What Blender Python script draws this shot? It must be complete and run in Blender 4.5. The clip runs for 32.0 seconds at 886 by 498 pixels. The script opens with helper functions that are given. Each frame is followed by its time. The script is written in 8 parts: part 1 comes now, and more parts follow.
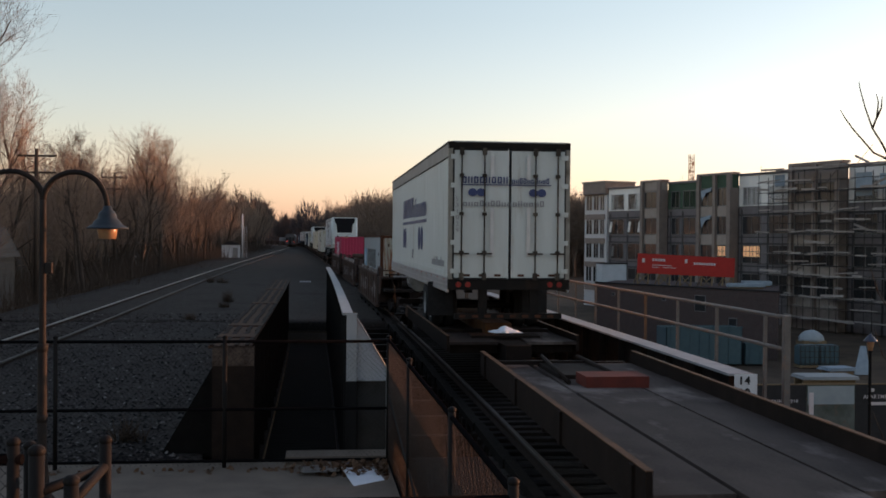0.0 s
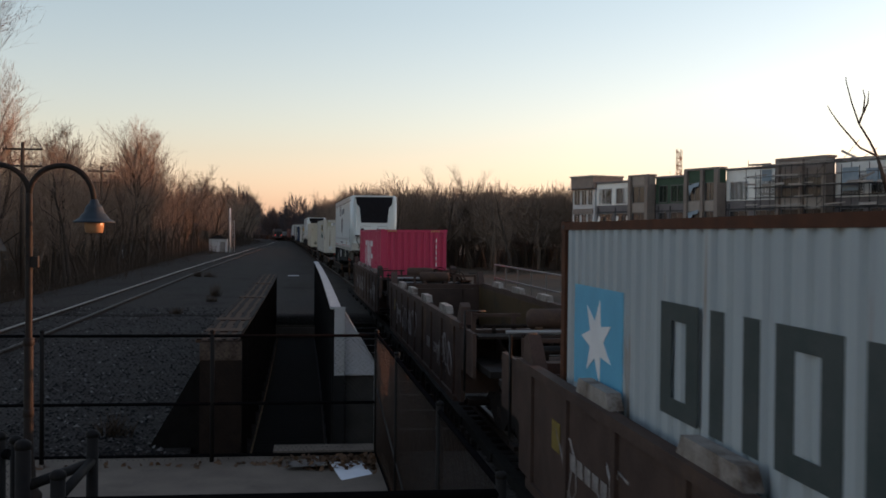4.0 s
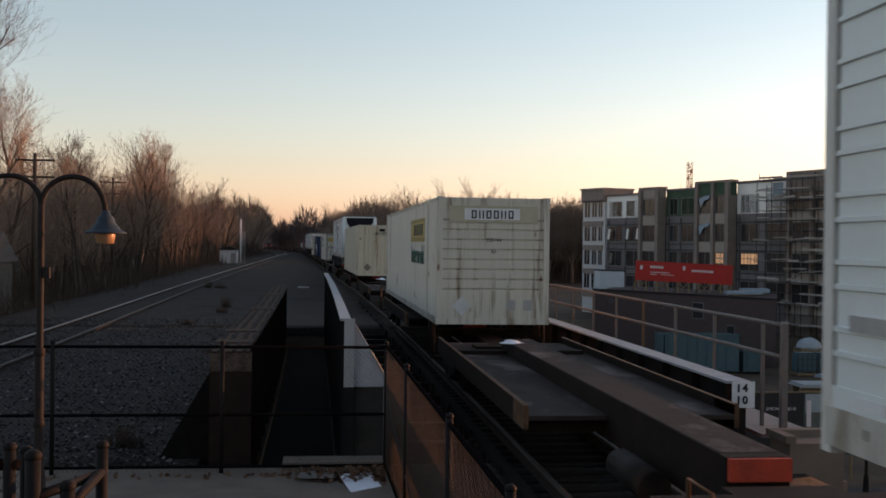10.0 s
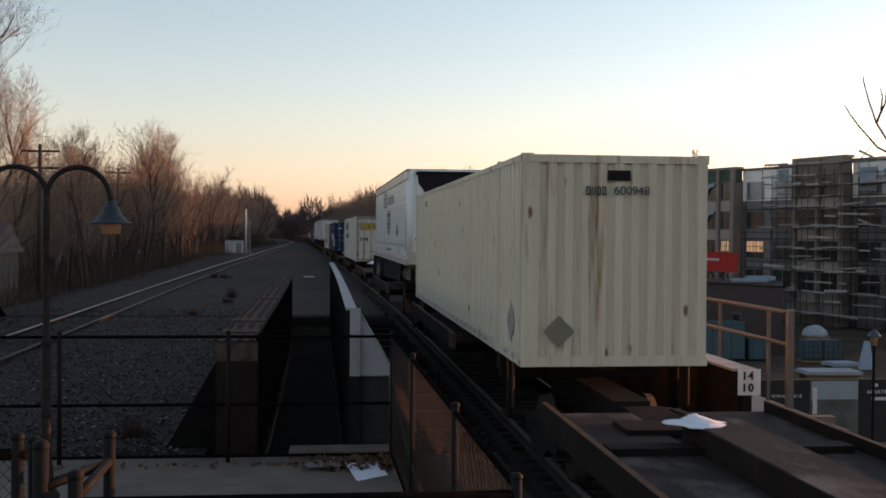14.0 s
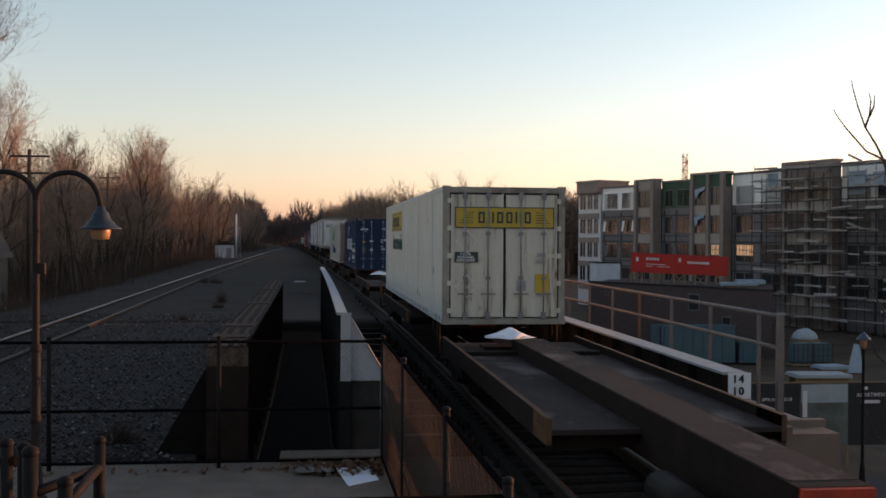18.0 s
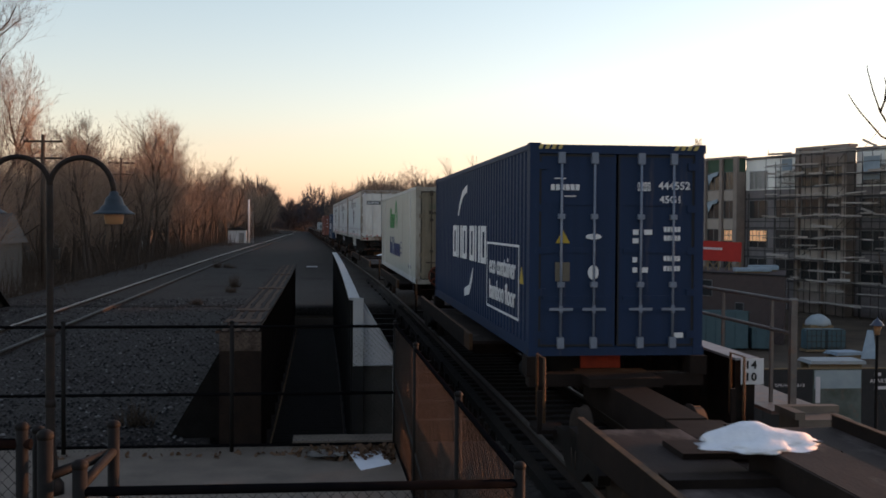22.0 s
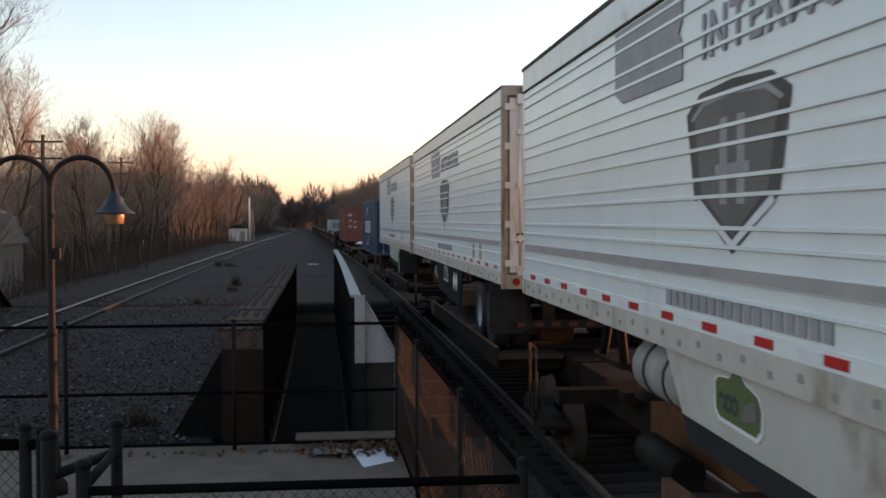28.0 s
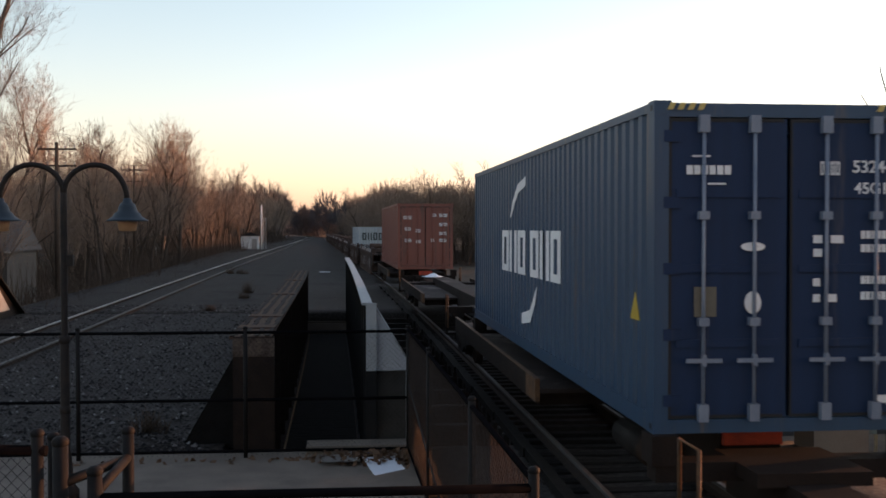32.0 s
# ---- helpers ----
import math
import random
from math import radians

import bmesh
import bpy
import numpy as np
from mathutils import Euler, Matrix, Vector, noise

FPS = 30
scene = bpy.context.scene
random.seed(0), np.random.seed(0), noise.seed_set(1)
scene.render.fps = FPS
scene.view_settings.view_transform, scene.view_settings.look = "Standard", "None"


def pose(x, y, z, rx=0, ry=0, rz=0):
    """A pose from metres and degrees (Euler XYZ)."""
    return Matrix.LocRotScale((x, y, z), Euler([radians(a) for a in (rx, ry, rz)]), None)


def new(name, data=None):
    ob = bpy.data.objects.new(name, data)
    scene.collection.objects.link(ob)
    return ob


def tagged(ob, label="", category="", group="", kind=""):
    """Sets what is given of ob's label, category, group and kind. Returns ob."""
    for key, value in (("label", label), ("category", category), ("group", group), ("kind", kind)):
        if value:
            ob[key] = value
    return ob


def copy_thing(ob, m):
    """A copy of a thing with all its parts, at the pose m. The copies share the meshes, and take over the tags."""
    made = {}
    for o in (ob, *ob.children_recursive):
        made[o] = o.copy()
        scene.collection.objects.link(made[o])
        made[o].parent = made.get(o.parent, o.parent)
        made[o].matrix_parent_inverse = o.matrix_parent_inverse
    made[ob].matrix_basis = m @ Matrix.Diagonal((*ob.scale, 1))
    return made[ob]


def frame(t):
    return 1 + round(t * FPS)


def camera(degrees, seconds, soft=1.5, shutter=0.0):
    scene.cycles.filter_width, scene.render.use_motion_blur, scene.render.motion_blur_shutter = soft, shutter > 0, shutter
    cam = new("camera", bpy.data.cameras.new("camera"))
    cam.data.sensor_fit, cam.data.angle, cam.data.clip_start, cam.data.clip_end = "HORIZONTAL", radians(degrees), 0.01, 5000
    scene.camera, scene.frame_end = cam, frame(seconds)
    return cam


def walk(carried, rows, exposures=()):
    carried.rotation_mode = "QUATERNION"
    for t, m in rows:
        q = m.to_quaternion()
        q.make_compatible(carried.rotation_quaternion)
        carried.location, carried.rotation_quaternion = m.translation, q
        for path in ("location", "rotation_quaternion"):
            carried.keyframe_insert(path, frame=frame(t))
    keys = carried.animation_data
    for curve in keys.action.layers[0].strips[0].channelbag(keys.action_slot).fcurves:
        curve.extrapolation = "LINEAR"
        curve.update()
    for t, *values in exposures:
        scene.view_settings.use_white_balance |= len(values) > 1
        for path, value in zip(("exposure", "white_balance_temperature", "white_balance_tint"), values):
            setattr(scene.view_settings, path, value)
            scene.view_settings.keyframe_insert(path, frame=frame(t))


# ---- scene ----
# exposure of the film camera along the clip
EXPOSURES = [(t, v + 0.07, 6500, 25) for t, v in (
    (0, 0.22), (1, 0.6), (2, 0.72), (2.6, 0.34), (3, 0.24), (6, 0.15), (7, 0.2), (8, 0.36), (9, 0.5), (10, 0.15), (11, 0.2), (12, 0.3), (13, 0.22),
    (16, 0.4), (17, 0.38), (18, 0.22), (19, 0.2), (20, 0.4), (21, 0.32), (23, 0.5), (25, 0.46), (28, 0.78), (29, 0.88), (30, 0.82), (31, 0.84), (32, 0.66))]
cam = camera(45.82, 32.0, soft=1.7, shutter=0.12)
EYE = (0.0, 0.0, 3.15)
# seconds, yaw, pitch, roll of the hand-held camera
TURNS = (
    (0, -6.15, -0.54, -0.49), (0.5, -6.21, -0.78, -0.84), (1, -6.24, -0.79, -1.19), (1.5, -6.52, -0.92, -1.21),
    (2, -6.83, -0.92, -1.08), (2.5, -6.94, -1.05, -1.05), (3, -6.89, -1.01, -0.89), (3.5, -6.98, -0.93, -0.58),
    (5.5, -6.15, -0.36, -0.69), (6, -6.16, -0.14, -0.57), (6.5, -6.16, -0.15, -0.42), (7, -6.14, -0.26, -0.44),
    (7.5, -6.24, -0.36, -0.50), (8, -6.43, -0.42, -0.55), (8.5, -6.55, -0.39, -0.61), (9, -6.72, -0.51, -0.81),
    (9.5, -6.51, -0.35, -0.85), (10, -6.25, -0.20, -0.74), (10.5, -5.83, -0.12, -0.50), (11, -5.42, -0.29, -0.36),
    (11.5, -5.15, -0.61, -0.09), (12, -5.20, -0.80, 0.04), (12.5, -5.38, -0.86, -0.01), (13, -5.62, -0.82, -0.05),
    (13.5, -5.84, -0.85, -0.40), (15.5, -6.22, -0.52, -0.37), (16, -6.23, -0.44, -0.41), (16.5, -6.23, -0.33, -0.23),
    (17, -6.20, -0.34, -0.07), (17.5, -6.34, -0.53, -0.03), (18, -6.48, -0.56, -0.34), (18.5, -6.42, -0.73, -0.51),
    (19, -6.37, -0.91, -0.29), (19.5, -6.32, -1.10, -0.31), (20, -6.14, -1.28, -0.40), (20.5, -5.97, -1.47, -0.34),
    (21, -5.84, -1.51, -0.14), (21.5, -5.79, -1.41, -0.13), (22, -5.81, -1.37, -0.38), (22.5, -5.84, -1.46, -0.29),
    (23, -5.88, -1.51, -0.31), (23.5, -5.92, -1.58, -0.28), (24, -6.03, -1.74, -0.13), (24.5, -6.02, -1.88, -0.15),
    (25, -5.92, -1.88, -0.15), (25.5, -5.79, -1.89, -0.09), (27.5, -5.72, -1.64, 0.10), (28, -5.78, -1.57, 0.18),
    (28.5, -5.82, -1.58, 0.31), (29, -5.74, -1.56, 0.26), (29.5, -5.48, -1.59, 0.38), (30, -5.33, -1.61, 0.42),
    (30.5, -5.30, -1.72, -0.07), (31, -5.35, -1.53, -0.22), (31.5, -5.27, -1.31, -0.01), (32, -5.14, -1.12, 0.01),
)
walk(cam, [(t, pose(*EYE, 90 + p, r, w)) for t, w, p, r in TURNS], EXPOSURES)

# ---- world and sun ----
SUN_AZ, SUN_EL = 72.0, 2.9          # degrees to the right of the track's line, and up
world = bpy.data.worlds.new("evening_sky")
scene.world = world
world.use_nodes = True
wt = world.node_tree
sky = wt.nodes.new("ShaderNodeTexSky")
sky.sky_type, sky.sun_disc = "NISHITA", False
sky.sun_elevation, sky.sun_rotation = radians(SUN_EL), radians(SUN_AZ)
sky.air_density, sky.dust_density, sky.ozone_density = 1.0, 0.8, 1.5
tone = wt.nodes.new("ShaderNodeHueSaturation")
tone.inputs["Saturation"].default_value = 0.7
wt.links.new(sky.outputs[0], tone.inputs["Color"])
# the evening air: rosier near the horizon, clearer blue above
_tc, _sx, _mr, _mm = (wt.nodes.new(k) for k in ("ShaderNodeTexCoord", "ShaderNodeSeparateXYZ", "ShaderNodeMapRange", "ShaderNodeMix"))
wt.links.new(_tc.outputs["Generated"], _sx.inputs[0])
wt.links.new(_sx.outputs["Z"], _mr.inputs[0])
_mr.inputs[1].default_value, _mr.inputs[2].default_value = 0.0, 1.0
_mc = wt.nodes.new("ShaderNodeValToRGB")
for _p, _c in ((0.10, (0.735, 0.75, 0.785, 1)), (0.22, (0.705, 0.77, 0.765, 1)), (0.5, (0.71, 0.755, 0.755, 1))):
    _mc.color_ramp.elements.new(_p).color = _c
_mc.color_ramp.elements[0].color, _mc.color_ramp.elements[-1].color = (0.79, 0.685, 0.79, 1), (0.71, 0.755, 0.76, 1)
_mm.data_type = "RGBA"
_mm.blend_type = "MULTIPLY"
_mm.inputs[0].default_value = 1.0
wt.links.new(_mr.outputs[0], _mc.inputs[0])
wt.links.new(tone.outputs[0], _mm.inputs[6])
wt.links.new(_mc.outputs[0], _mm.inputs[7])
wt.links.new(_mm.outputs[2], wt.nodes["Background"].inputs[0])
wt.nodes["Background"].inputs[1].default_value = 0.55
sun = new("sun", bpy.data.lights.new("sun", "SUN"))
sun.data.energy, sun.data.angle, sun.data.color = 5.0, radians(0.6), (1.0, 0.46, 0.20)
_d = Vector((math.sin(radians(SUN_AZ)) * math.cos(radians(SUN_EL)), math.cos(radians(SUN_AZ)) * math.cos(radians(SUN_EL)), math.sin(radians(SUN_EL))))
sun.rotation_euler = _d.to_track_quat("Z", "Y").to_euler()

# ---- materials ----
MATS = {}


def surface(name, c1, c2=None, scale=3.0, rough=0.6, metal=0.0, bump=0.15, stain=None, stain_scale=0.7, stain_amount=0.5, stretch=(1, 1, 1), fine=40.0, vary=0.0, spec=None, spots=None, spot_scale=2.6):
    """A procedural surface: two tones mixed by a coarse and a fine noise, an optional stain, and a fine relief."""
    if name in MATS:
        return MATS[name]
    m = bpy.data.materials.new(name)
    m.use_nodes = True
    n, l = m.node_tree.nodes, m.node_tree.links
    b = n["Principled BSDF"]
    b.inputs["Roughness"].default_value, b.inputs["Metallic"].default_value = rough, metal
    b.inputs["Specular IOR Level"].default_value = spec if spec is not None else (0.5 if rough < 0.55 else 0.25 if rough < 0.7 else 0.1)
    tc = n.new("ShaderNodeTexCoord")
    mp = n.new("ShaderNodeMapping")
    mp.inputs["Scale"].default_value = stretch
    l.new(tc.outputs["Object"], mp.inputs[0])
    co = n.new("ShaderNodeTexNoise")
    co.inputs["Scale"].default_value, co.inputs["Detail"].default_value = scale, 6
    l.new(mp.outputs[0], co.inputs["Vector"])
    fi = n.new("ShaderNodeTexNoise")
    fi.inputs["Scale"].default_value, fi.inputs["Detail"].default_value = fine, 3
    l.new(mp.outputs[0], fi.inputs["Vector"])
    mx = n.new("ShaderNodeMix")
    mx.data_type = "RGBA"
    c2 = c2 or tuple(v * 0.75 for v in c1)
    mx.inputs[6].default_value, mx.inputs[7].default_value = (*c1, 1), (*c2, 1)
    ad = n.new("ShaderNodeMath")
    ad.operation = "MULTIPLY_ADD"
    l.new(fi.outputs[0], ad.inputs[0])
    ad.inputs[1].default_value = 0.5
    l.new(co.outputs[0], ad.inputs[2])
    rp = n.new("ShaderNodeMapRange")
    rp.inputs[1].default_value, rp.inputs[2].default_value = 0.55, 0.95
    l.new(ad.outputs[0], rp.inputs[0])
    l.new(rp.outputs[0], mx.inputs[0])
    col = mx.outputs[2]
    if stain:
        sn = n.new("ShaderNodeTexNoise")
        sn.inputs["Scale"].default_value, sn.inputs["Detail"].default_value = stain_scale, 8
        sn.inputs["Roughness"].default_value = 0.65
        l.new(mp.outputs[0], sn.inputs["Vector"])
        sr = n.new("ShaderNodeMapRange")
        lo = 0.72 - 0.35 * stain_amount
        sr.inputs[1].default_value, sr.inputs[2].default_value = lo, lo + 0.12
        l.new(sn.outputs[0], sr.inputs[0])
        m2 = n.new("ShaderNodeMix")
        m2.data_type = "RGBA"
        m2.inputs[7].default_value = (*stain, 1)
        l.new(sr.outputs[0], m2.inputs[0])
        l.new(col, m2.inputs[6])
        col = m2.outputs[2]
    if spots:
        vo = n.new("ShaderNodeTexVoronoi")
        vo.inputs["Scale"].default_value = spot_scale
        vm = n.new("ShaderNodeMapping")
        vm.inputs["Scale"].default_value = (1, 1, .45)
        l.new(tc.outputs["Object"], vm.inputs[0])
        l.new(vm.outputs[0], vo.inputs["Vector"])
        va = n.new("ShaderNodeMath")
        va.operation = "MULTIPLY_ADD"
        l.new(fi.outputs[0], va.inputs[0])
        va.inputs[1].default_value = 0.16
        l.new(vo.outputs["Distance"], va.inputs[2])
        vr2 = n.new("ShaderNodeMapRange")
        vr2.inputs[1].default_value, vr2.inputs[2].default_value = 0.20, 0.14
        l.new(va.outputs[0], vr2.inputs[0])
        m3 = n.new("ShaderNodeMix")
        m3.data_type = "RGBA"
        m3.inputs[7].default_value = (*spots, 1)
        l.new(vr2.outputs[0], m3.inputs[0])
        l.new(col, m3.inputs[6])
        col = m3.outputs[2]
    if vary:
        oi = n.new("ShaderNodeObjectInfo")
        hs = n.new("ShaderNodeHueSaturation")
        vr = n.new("ShaderNodeMapRange")
        vr.inputs[3].default_value, vr.inputs[4].default_value = 1 - vary, 1 + vary
        l.new(oi.outputs["Random"], vr.inputs[0])
        l.new(vr.outputs[0], hs.inputs["Value"])
        l.new(col, hs.inputs["Color"])
        col = hs.outputs[0]
    l.new(col, b.inputs["Base Color"])
    if bump:
        bp = n.new("ShaderNodeBump")
        bp.inputs["Strength"].default_value, bp.inputs["Distance"].default_value = bump, 0.02
        l.new(ad.outputs[0], bp.inputs["Height"])
        l.new(bp.outputs[0], b.inputs["Normal"])
    MATS[name] = m
    return m


def glow(name, colour, strength):
    m = bpy.data.materials.new(name)
    m.use_nodes = True
    b = m.node_tree.nodes["Principled BSDF"]
    b.inputs["Base Color"].default_value = (*colour, 1)
    b.inputs["Emission Color"].default_value, b.inputs["Emission Strength"].default_value = (*colour, 1), strength
    return m


BALLAST = surface("ballast", (0.017, 0.0150, 0.0132), (0.054, 0.049, 0.044), 12, 0.95, bump=1.0, fine=22, stain=(0.022, 0.0175, 0.016), stain_scale=0.25)
EARTH = surface("earth", (0.085, 0.064, 0.046), (0.05, 0.039, 0.03), 0.6, 0.95, bump=0.5, fine=8, stain=(0.10, 0.078, 0.052), stain_scale=0.1)
ASPHALT = surface("asphalt", (0.05, 0.05, 0.052), (0.065, 0.065, 0.066), 2, 0.9, bump=0.3, fine=60)
CONCRETE = surface("concrete", (0.165, 0.137, 0.112), (0.125, 0.103, 0.085), 2, 0.85, bump=0.2, stain=(0.115, 0.095, 0.078), stain_scale=1.2)
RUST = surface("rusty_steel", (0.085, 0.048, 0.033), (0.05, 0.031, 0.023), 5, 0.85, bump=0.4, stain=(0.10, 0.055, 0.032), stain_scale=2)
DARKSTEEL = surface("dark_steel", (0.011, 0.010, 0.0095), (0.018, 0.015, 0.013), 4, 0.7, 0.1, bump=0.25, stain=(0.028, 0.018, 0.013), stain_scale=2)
CARSTEEL = surface("car_frame_steel", (0.018, 0.012, 0.0095), (0.011, 0.0078, 0.0066), 3, 0.8, bump=0.3, stain=(0.022, 0.015, 0.012), stain_scale=1.5)
DECKDARK = surface("dark_car_deck", (0.044, 0.033, 0.029), (0.026, 0.020, 0.018), 2, 0.85, bump=0.35, stain=(0.12, 0.098, 0.088), stain_scale=.9, stain_amount=0.55, stretch=(1, .5, 1))
DECK = surface("car_deck", (0.074, 0.058, 0.052), (0.044, 0.035, 0.032), 2, 0.85, bump=0.35, stain=(0.17, 0.142, 0.13), stain_scale=.9, stain_amount=0.5, stretch=(1, .5, 1))
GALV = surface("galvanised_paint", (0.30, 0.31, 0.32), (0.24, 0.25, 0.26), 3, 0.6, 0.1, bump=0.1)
RAIL = surface("rail_steel", (0.30, 0.29, 0.28), (0.22, 0.2, 0.19), 3, 0.3, 0.9, bump=0.05)
# the same worn steel with the sky's glint taken out of its colour
RAILNOGLINT = surface("glintless_rail_steel", (0.075, 0.07, 0.066), (0.05, 0.046, 0.043), 4, 0.6, 0.3, bump=0.1)
RAILSIDE = surface("rail_side", (0.045, 0.032, 0.025), (0.03, 0.024, 0.02), 6, 0.85, bump=0.3)
TIE = surface("tie_timber", (0.013, 0.011, 0.010), (0.022, 0.019, 0.017), 6, 0.9, bump=0.5, stretch=(1, 6, 6), vary=0.2)
SNOW = surface("snow", (0.72, 0.74, 0.78), (0.6, 0.62, 0.66), 6, 0.7, bump=0.4)
TANKGREY = surface("tank_grey", (0.30, 0.31, 0.30), (0.2, 0.2, 0.19), 3, 0.6, bump=0.08, stain=(.11, .1, .09), stain_scale=1.5)
TYRE = surface("tyre", (0.02, 0.02, 0.021), (0.03, 0.03, 0.03), 8, 0.8, bump=0.2)
WHEELRIM = surface("wheel_rim", (0.34, 0.34, 0.33), (0.24, 0.24, 0.23), 5, 0.45, 0.3, bump=0.1)

# ---- mesh helpers ----


def box(bm, x0, x1, y0, y1, z0, z1):
    v = [bm.verts.new(p) for p in ((x0, y0, z0), (x1, y0, z0), (x1, y1, z0), (x0, y1, z0), (x0, y0, z1), (x1, y0, z1), (x1, y1, z1), (x0, y1, z1))]
    for f in ((3, 2, 1, 0), (4, 5, 6, 7), (0, 1, 5, 4), (1, 2, 6, 5), (2, 3, 7, 6), (3, 0, 4, 7)):
        bm.faces.new([v[i] for i in f])
    return v


def tube(bm, p, q, r, n=8, r2=None):
    p, q = Vector(p), Vector(q)
    d = (q - p)
    a = d.orthogonal().normalized()
    b = d.normalized().cross(a)
    r2 = r if r2 is None else r2
    rings = []
    for c, s in ((p, r), (q, r2)):
        rings.append([bm.verts.new(c + (a * math.cos(2 * math.pi * i / n) + b * math.sin(2 * math.pi * i / n)) * s) for i in range(n)])
    for i in range(n):
        f = bm.faces.new((rings[0][i], rings[0][(i + 1) % n], rings[1][(i + 1) % n], rings[1][i]))
        f.smooth = True
    bm.faces.new(rings[0][::-1])
    bm.faces.new(rings[1])


def prism(bm, outline, axis, lo, hi):
    """Extrude a closed outline of 2D points along x, y or z between lo and hi."""
    def at(p, w):
        return {"x": (w, p[0], p[1]), "y": (p[0], w, p[1]), "z": (p[0], p[1], w)}[axis]
    a = [bm.verts.new(at(p, lo)) for p in outline]
    b = [bm.verts.new(at(p, hi)) for p in outline]
    n = len(outline)
    for i in range(n):
        bm.faces.new((a[i], a[(i + 1) % n], b[(i + 1) % n], b[i]))
    bm.faces.new(a[::-1])
    bm.faces.new(b)


def sweep(bm, points, r, n=8):
    """One bent round bar through the points."""
    pts = [Vector(p) for p in points]
    a = (pts[1] - pts[0]).orthogonal().normalized()
    prev = None
    for i, p in enumerate(pts):
        d = (pts[min(i + 1, len(pts) - 1)] - pts[max(i - 1, 0)]).normalized()
        a = (a - d * a.dot(d)).normalized()
        b = d.cross(a)
        ring = [bm.verts.new(p + (a * math.cos(2 * math.pi * k / n) + b * math.sin(2 * math.pi * k / n)) * r) for k in range(n)]
        if prev:
            for k in range(n):
                bm.faces.new((prev[k], prev[(k + 1) % n], ring[(k + 1) % n], ring[k])).smooth = True
        else:
            bm.faces.new(ring[::-1])
        prev = ring
    bm.faces.new(prev)


def mesh_of(name, bm, material):
    bmesh.ops.recalc_face_normals(bm, faces=bm.faces)
    me = bpy.data.meshes.new(name)
    bm.to_mesh(me)
    bm.free()
    for m in material if isinstance(material, (list, tuple)) else (material,):
        me.materials.append(m)
    return me


def part(name, bm, material, parent=None, label="", at=None):
    ob = new(name, mesh_of(name, bm, material))
    if parent:
        ob.parent = parent
    if at is not None:
        ob.matrix_basis = at
    if label:
        tagged(ob, label)
    return ob


def boxes(name, material, parent, *bounds, label=""):
    bm = bmesh.new()
    for b in bounds:
        box(bm, *b)
    return part(name, bm, material, parent, label)


def thing(name, label, category, group="", kind="", at=None):
    ob = new(name)
    if at is not None:
        ob.matrix_basis = at
    return tagged(ob, label, category, group, kind)


# ---- the line of the track ----
XC, BEND, BEND_END = 3.867, 0.000246, 75.0


def shift(y):
    """How far the line has swung to its left at y metres ahead."""
    a = abs(y)
    far = 0.0005 * max(0.0, a - 330.0) ** 2
    return -BEND * a * a if a < BEND_END else -BEND * BEND_END * (2 * a - BEND_END) - far


def heading(y):
    return math.degrees(math.atan((shift(y - 1.0) - shift(y + 1.0)) / 2))


def left_line(y):
    """The other track: it swings away, then runs nearly beside the first."""
    return -8.3 - 0.0218 * y + 0.013 * 15 * math.log(1 + math.exp((y - 90) / 15)) - 0.0005 * max(0.0, y - 330.0) ** 2

# ---- ground and railway ----


def bridge_gap(y):
    return 16.3 < y < 40.7


def ground_height(x, y):
    s = x - shift(y)
    if bridge_gap(y):
        return -5.6
    if s > 7.6:
        h = max(-5.6, -0.45 - (s - 7.6) * 0.75)
    elif s < -15:
        h = max(-1.6, -0.45 - (-15 - s) * 0.35)
    else:
        h = -0.45
    return h


def ground():
    xs = [-3000, -900, -300, -120, -60, -40, -30, -24, -20, -18, -16, -14, -10, -6, -2, 2, 5, 7.5, 9, 11, 13, 14.5, 17, 20, 26, 34, 44, 60, 80, 120, 200, 400, 900, 3000]
    ys = [-2000, -400, -100, -40, -15, 0, 8, 14, 16.29, 16.31, 20, 25, 30, 36, 40.69, 40.71, 45, 52, 60, 70, 85, 100, 125, 150, 180, 220, 270, 330, 400, 500, 700, 1200, 4000]
    bm = bmesh.new()
    grid = [[bm.verts.new((x + (shift(y) if abs(x) < 300 and y < 700 else 0), y, ground_height(x + shift(y), y) + 0.12 * noise.noise((x * 0.2, y * 0.2, 0)) * (abs(x) > 9))) for x in xs] for y in ys]
    for a, b in zip(grid, grid[1:]):
        for i in range(len(xs) - 1):
            bm.faces.new((a[i], a[i + 1], b[i + 1], b[i]))
    tagged(part("ground", bm, EARTH), "brown winter earth with dry grass", "ground", kind="structure")
    # road under the bridges
    bm = bmesh.new()
    box(bm, -60, 70, 20.5, 36.5, -5.7, -5.52)
    tagged(part("road", bm, ASPHALT), "dark asphalt road passing below the bridges", "road", kind="structure")


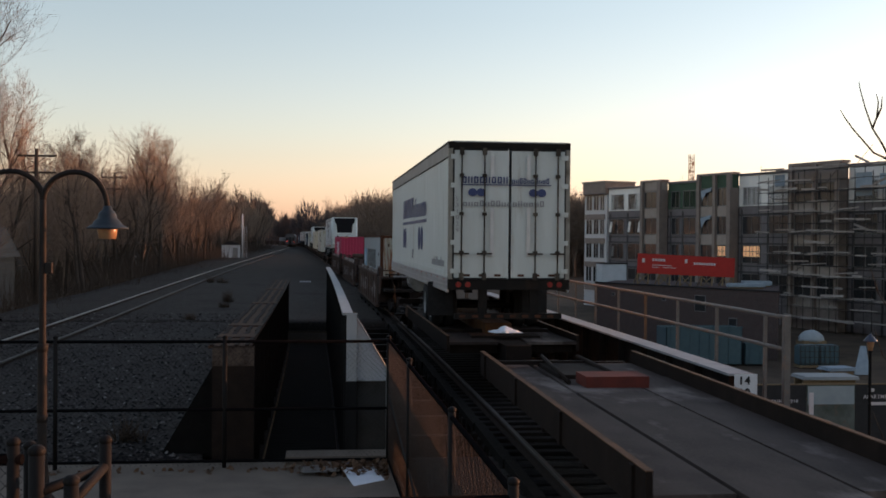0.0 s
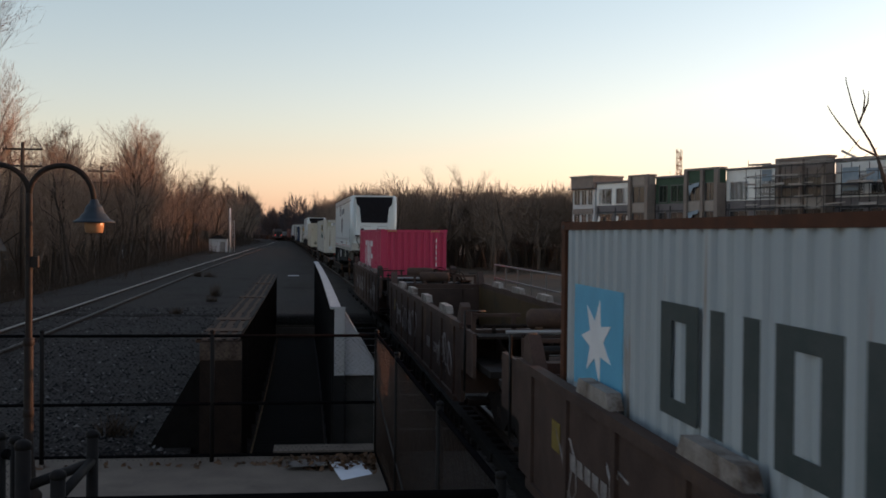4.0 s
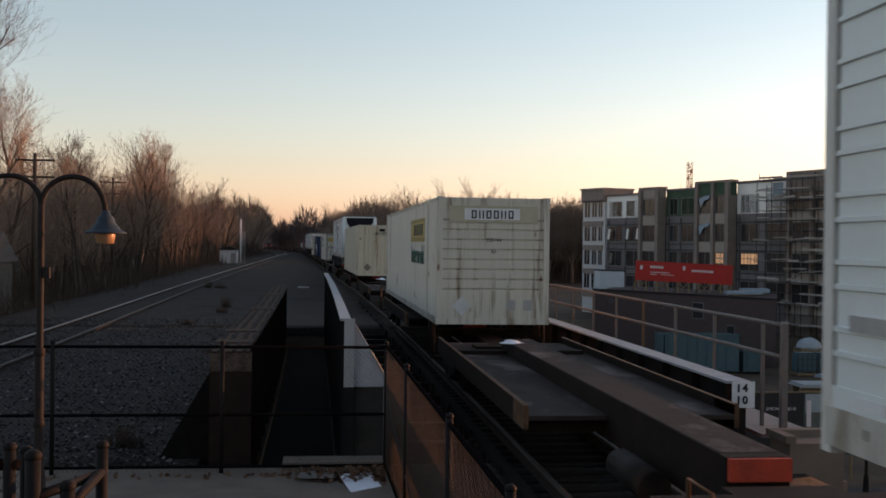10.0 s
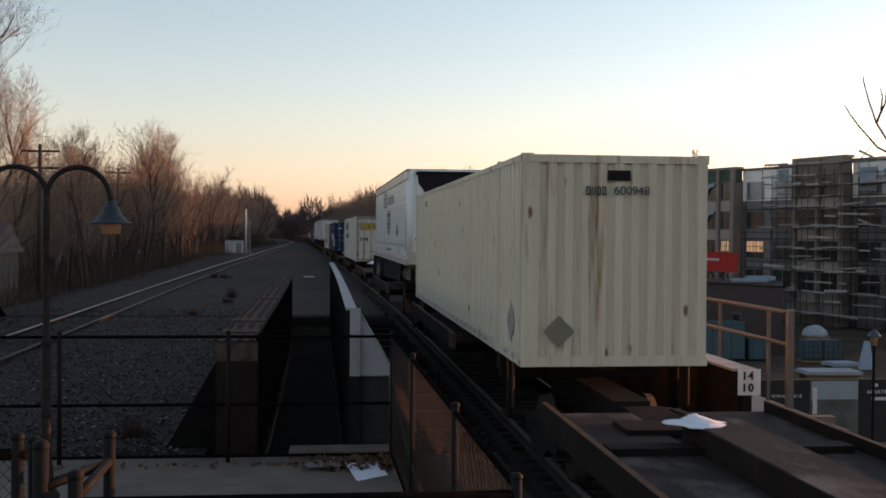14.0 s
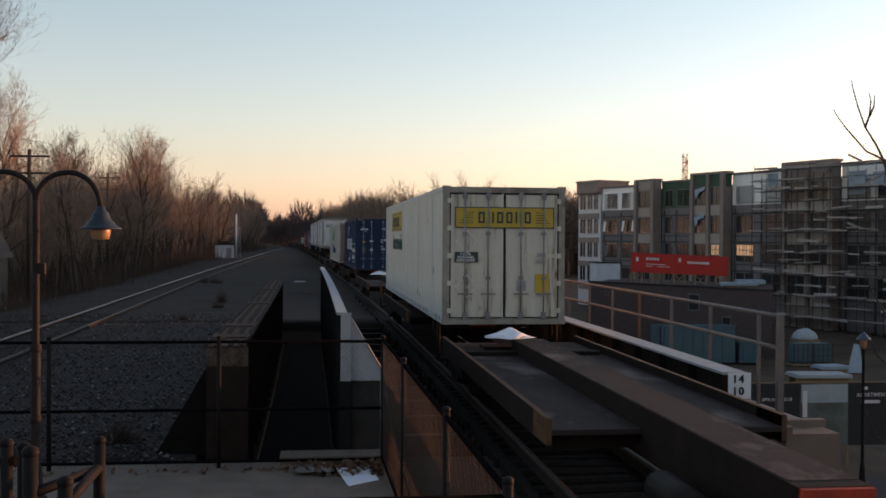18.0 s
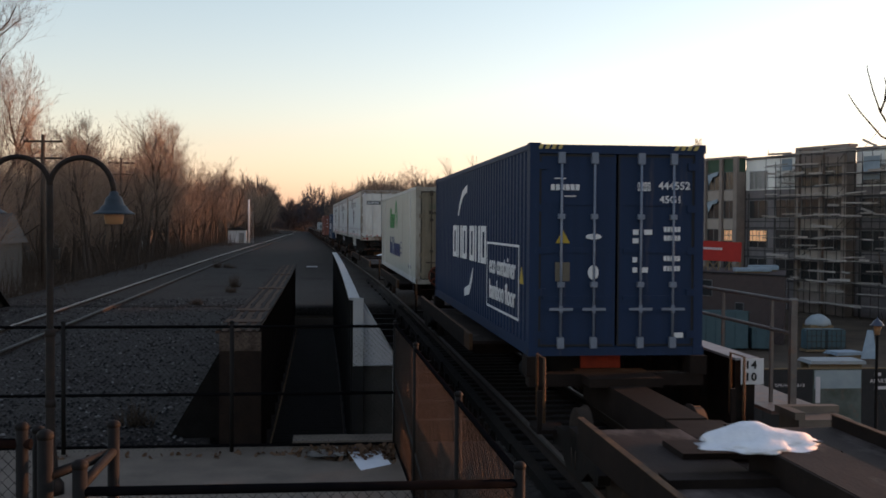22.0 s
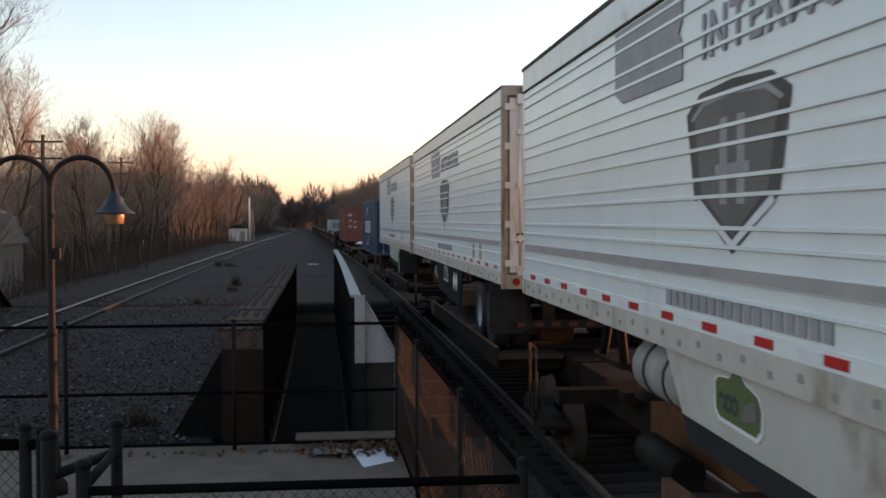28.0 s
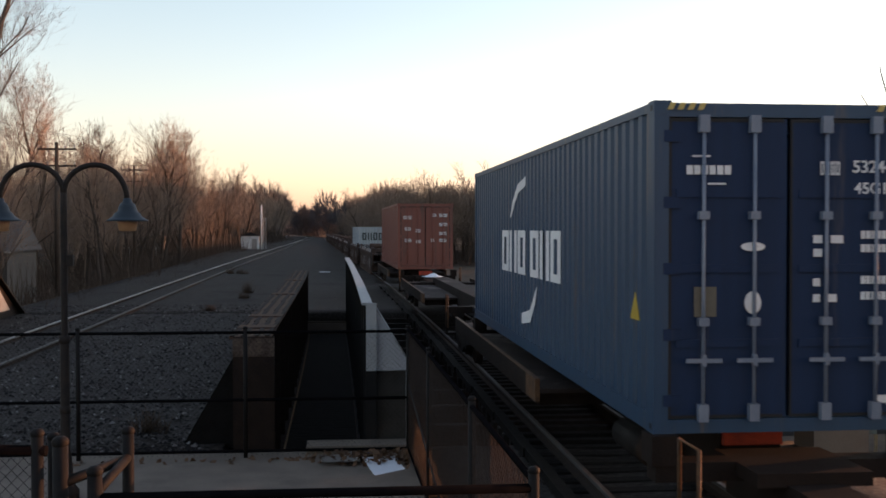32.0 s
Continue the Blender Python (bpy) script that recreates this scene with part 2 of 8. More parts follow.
def strip(name, x0, x1, y0, y1, z, material, label, category, line=shift, base=0.0, step=2.0, rough=0.03, sub=8):
    """A slightly uneven bed that follows the line."""
    bm = bmesh.new()
    ys = [y0]
    while ys[-1] < y1:
        ys.append(min(y1, ys[-1] + max(step, 0.02 * abs(ys[-1]))))
    rows = []
    for y in ys:
        rows.append([bm.verts.new((base + line(y) + x0 + (x1 - x0) * i / sub, y, z + rough * noise.noise((i * 1.7, y * 0.9, z)))) for i in range(sub + 1)])
        rows[-1][0].co.z -= 0.05
    for a, b in zip(rows, rows[1:]):
        for i in range(sub):
            bm.faces.new((a[i], a[i + 1], b[i + 1], b[i])).smooth = True
    edge = [e for e in bm.edges if e.is_boundary]
    out = bmesh.ops.extrude_edge_only(bm, edges=edge)
    for v in out["geom"]:
        if isinstance(v, bmesh.types.BMVert):
            v.co.z -= 0.32
    return tagged(part(name, bm, material), label, category, kind="structure")


def track(name, base, line, y0, y1, label, ties_to=110.0):
    """Two rails with ties; the nearest ties are pieces of their own."""
    root = thing(name, label, "railway track", kind="structure")
    for side in (-1, 1):
        foot, head = bmesh.new(), bmesh.new()
        y, prev = y0, None
        ys = []
        while y < y1:
            ys.append(y)
            y += max(3.0, 0.03 * abs(y))
        ys.append(y1)
        for bm, prof in ((foot, ((-.07, -.17), (.07, -.17), (.07, -.155), (.012, -.13), (.012, -.045), (-.012, -.045), (-.012, -.13), (-.07, -.155))), (head, ((-.036, -.045), (.036, -.045), (.036, -.008), (.028, 0), (-.028, 0), (-.036, -.008)))):
            prev = None
            for yy in ys:
                ring = [bm.verts.new((base + line(yy) + side * 0.755 + px, yy, pz)) for px, pz in prof]
                if prev:
                    for i in range(len(ring)):
                        bm.faces.new((prev[i], prev[(i + 1) % len(ring)], ring[(i + 1) % len(ring)], ring[i]))
                prev = ring
        f = part("rail", foot, RAILSIDE, root)
        # only the left track's far head keeps the glint; the rest are darkened
        part("rail_head", head, RAIL if base <= 0 and side < 0 else RAILNOGLINT, f, "rail head worn by wheels")
    bm = bmesh.new()
    box(bm, -1.3, 1.3, -0.115, 0.115, -0.34, -0.172)
    bmesh.ops.bevel(bm, geom=bm.edges[:], offset=0.012, segments=1, affect="EDGES")
    me = mesh_of("tie", bm, TIE)
    rnd = random.Random(4)
    far = bmesh.new()
    y, n = max(y0, -6.0), 0
    while y < y1:
        if y < ties_to:
            t = new("tie", me)
            t.parent = root
            t.matrix_basis = pose(base + line(y) + rnd.uniform(-.03, .03), y, rnd.uniform(-.006, .006), 0, 0, math.degrees(-(line(y + 1) - line(y))) + rnd.uniform(-.8, .8))
        elif y < 260:
            c = base + line(y)
            box(far, c - 1.3, c + 1.3, y - .115, y + .115, -.34, -.172)
        y += 0.53
    tagged(part("far_ties", far, TIE, root, "rows of dark timber ties"), kind="stuff")
    return root


def bridge_girder(name, x0, x1, top, bottom, y0, y1, material, cap, label, web_at=None, stiff_side=0, web_mat=None):
    root = thing(name, label, "bridge girder", kind="structure")
    mid = (x0 + x1) / 2 if web_at is None else web_at
    n = 10
    def run(a, b, z0, z1):
        bm = bmesh.new()
        prev = None
        for i in range(n + 1):
            y = y0 + (y1 - y0) * i / n
            s = shift(y)
            ring = [bm.verts.new(p) for p in ((a + s, y, z0), (b + s, y, z0), (b + s, y, z1), (a + s, y, z1))]
            if prev:
                for k in range(4):
                    bm.faces.new((prev[k], prev[(k + 1) % 4], ring[(k + 1) % 4], ring[k]))
            else:
                bm.faces.new(ring[::-1])
            prev = ring
        bm.faces.new(prev)
        return bm
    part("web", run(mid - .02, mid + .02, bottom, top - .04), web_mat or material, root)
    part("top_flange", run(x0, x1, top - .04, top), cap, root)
    part("bottom_flange", run(x0, x1, bottom - .04, bottom), material, root)
    bm = bmesh.new()
    h = top - bottom - .04
    for s, e in ((-1, x0), (1, x1)):
        if stiff_side in (0, s):
            lo, hi = sorted((mid + s * .02, e - s * .03))
            box(bm, lo, hi, -.012, .012, 0, h)
    me = mesh_of("stiffener", bm, web_mat or material)
    y = y0 + .1
    while y < y1:
        st = new("stiffener", me)
        st.parent = root
        st.matrix_basis = pose(shift(y), y, bottom)
        y += 1.55
    return root


# rust darkened to carry the shade on the rusty girder's upright faces
RUSTDARK = surface("dark_and_shaded_rust", (0.016, 0.011, 0.009), (0.024, 0.016, 0.012), 5, 0.85, bump=0.3)
# near-black colour that stands for deep shade on timbers and bracket
SHADEBLACK = surface("shade_black", (0.006, 0.0055, 0.005), (0.010, 0.009, 0.008), 5, 0.95, bump=0.4)
# the girder's grey taken near black to hold the shade of its side
SHADEDWEB = surface("shaded_grey_paint", (0.016, 0.016, 0.016), (0.011, 0.011, 0.011), 3, 0.85, bump=0.15)


def railway():
    strip("ballast_left", -13.5, -1.82, 15.6, 41, -0.13, BALLAST, "dark grey crushed-stone ballast beside the tracks", "ballast", rough=0.06, sub=24, step=0.7)
    strip("ballast_far", -13.5, 7.2, 41.0, 700, -0.14, BALLAST, "dark grey crushed-stone ballast between the tracks", "ballast", rough=0.06, sub=20)
    strip("ballast_near", 1.15, 7.2, -40, 15.9, -0.2, BALLAST, "dark grey ballast under the freight track", "ballast")
    track("track_freight", XC, shift, -60, 700, "freight track with dark timber ties")
    track("track_left", 0.0, left_line, -30, 700, "railway track with shiny rails in dark ballast", ties_to=90)
    # guard timber along the tie ends
    bm = bmesh.new()
    for s in (-1, 1):
        y = -6.0
        while y < 60:
            a, b = XC + s * 1.2 + shift(y), XC + s * 1.2 + shift(y + 3)
            box(bm, min(a, b) - .07, max(a, b) + .07, y, y + 2.99, -.17, -.04)
            y += 3
    # the train's shadow is put into this timber's colour
    tagged(part("guard_timber", bm, SHADEBLACK), "long timber along the tie ends, blackened for the train's shadow", "timber", kind="structure")
    # abutments and the deck of the left bridge
    for nm, y0, y1 in (("abutment_near", 15.75, 16.35), ("abutment_far", 40.6, 41.2)):
        boxes(nm, CONCRETE, None, (-15, 8.2, y0, y1, -5.9, -0.5))
        tagged(bpy.data.objects[nm], "stained concrete bridge abutment", "abutment", kind="structure")
    boxes("bridge_deck", CONCRETE, None, (-14, -1.85, 16.35, 40.6, -0.9, -0.5))
    tagged(bpy.data.objects["bridge_deck"], "concrete deck carrying the ballast", "bridge deck", kind="structure")
    # web and end plate take the shade as darker rust; the top stays brown
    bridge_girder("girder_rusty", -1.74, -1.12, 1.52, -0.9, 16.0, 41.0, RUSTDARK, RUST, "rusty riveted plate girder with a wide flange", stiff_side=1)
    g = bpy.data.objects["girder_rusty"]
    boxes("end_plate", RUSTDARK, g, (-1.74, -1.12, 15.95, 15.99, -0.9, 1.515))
    for x in (-1.70, -1.54, -1.34, -1.18):
        bm = bmesh.new()
        for i in range(10):
            a, b = 16.0 + 2.5 * i, 18.5 + 2.5 * i
            box(bm, x + shift(b), x + .045 + shift(a), a, b, 1.52, 1.536)
        part("rivet_strip", bm, RUSTDARK, g)
    for y in (17.2, 19.4, 26, 33):
        boxes("cover_plate", RUST, g, (-1.73 + shift(y), -1.13 + shift(y), y, y + .5, 1.52, 1.544))
    boxes("paint_flake", surface("flaking_paint", (.10, .075, .06), (.03, .02, .016), 9, .8, bump=.3), g, (-1.74, -1.12, 15.945, 15.952, 1.22, 1.5))
    bridge_girder("girder_grey", 0.26, 0.42, 2.02, -0.9, 16.0, 41.0, SHADEDWEB, GALV, "grey painted plate girder of the freight bridge", web_at=0.34)
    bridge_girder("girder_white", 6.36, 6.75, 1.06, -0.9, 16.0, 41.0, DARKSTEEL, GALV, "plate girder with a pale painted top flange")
    # lower end plate carries the same painted shade, the cap stays pale
    boxes("end_plate", SHADEDWEB, bpy.data.objects["girder_grey"], (.26, .42, 15.96, 15.99, -.9, .97))
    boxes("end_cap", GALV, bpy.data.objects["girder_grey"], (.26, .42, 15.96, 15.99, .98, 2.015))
    # timbers coloured black for the shade between the girders
    boxes("walk_timbers", SHADEBLACK, None, *[(-1.07 + shift(y), .25 + shift(y), y, y + .24, -1.0, -.88) for y in np.arange(16.4, 40.4, .27)])
    tagged(bpy.data.objects["walk_timbers"], "old timbers lying between the bridge girders, blackened as in deep shade", "timber", kind="structure")
    boxes("platform", CONCRETE, None, (-9, 1.0, -6, 15.55, -0.5, -0.14))
    tagged(bpy.data.objects["platform"], "pale worn concrete platform slab", "platform", kind="structure")
    boxes("floor_beams", DARKSTEEL, None, *[(0.45 + shift(y), 6.6 + shift(y), y - .1, y + .1, -0.9, -0.35) for y in np.arange(16.6, 41, 2.0)])
    tagged(bpy.data.objects["floor_beams"], "dark steel cross beams of the bridge", "beam", kind="structure")


ground()
railway()

# ---- fences, platform end and lamp ----
MESHWIRE = surface("fence_wire", (0.006, 0.006, 0.007), (0.01, 0.01, 0.011), 8, 0.8, 0.0, bump=0.0, spec=.03)
# fence wire browned to imitate the low sun shining on the mesh
SUNLITWIRE = surface("sunlit_wire", (0.045, 0.030, 0.022), (0.028, 0.02, 0.016), 8, 0.7, 0.0, bump=0.0, spec=.1)
RAILPAINT = surface("black_rail_paint", (0.004, 0.004, 0.005), (0.007, 0.0065, 0.007), 9, 0.95, bump=0.0, spec=.0)
POSTPAINT = surface("black_post_paint", (0.013, 0.011, 0.010), (0.008, 0.0075, 0.0075), 9, 0.7, bump=0.15, stain=(0.03, 0.017, 0.011), stain_scale=5, stain_amount=.2, spec=.12)
# the posts' black paint again, browned to carry the sun on the lamp
LAMPSUNLIT = surface("sunlit_lamp_paint", (0.024, 0.018, 0.015), (0.014, 0.012, 0.012), 9, 0.7, bump=0.15, stain=(0.045, 0.024, 0.014), stain_scale=5, stain_amount=.3, spec=.15)


def chain_link(length, z0, z1, cell=0.052, wire=0.0022):
    """Crossing diagonal wires in the plane of local x and z."""
    bm = bmesh.new()
    h = z1 - z0
    for d in (-1, 1):
        x = -h
        while x < length:
            a, b = max(0.0, x), min(length, x + h)
            if b - a > 0.02:
                za, zb = z0 + (a - x), z0 + (b - x)
                if d < 0:
                    za, zb = z0 + z1 - za, z0 + z1 - zb
                tube(bm, (a, d * .002, za), (b, d * .002, zb), wire, 3)
            x += cell * 1.414
    return bm


def post(parent, x, y, z0, z1, r, cap=True):
    bm = bmesh.new()
    tube(bm, (0, 0, z0), (0, 0, z1 - r * .6), r, 12)
    p = part("post", bm, POSTPAINT, parent, at=pose(x, y, 0))
    if cap:
        bm = bmesh.new()
        bmesh.ops.create_uvsphere(bm, u_segments=12, v_segments=6, radius=r * 1.18)
        for f in bm.faces:
            f.smooth = True
        bmesh.ops.scale(bm, vec=(1, 1, .75), verts=bm.verts)
        c = part("cap", bm, POSTPAINT, p, at=pose(0, 0, z1 - r * .55))
    return p


def fence(label, p, q, z0, top, rails, posts, r_post=0.032, r_rail=0.022, mesh=True, wire=0.0013, over=0.06, wiremat=None):
    """A run of chain-link fence from p to q: posts at the given shares of its length."""
    p, q = Vector((*p, 0)), Vector((*q, 0))
    root = thing("chain_link_fence", label, "fence", "platform fences")
    d = q - p
    root.matrix_basis = Matrix.Translation(p) @ pose(0, 0, 0, 0, 0, math.degrees(math.atan2(d.y, d.x)))
    for z in rails:
        bm = bmesh.new()
        tube(bm, (0, 0, z), (d.length, 0, z), r_rail, 10)
        part("rail", bm, RAILPAINT, root)
    for s in posts:
        post(root, s * d.length, 0, z0, top + over, r_post)
    if mesh:
        tagged(part("chain_link_mesh", chain_link(d.length, z0 + .03, top, wire=wire), wiremat or MESHWIRE, root, "thin woven wire mesh"), kind="stuff")
    return root


def fences():
    fence("black chain-link fence across the bridge end", (-6.16, 15.2), (0.86, 15.2), -.14, 1.68, (-.05, .69, 1.66), (0, .3333, .6667, 1))
    # this run's wire has the sunlight put into its colour
    f = fence("black chain-link fence along the freight track", (0.86, 15.2), (1.07, 6.0), -.14, 1.7, (-.05, 1.68), (.33, .72, 1.0), wire=0.0025, wiremat=SUNLITWIRE)
    bm = bmesh.new()
    tube(bm, (.15, 0, .9), (6.5, 0, -.05), .018, 8)
    part("brace", bm, POSTPAINT, f)
    fence("black chain-link fence closing the platform", (-1.42, 6.0), (1.07, 6.0), -.14, 1.66, (1.64, .0), (0.0,), .041, .027, wire=.0018, over=.15)
    fence("short black chain-link fence beside the steps", (-3.6, 6.6), (-1.78, 6.35), -.14, 1.86, (1.84, .0), (.97,), .036, .03, wire=.0018, over=.1)
    g = thing("stair_railing", "black pipe handrail with capped posts by the steps", "railing")
    post(g, -1.62, 6.05, -.14, 1.97, .043)
    post(g, -1.78, 6.5, -.14, 1.91, .035)
    post(g, -1.36, 6.6, -.14, 1.92, .036)
    for a, b in (((-1.42, 6.0, 1.66), (-1.36, 6.6, 1.74)), ((-1.60, 6.05, 1.72), (-1.38, 6.55, 1.73)), ((-1.62, 6.05, .9), (-1.36, 6.6, .95))):
        bm = bmesh.new()
        tube(bm, a, b, .03, 10)
        part("handrail", bm, POSTPAINT, g)


LAMPGREEN = surface("lamp_shade_enamel", (0.022, 0.034, 0.046), (0.017, 0.026, 0.036), 5, 0.55, bump=0.06)
# frosted glass with the sun's amber glow put into its colour
FROST = surface("sun_amber_glass", (0.42, 0.235, 0.12), (0.34, 0.19, 0.1), 5, 0.3, bump=0.05)


def lathe(bm, profile, n=24, centre=(0, 0, 0)):
    rings = []
    for r, z in profile:
        rings.append([bm.verts.new((centre[0] + r * math.cos(2 * math.pi * i / n), centre[1] + r * math.sin(2 * math.pi * i / n), centre[2] + z)) for i in range(n)])
    for a, b in zip(rings, rings[1:]):
        for i in range(n):
            bm.faces.new((a[i], a[(i + 1) % n], b[(i + 1) % n], b[i])).smooth = True


def platform_lamp():
    x, y = -3.42, 13.0
    root = thing("platform_lamp", "dark twin gooseneck lamp post with bell shades", "lamp post", at=pose(x, y, -.14))
    bm = bmesh.new()
    lathe(bm, ((.0, 0), (.16, 0), (.16, .12), (.10, .2), (.075, .5), (.058, .6), (.055, 1.9), (.042, 2.0), (.040, 3.5), (.038, 3.72), (0, 3.76)), 16)
    part("pole", bm, LAMPSUNLIT, root)
    for z in (1.1, 1.95):
        bm = bmesh.new()
        lathe(bm, ((.05, -.05), (.066, -.04), (.066, .04), (.05, .05)), 16, (0, 0, z))
        part("collar", bm, LAMPSUNLIT, root)
    bm = bmesh.new()
    box(bm, .035, .11, -.04, .04, 2.84, 2.97)
    part("outlet_box", bm, LAMPSUNLIT, root)
    for s in (-1, 1):
        pts = []
        for i in range(15):
            a = math.pi * i / 14
            pts.append((s * (.375 - .375 * math.cos(a)), 0, (3.68 if i < 7 else 3.60) + (.38 if i < 7 else .46) * math.sin(a) ** .9))
        bm = bmesh.new()
        sweep(bm, pts, .033, 10)
        arm = part("gooseneck_arm", bm, LAMPSUNLIT, root)
        end = pts[-1]
        bm = bmesh.new()
        lathe(bm, ((.03, .07), (.05, .06), (.055, .02), (.085, 0), (.105, -.04), (.115, -.09), (.15, -.115), (.17, -.155), (.22, -.185), (.243, -.195), (.245, -.21), (.225, -.21), (.15, -.165), (.06, -.08)), 28, (end[0], end[1], end[2] - .01))
        part("bell_shade", bm, LAMPGREEN, root, "blue-green enamel bell shade")
        bm = bmesh.new()
        lathe(bm, ((.0, -.12), (.118, -.19), (.118, -.24), (.10, -.33), (.0, -.335)), 20, (end[0], end[1], end[2] - .01))
        part("lamp_glass", bm, FROST, root, "frosted glass lamp bowl, coloured amber as if sunlit")


BALLASTSTONE = surface("ballast_stone", (0.05, 0.052, 0.055), (0.09, 0.09, 0.092), 14, 0.9, bump=0.3)
_n, _l = BALLASTSTONE.node_tree.nodes, BALLASTSTONE.node_tree.links
_g, _r = _n.new("ShaderNodeNewGeometry"), _n.new("ShaderNodeValToRGB")
for _p, _c in ((0.5, (.018, .0155, .015, 1)), (0.8, (.055, .049, .047, 1)), (0.95, (.13, .12, .117, 1))):
    _r.color_ramp.elements.new(_p).color = _c
_r.color_ramp.elements[0].color = (.012, .012, .013, 1)
_r.color_ramp.elements[-1].color = (.2, .19, .185, 1)
_l.new(_g.outputs["Random Per Island"], _r.inputs[0])
_l.new(_r.outputs[0], _n["Principled BSDF"].inputs["Base Color"])


def platform_clutter():
    # white board, leaves and paper swept against the fence
    bm = bmesh.new()
    box(bm, -.24, .24, -.42, .42, 0, .012)
    b = part("white_board", bm, surface("board_white", (0.66, 0.7, 0.75), (0.6, 0.64, 0.7), 4, 0.6, bump=0.05), None, at=pose(.50, 14.35, -.125, 6, 3, 12))
    tagged(b, "white sheet of board lying on the concrete", "board")
    rnd = random.Random(7)
    me = []
    for k in range(4):
        bm = bmesh.new()
        vs = [bm.verts.new((math.cos(a) * .05 * (1 + .3 * math.sin(3 * a + k)), math.sin(a) * .035, .012 * math.sin(2 * a + k))) for a in [i * math.pi / 3.5 for i in range(7)]]
        bm.faces.new(vs)
        me.append(bm)
    leaf = surface("dead_leaf", (0.12, 0.07, 0.042), (0.075, 0.047, 0.032), 5, 0.8, bump=0.2)
    bm = bmesh.new()
    for _ in range(360):
        k = rnd.random()
        x, y = (rnd.gauss(.35, .33), 15.05 - abs(rnd.gauss(0, .28))) if k < .8 else (rnd.uniform(-4, .8), 15.1 - abs(rnd.gauss(0, .15)))
        m = pose(min(x, .8), y, -.13 + rnd.uniform(0, .10) * (k < .8), rnd.uniform(-50, 50), rnd.uniform(-50, 50), rnd.uniform(0, 360))
        vs = [bm.verts.new(m @ v.co) for v in me[rnd.randrange(4)].verts]
        bm.faces.new(vs)
    for b in me:
        b.free()
    tagged(part("dead_leaves", bm, leaf), "brown dead leaves drifted against the fence", "leaves", kind="stuff")
    for i, (x, y, w, l, col) in enumerate(((-.12, 14.75, .55, .42, (.36, .34, .32)), (.30, 15.0, .16, .2, (.12, .2, .38)), (.10, 14.95, .4, .3, (.46, .45, .44)), (.66, 14.85, .2, .26, (.5, .5, .5)))):
        bm = bmesh.new()
        n = 6
        g = [[bm.verts.new((w * (a / n - .5), l * (c / n - .5), .05 * noise.noise((a * .6 + i * 9, c * .6, 1)) + .06)) for a in range(n + 1)] for c in range(n + 1)]
        for r0, r1 in zip(g, g[1:]):
            for a in range(n):
                bm.faces.new((r0[a], r0[a + 1], r1[a + 1], r1[a])).smooth = True
        bmesh.ops.solidify(bm, geom=bm.faces[:], thickness=.004)
        tagged(part("paper_litter", bm, surface("litter_%d" % i, col, None, 9, 0.8, bump=0.1), None, at=pose(x, y, -.14, 0, 0, 40 * i)), "crumpled sheet of paper litter among the leaves", "litter")
    # concrete block and the triangular mesh panel by the grey girder
    boxes("concrete_block", CONCRETE, None, (-.62, .85, 15.3, 15.75, -.5, -.02))
    tagged(bpy.data.objects["concrete_block"], "grey concrete block at the bridge end", "block")
    g = thing("mesh_panel", "pale galvanised triangular guard panel beside the girder end", "guard panel", at=pose(0, 16.05, 0))
    bm = bmesh.new()
    prism(bm, ((.425, 1.93), (.88, 1.17), (.88, .98), (.425, .98)), "y", -.004, .004)
    part("sheet", bm, surface("perforated_sheet", (.33, .34, .36), (.27, .28, .3), 30, .6, bump=.5, fine=90), g)
    bm = bmesh.new()
    for a, b in (((.425, 1.93), (.88, 1.17)), ((.88, 1.17), (.88, -.1)), ((.88, .98), (.425, .98))):
        tube(bm, (a[0], -.02, a[1]), (b[0], -.02, b[1]), .012, 6)
    part("edge_bar", bm, GALV, g)
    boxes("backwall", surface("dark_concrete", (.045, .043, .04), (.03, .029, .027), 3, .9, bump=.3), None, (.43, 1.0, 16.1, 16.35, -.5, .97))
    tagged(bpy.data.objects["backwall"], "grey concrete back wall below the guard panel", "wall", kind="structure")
    # steel leg and skewed plate beside the rusty girder, blackened to imitate shade
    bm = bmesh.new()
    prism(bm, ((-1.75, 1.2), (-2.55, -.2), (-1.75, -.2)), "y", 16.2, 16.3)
    tagged(part("girder_bracket", bm, SHADEBLACK), "triangular steel knee bracket beside the girder, blackened as in shade", "bracket", kind="structure")
    # weeds and small stones on the ballast
    rnd = random.Random(5)
    for i, (x, y, h) in enumerate(((-5.17, 54.3, .75), (-4.9, 50, .4), (-5.55, 42.5, .35), (-3.2, 17.2, .5), (-8.5, 77, .7), (-7.9, 77, .5), (-7.5, 76, .4))):
        bm = bmesh.new()
        for _ in range(70):
            a, s = rnd.uniform(0, 6.28), rnd.uniform(.2, 1)
            p = Vector((rnd.gauss(0, .12), rnd.gauss(0, .12), 0))
            q = p + Vector((math.cos(a) * h * .5 * s, math.sin(a) * h * .5 * s, h * rnd.uniform(.4, 1)))
            tube(bm, p, q, .012, 3, .002)
        tagged(part("dry_weed", bm, surface("dry_weed", (.07, .05, .035), (.05, .035, .025), 6, .9), None, at=pose(x, y, -.18)), "brown dry weed clump growing in the ballast", "weed", kind="stuff")
    bm = bmesh.new()
    for _ in range(14000):
        y = 15.6 + 30 * rnd.random() ** 1.8
        x = rnd.uniform(-13, -2.0) + shift(y)
        s = rnd.uniform(.016, .048)
        z = -.12 + .06 * noise.noise(((x - shift(y) + 13.5) / 11.68 * 24 * 1.7, y * .9, -.13))
        c = Vector((x, y, z))
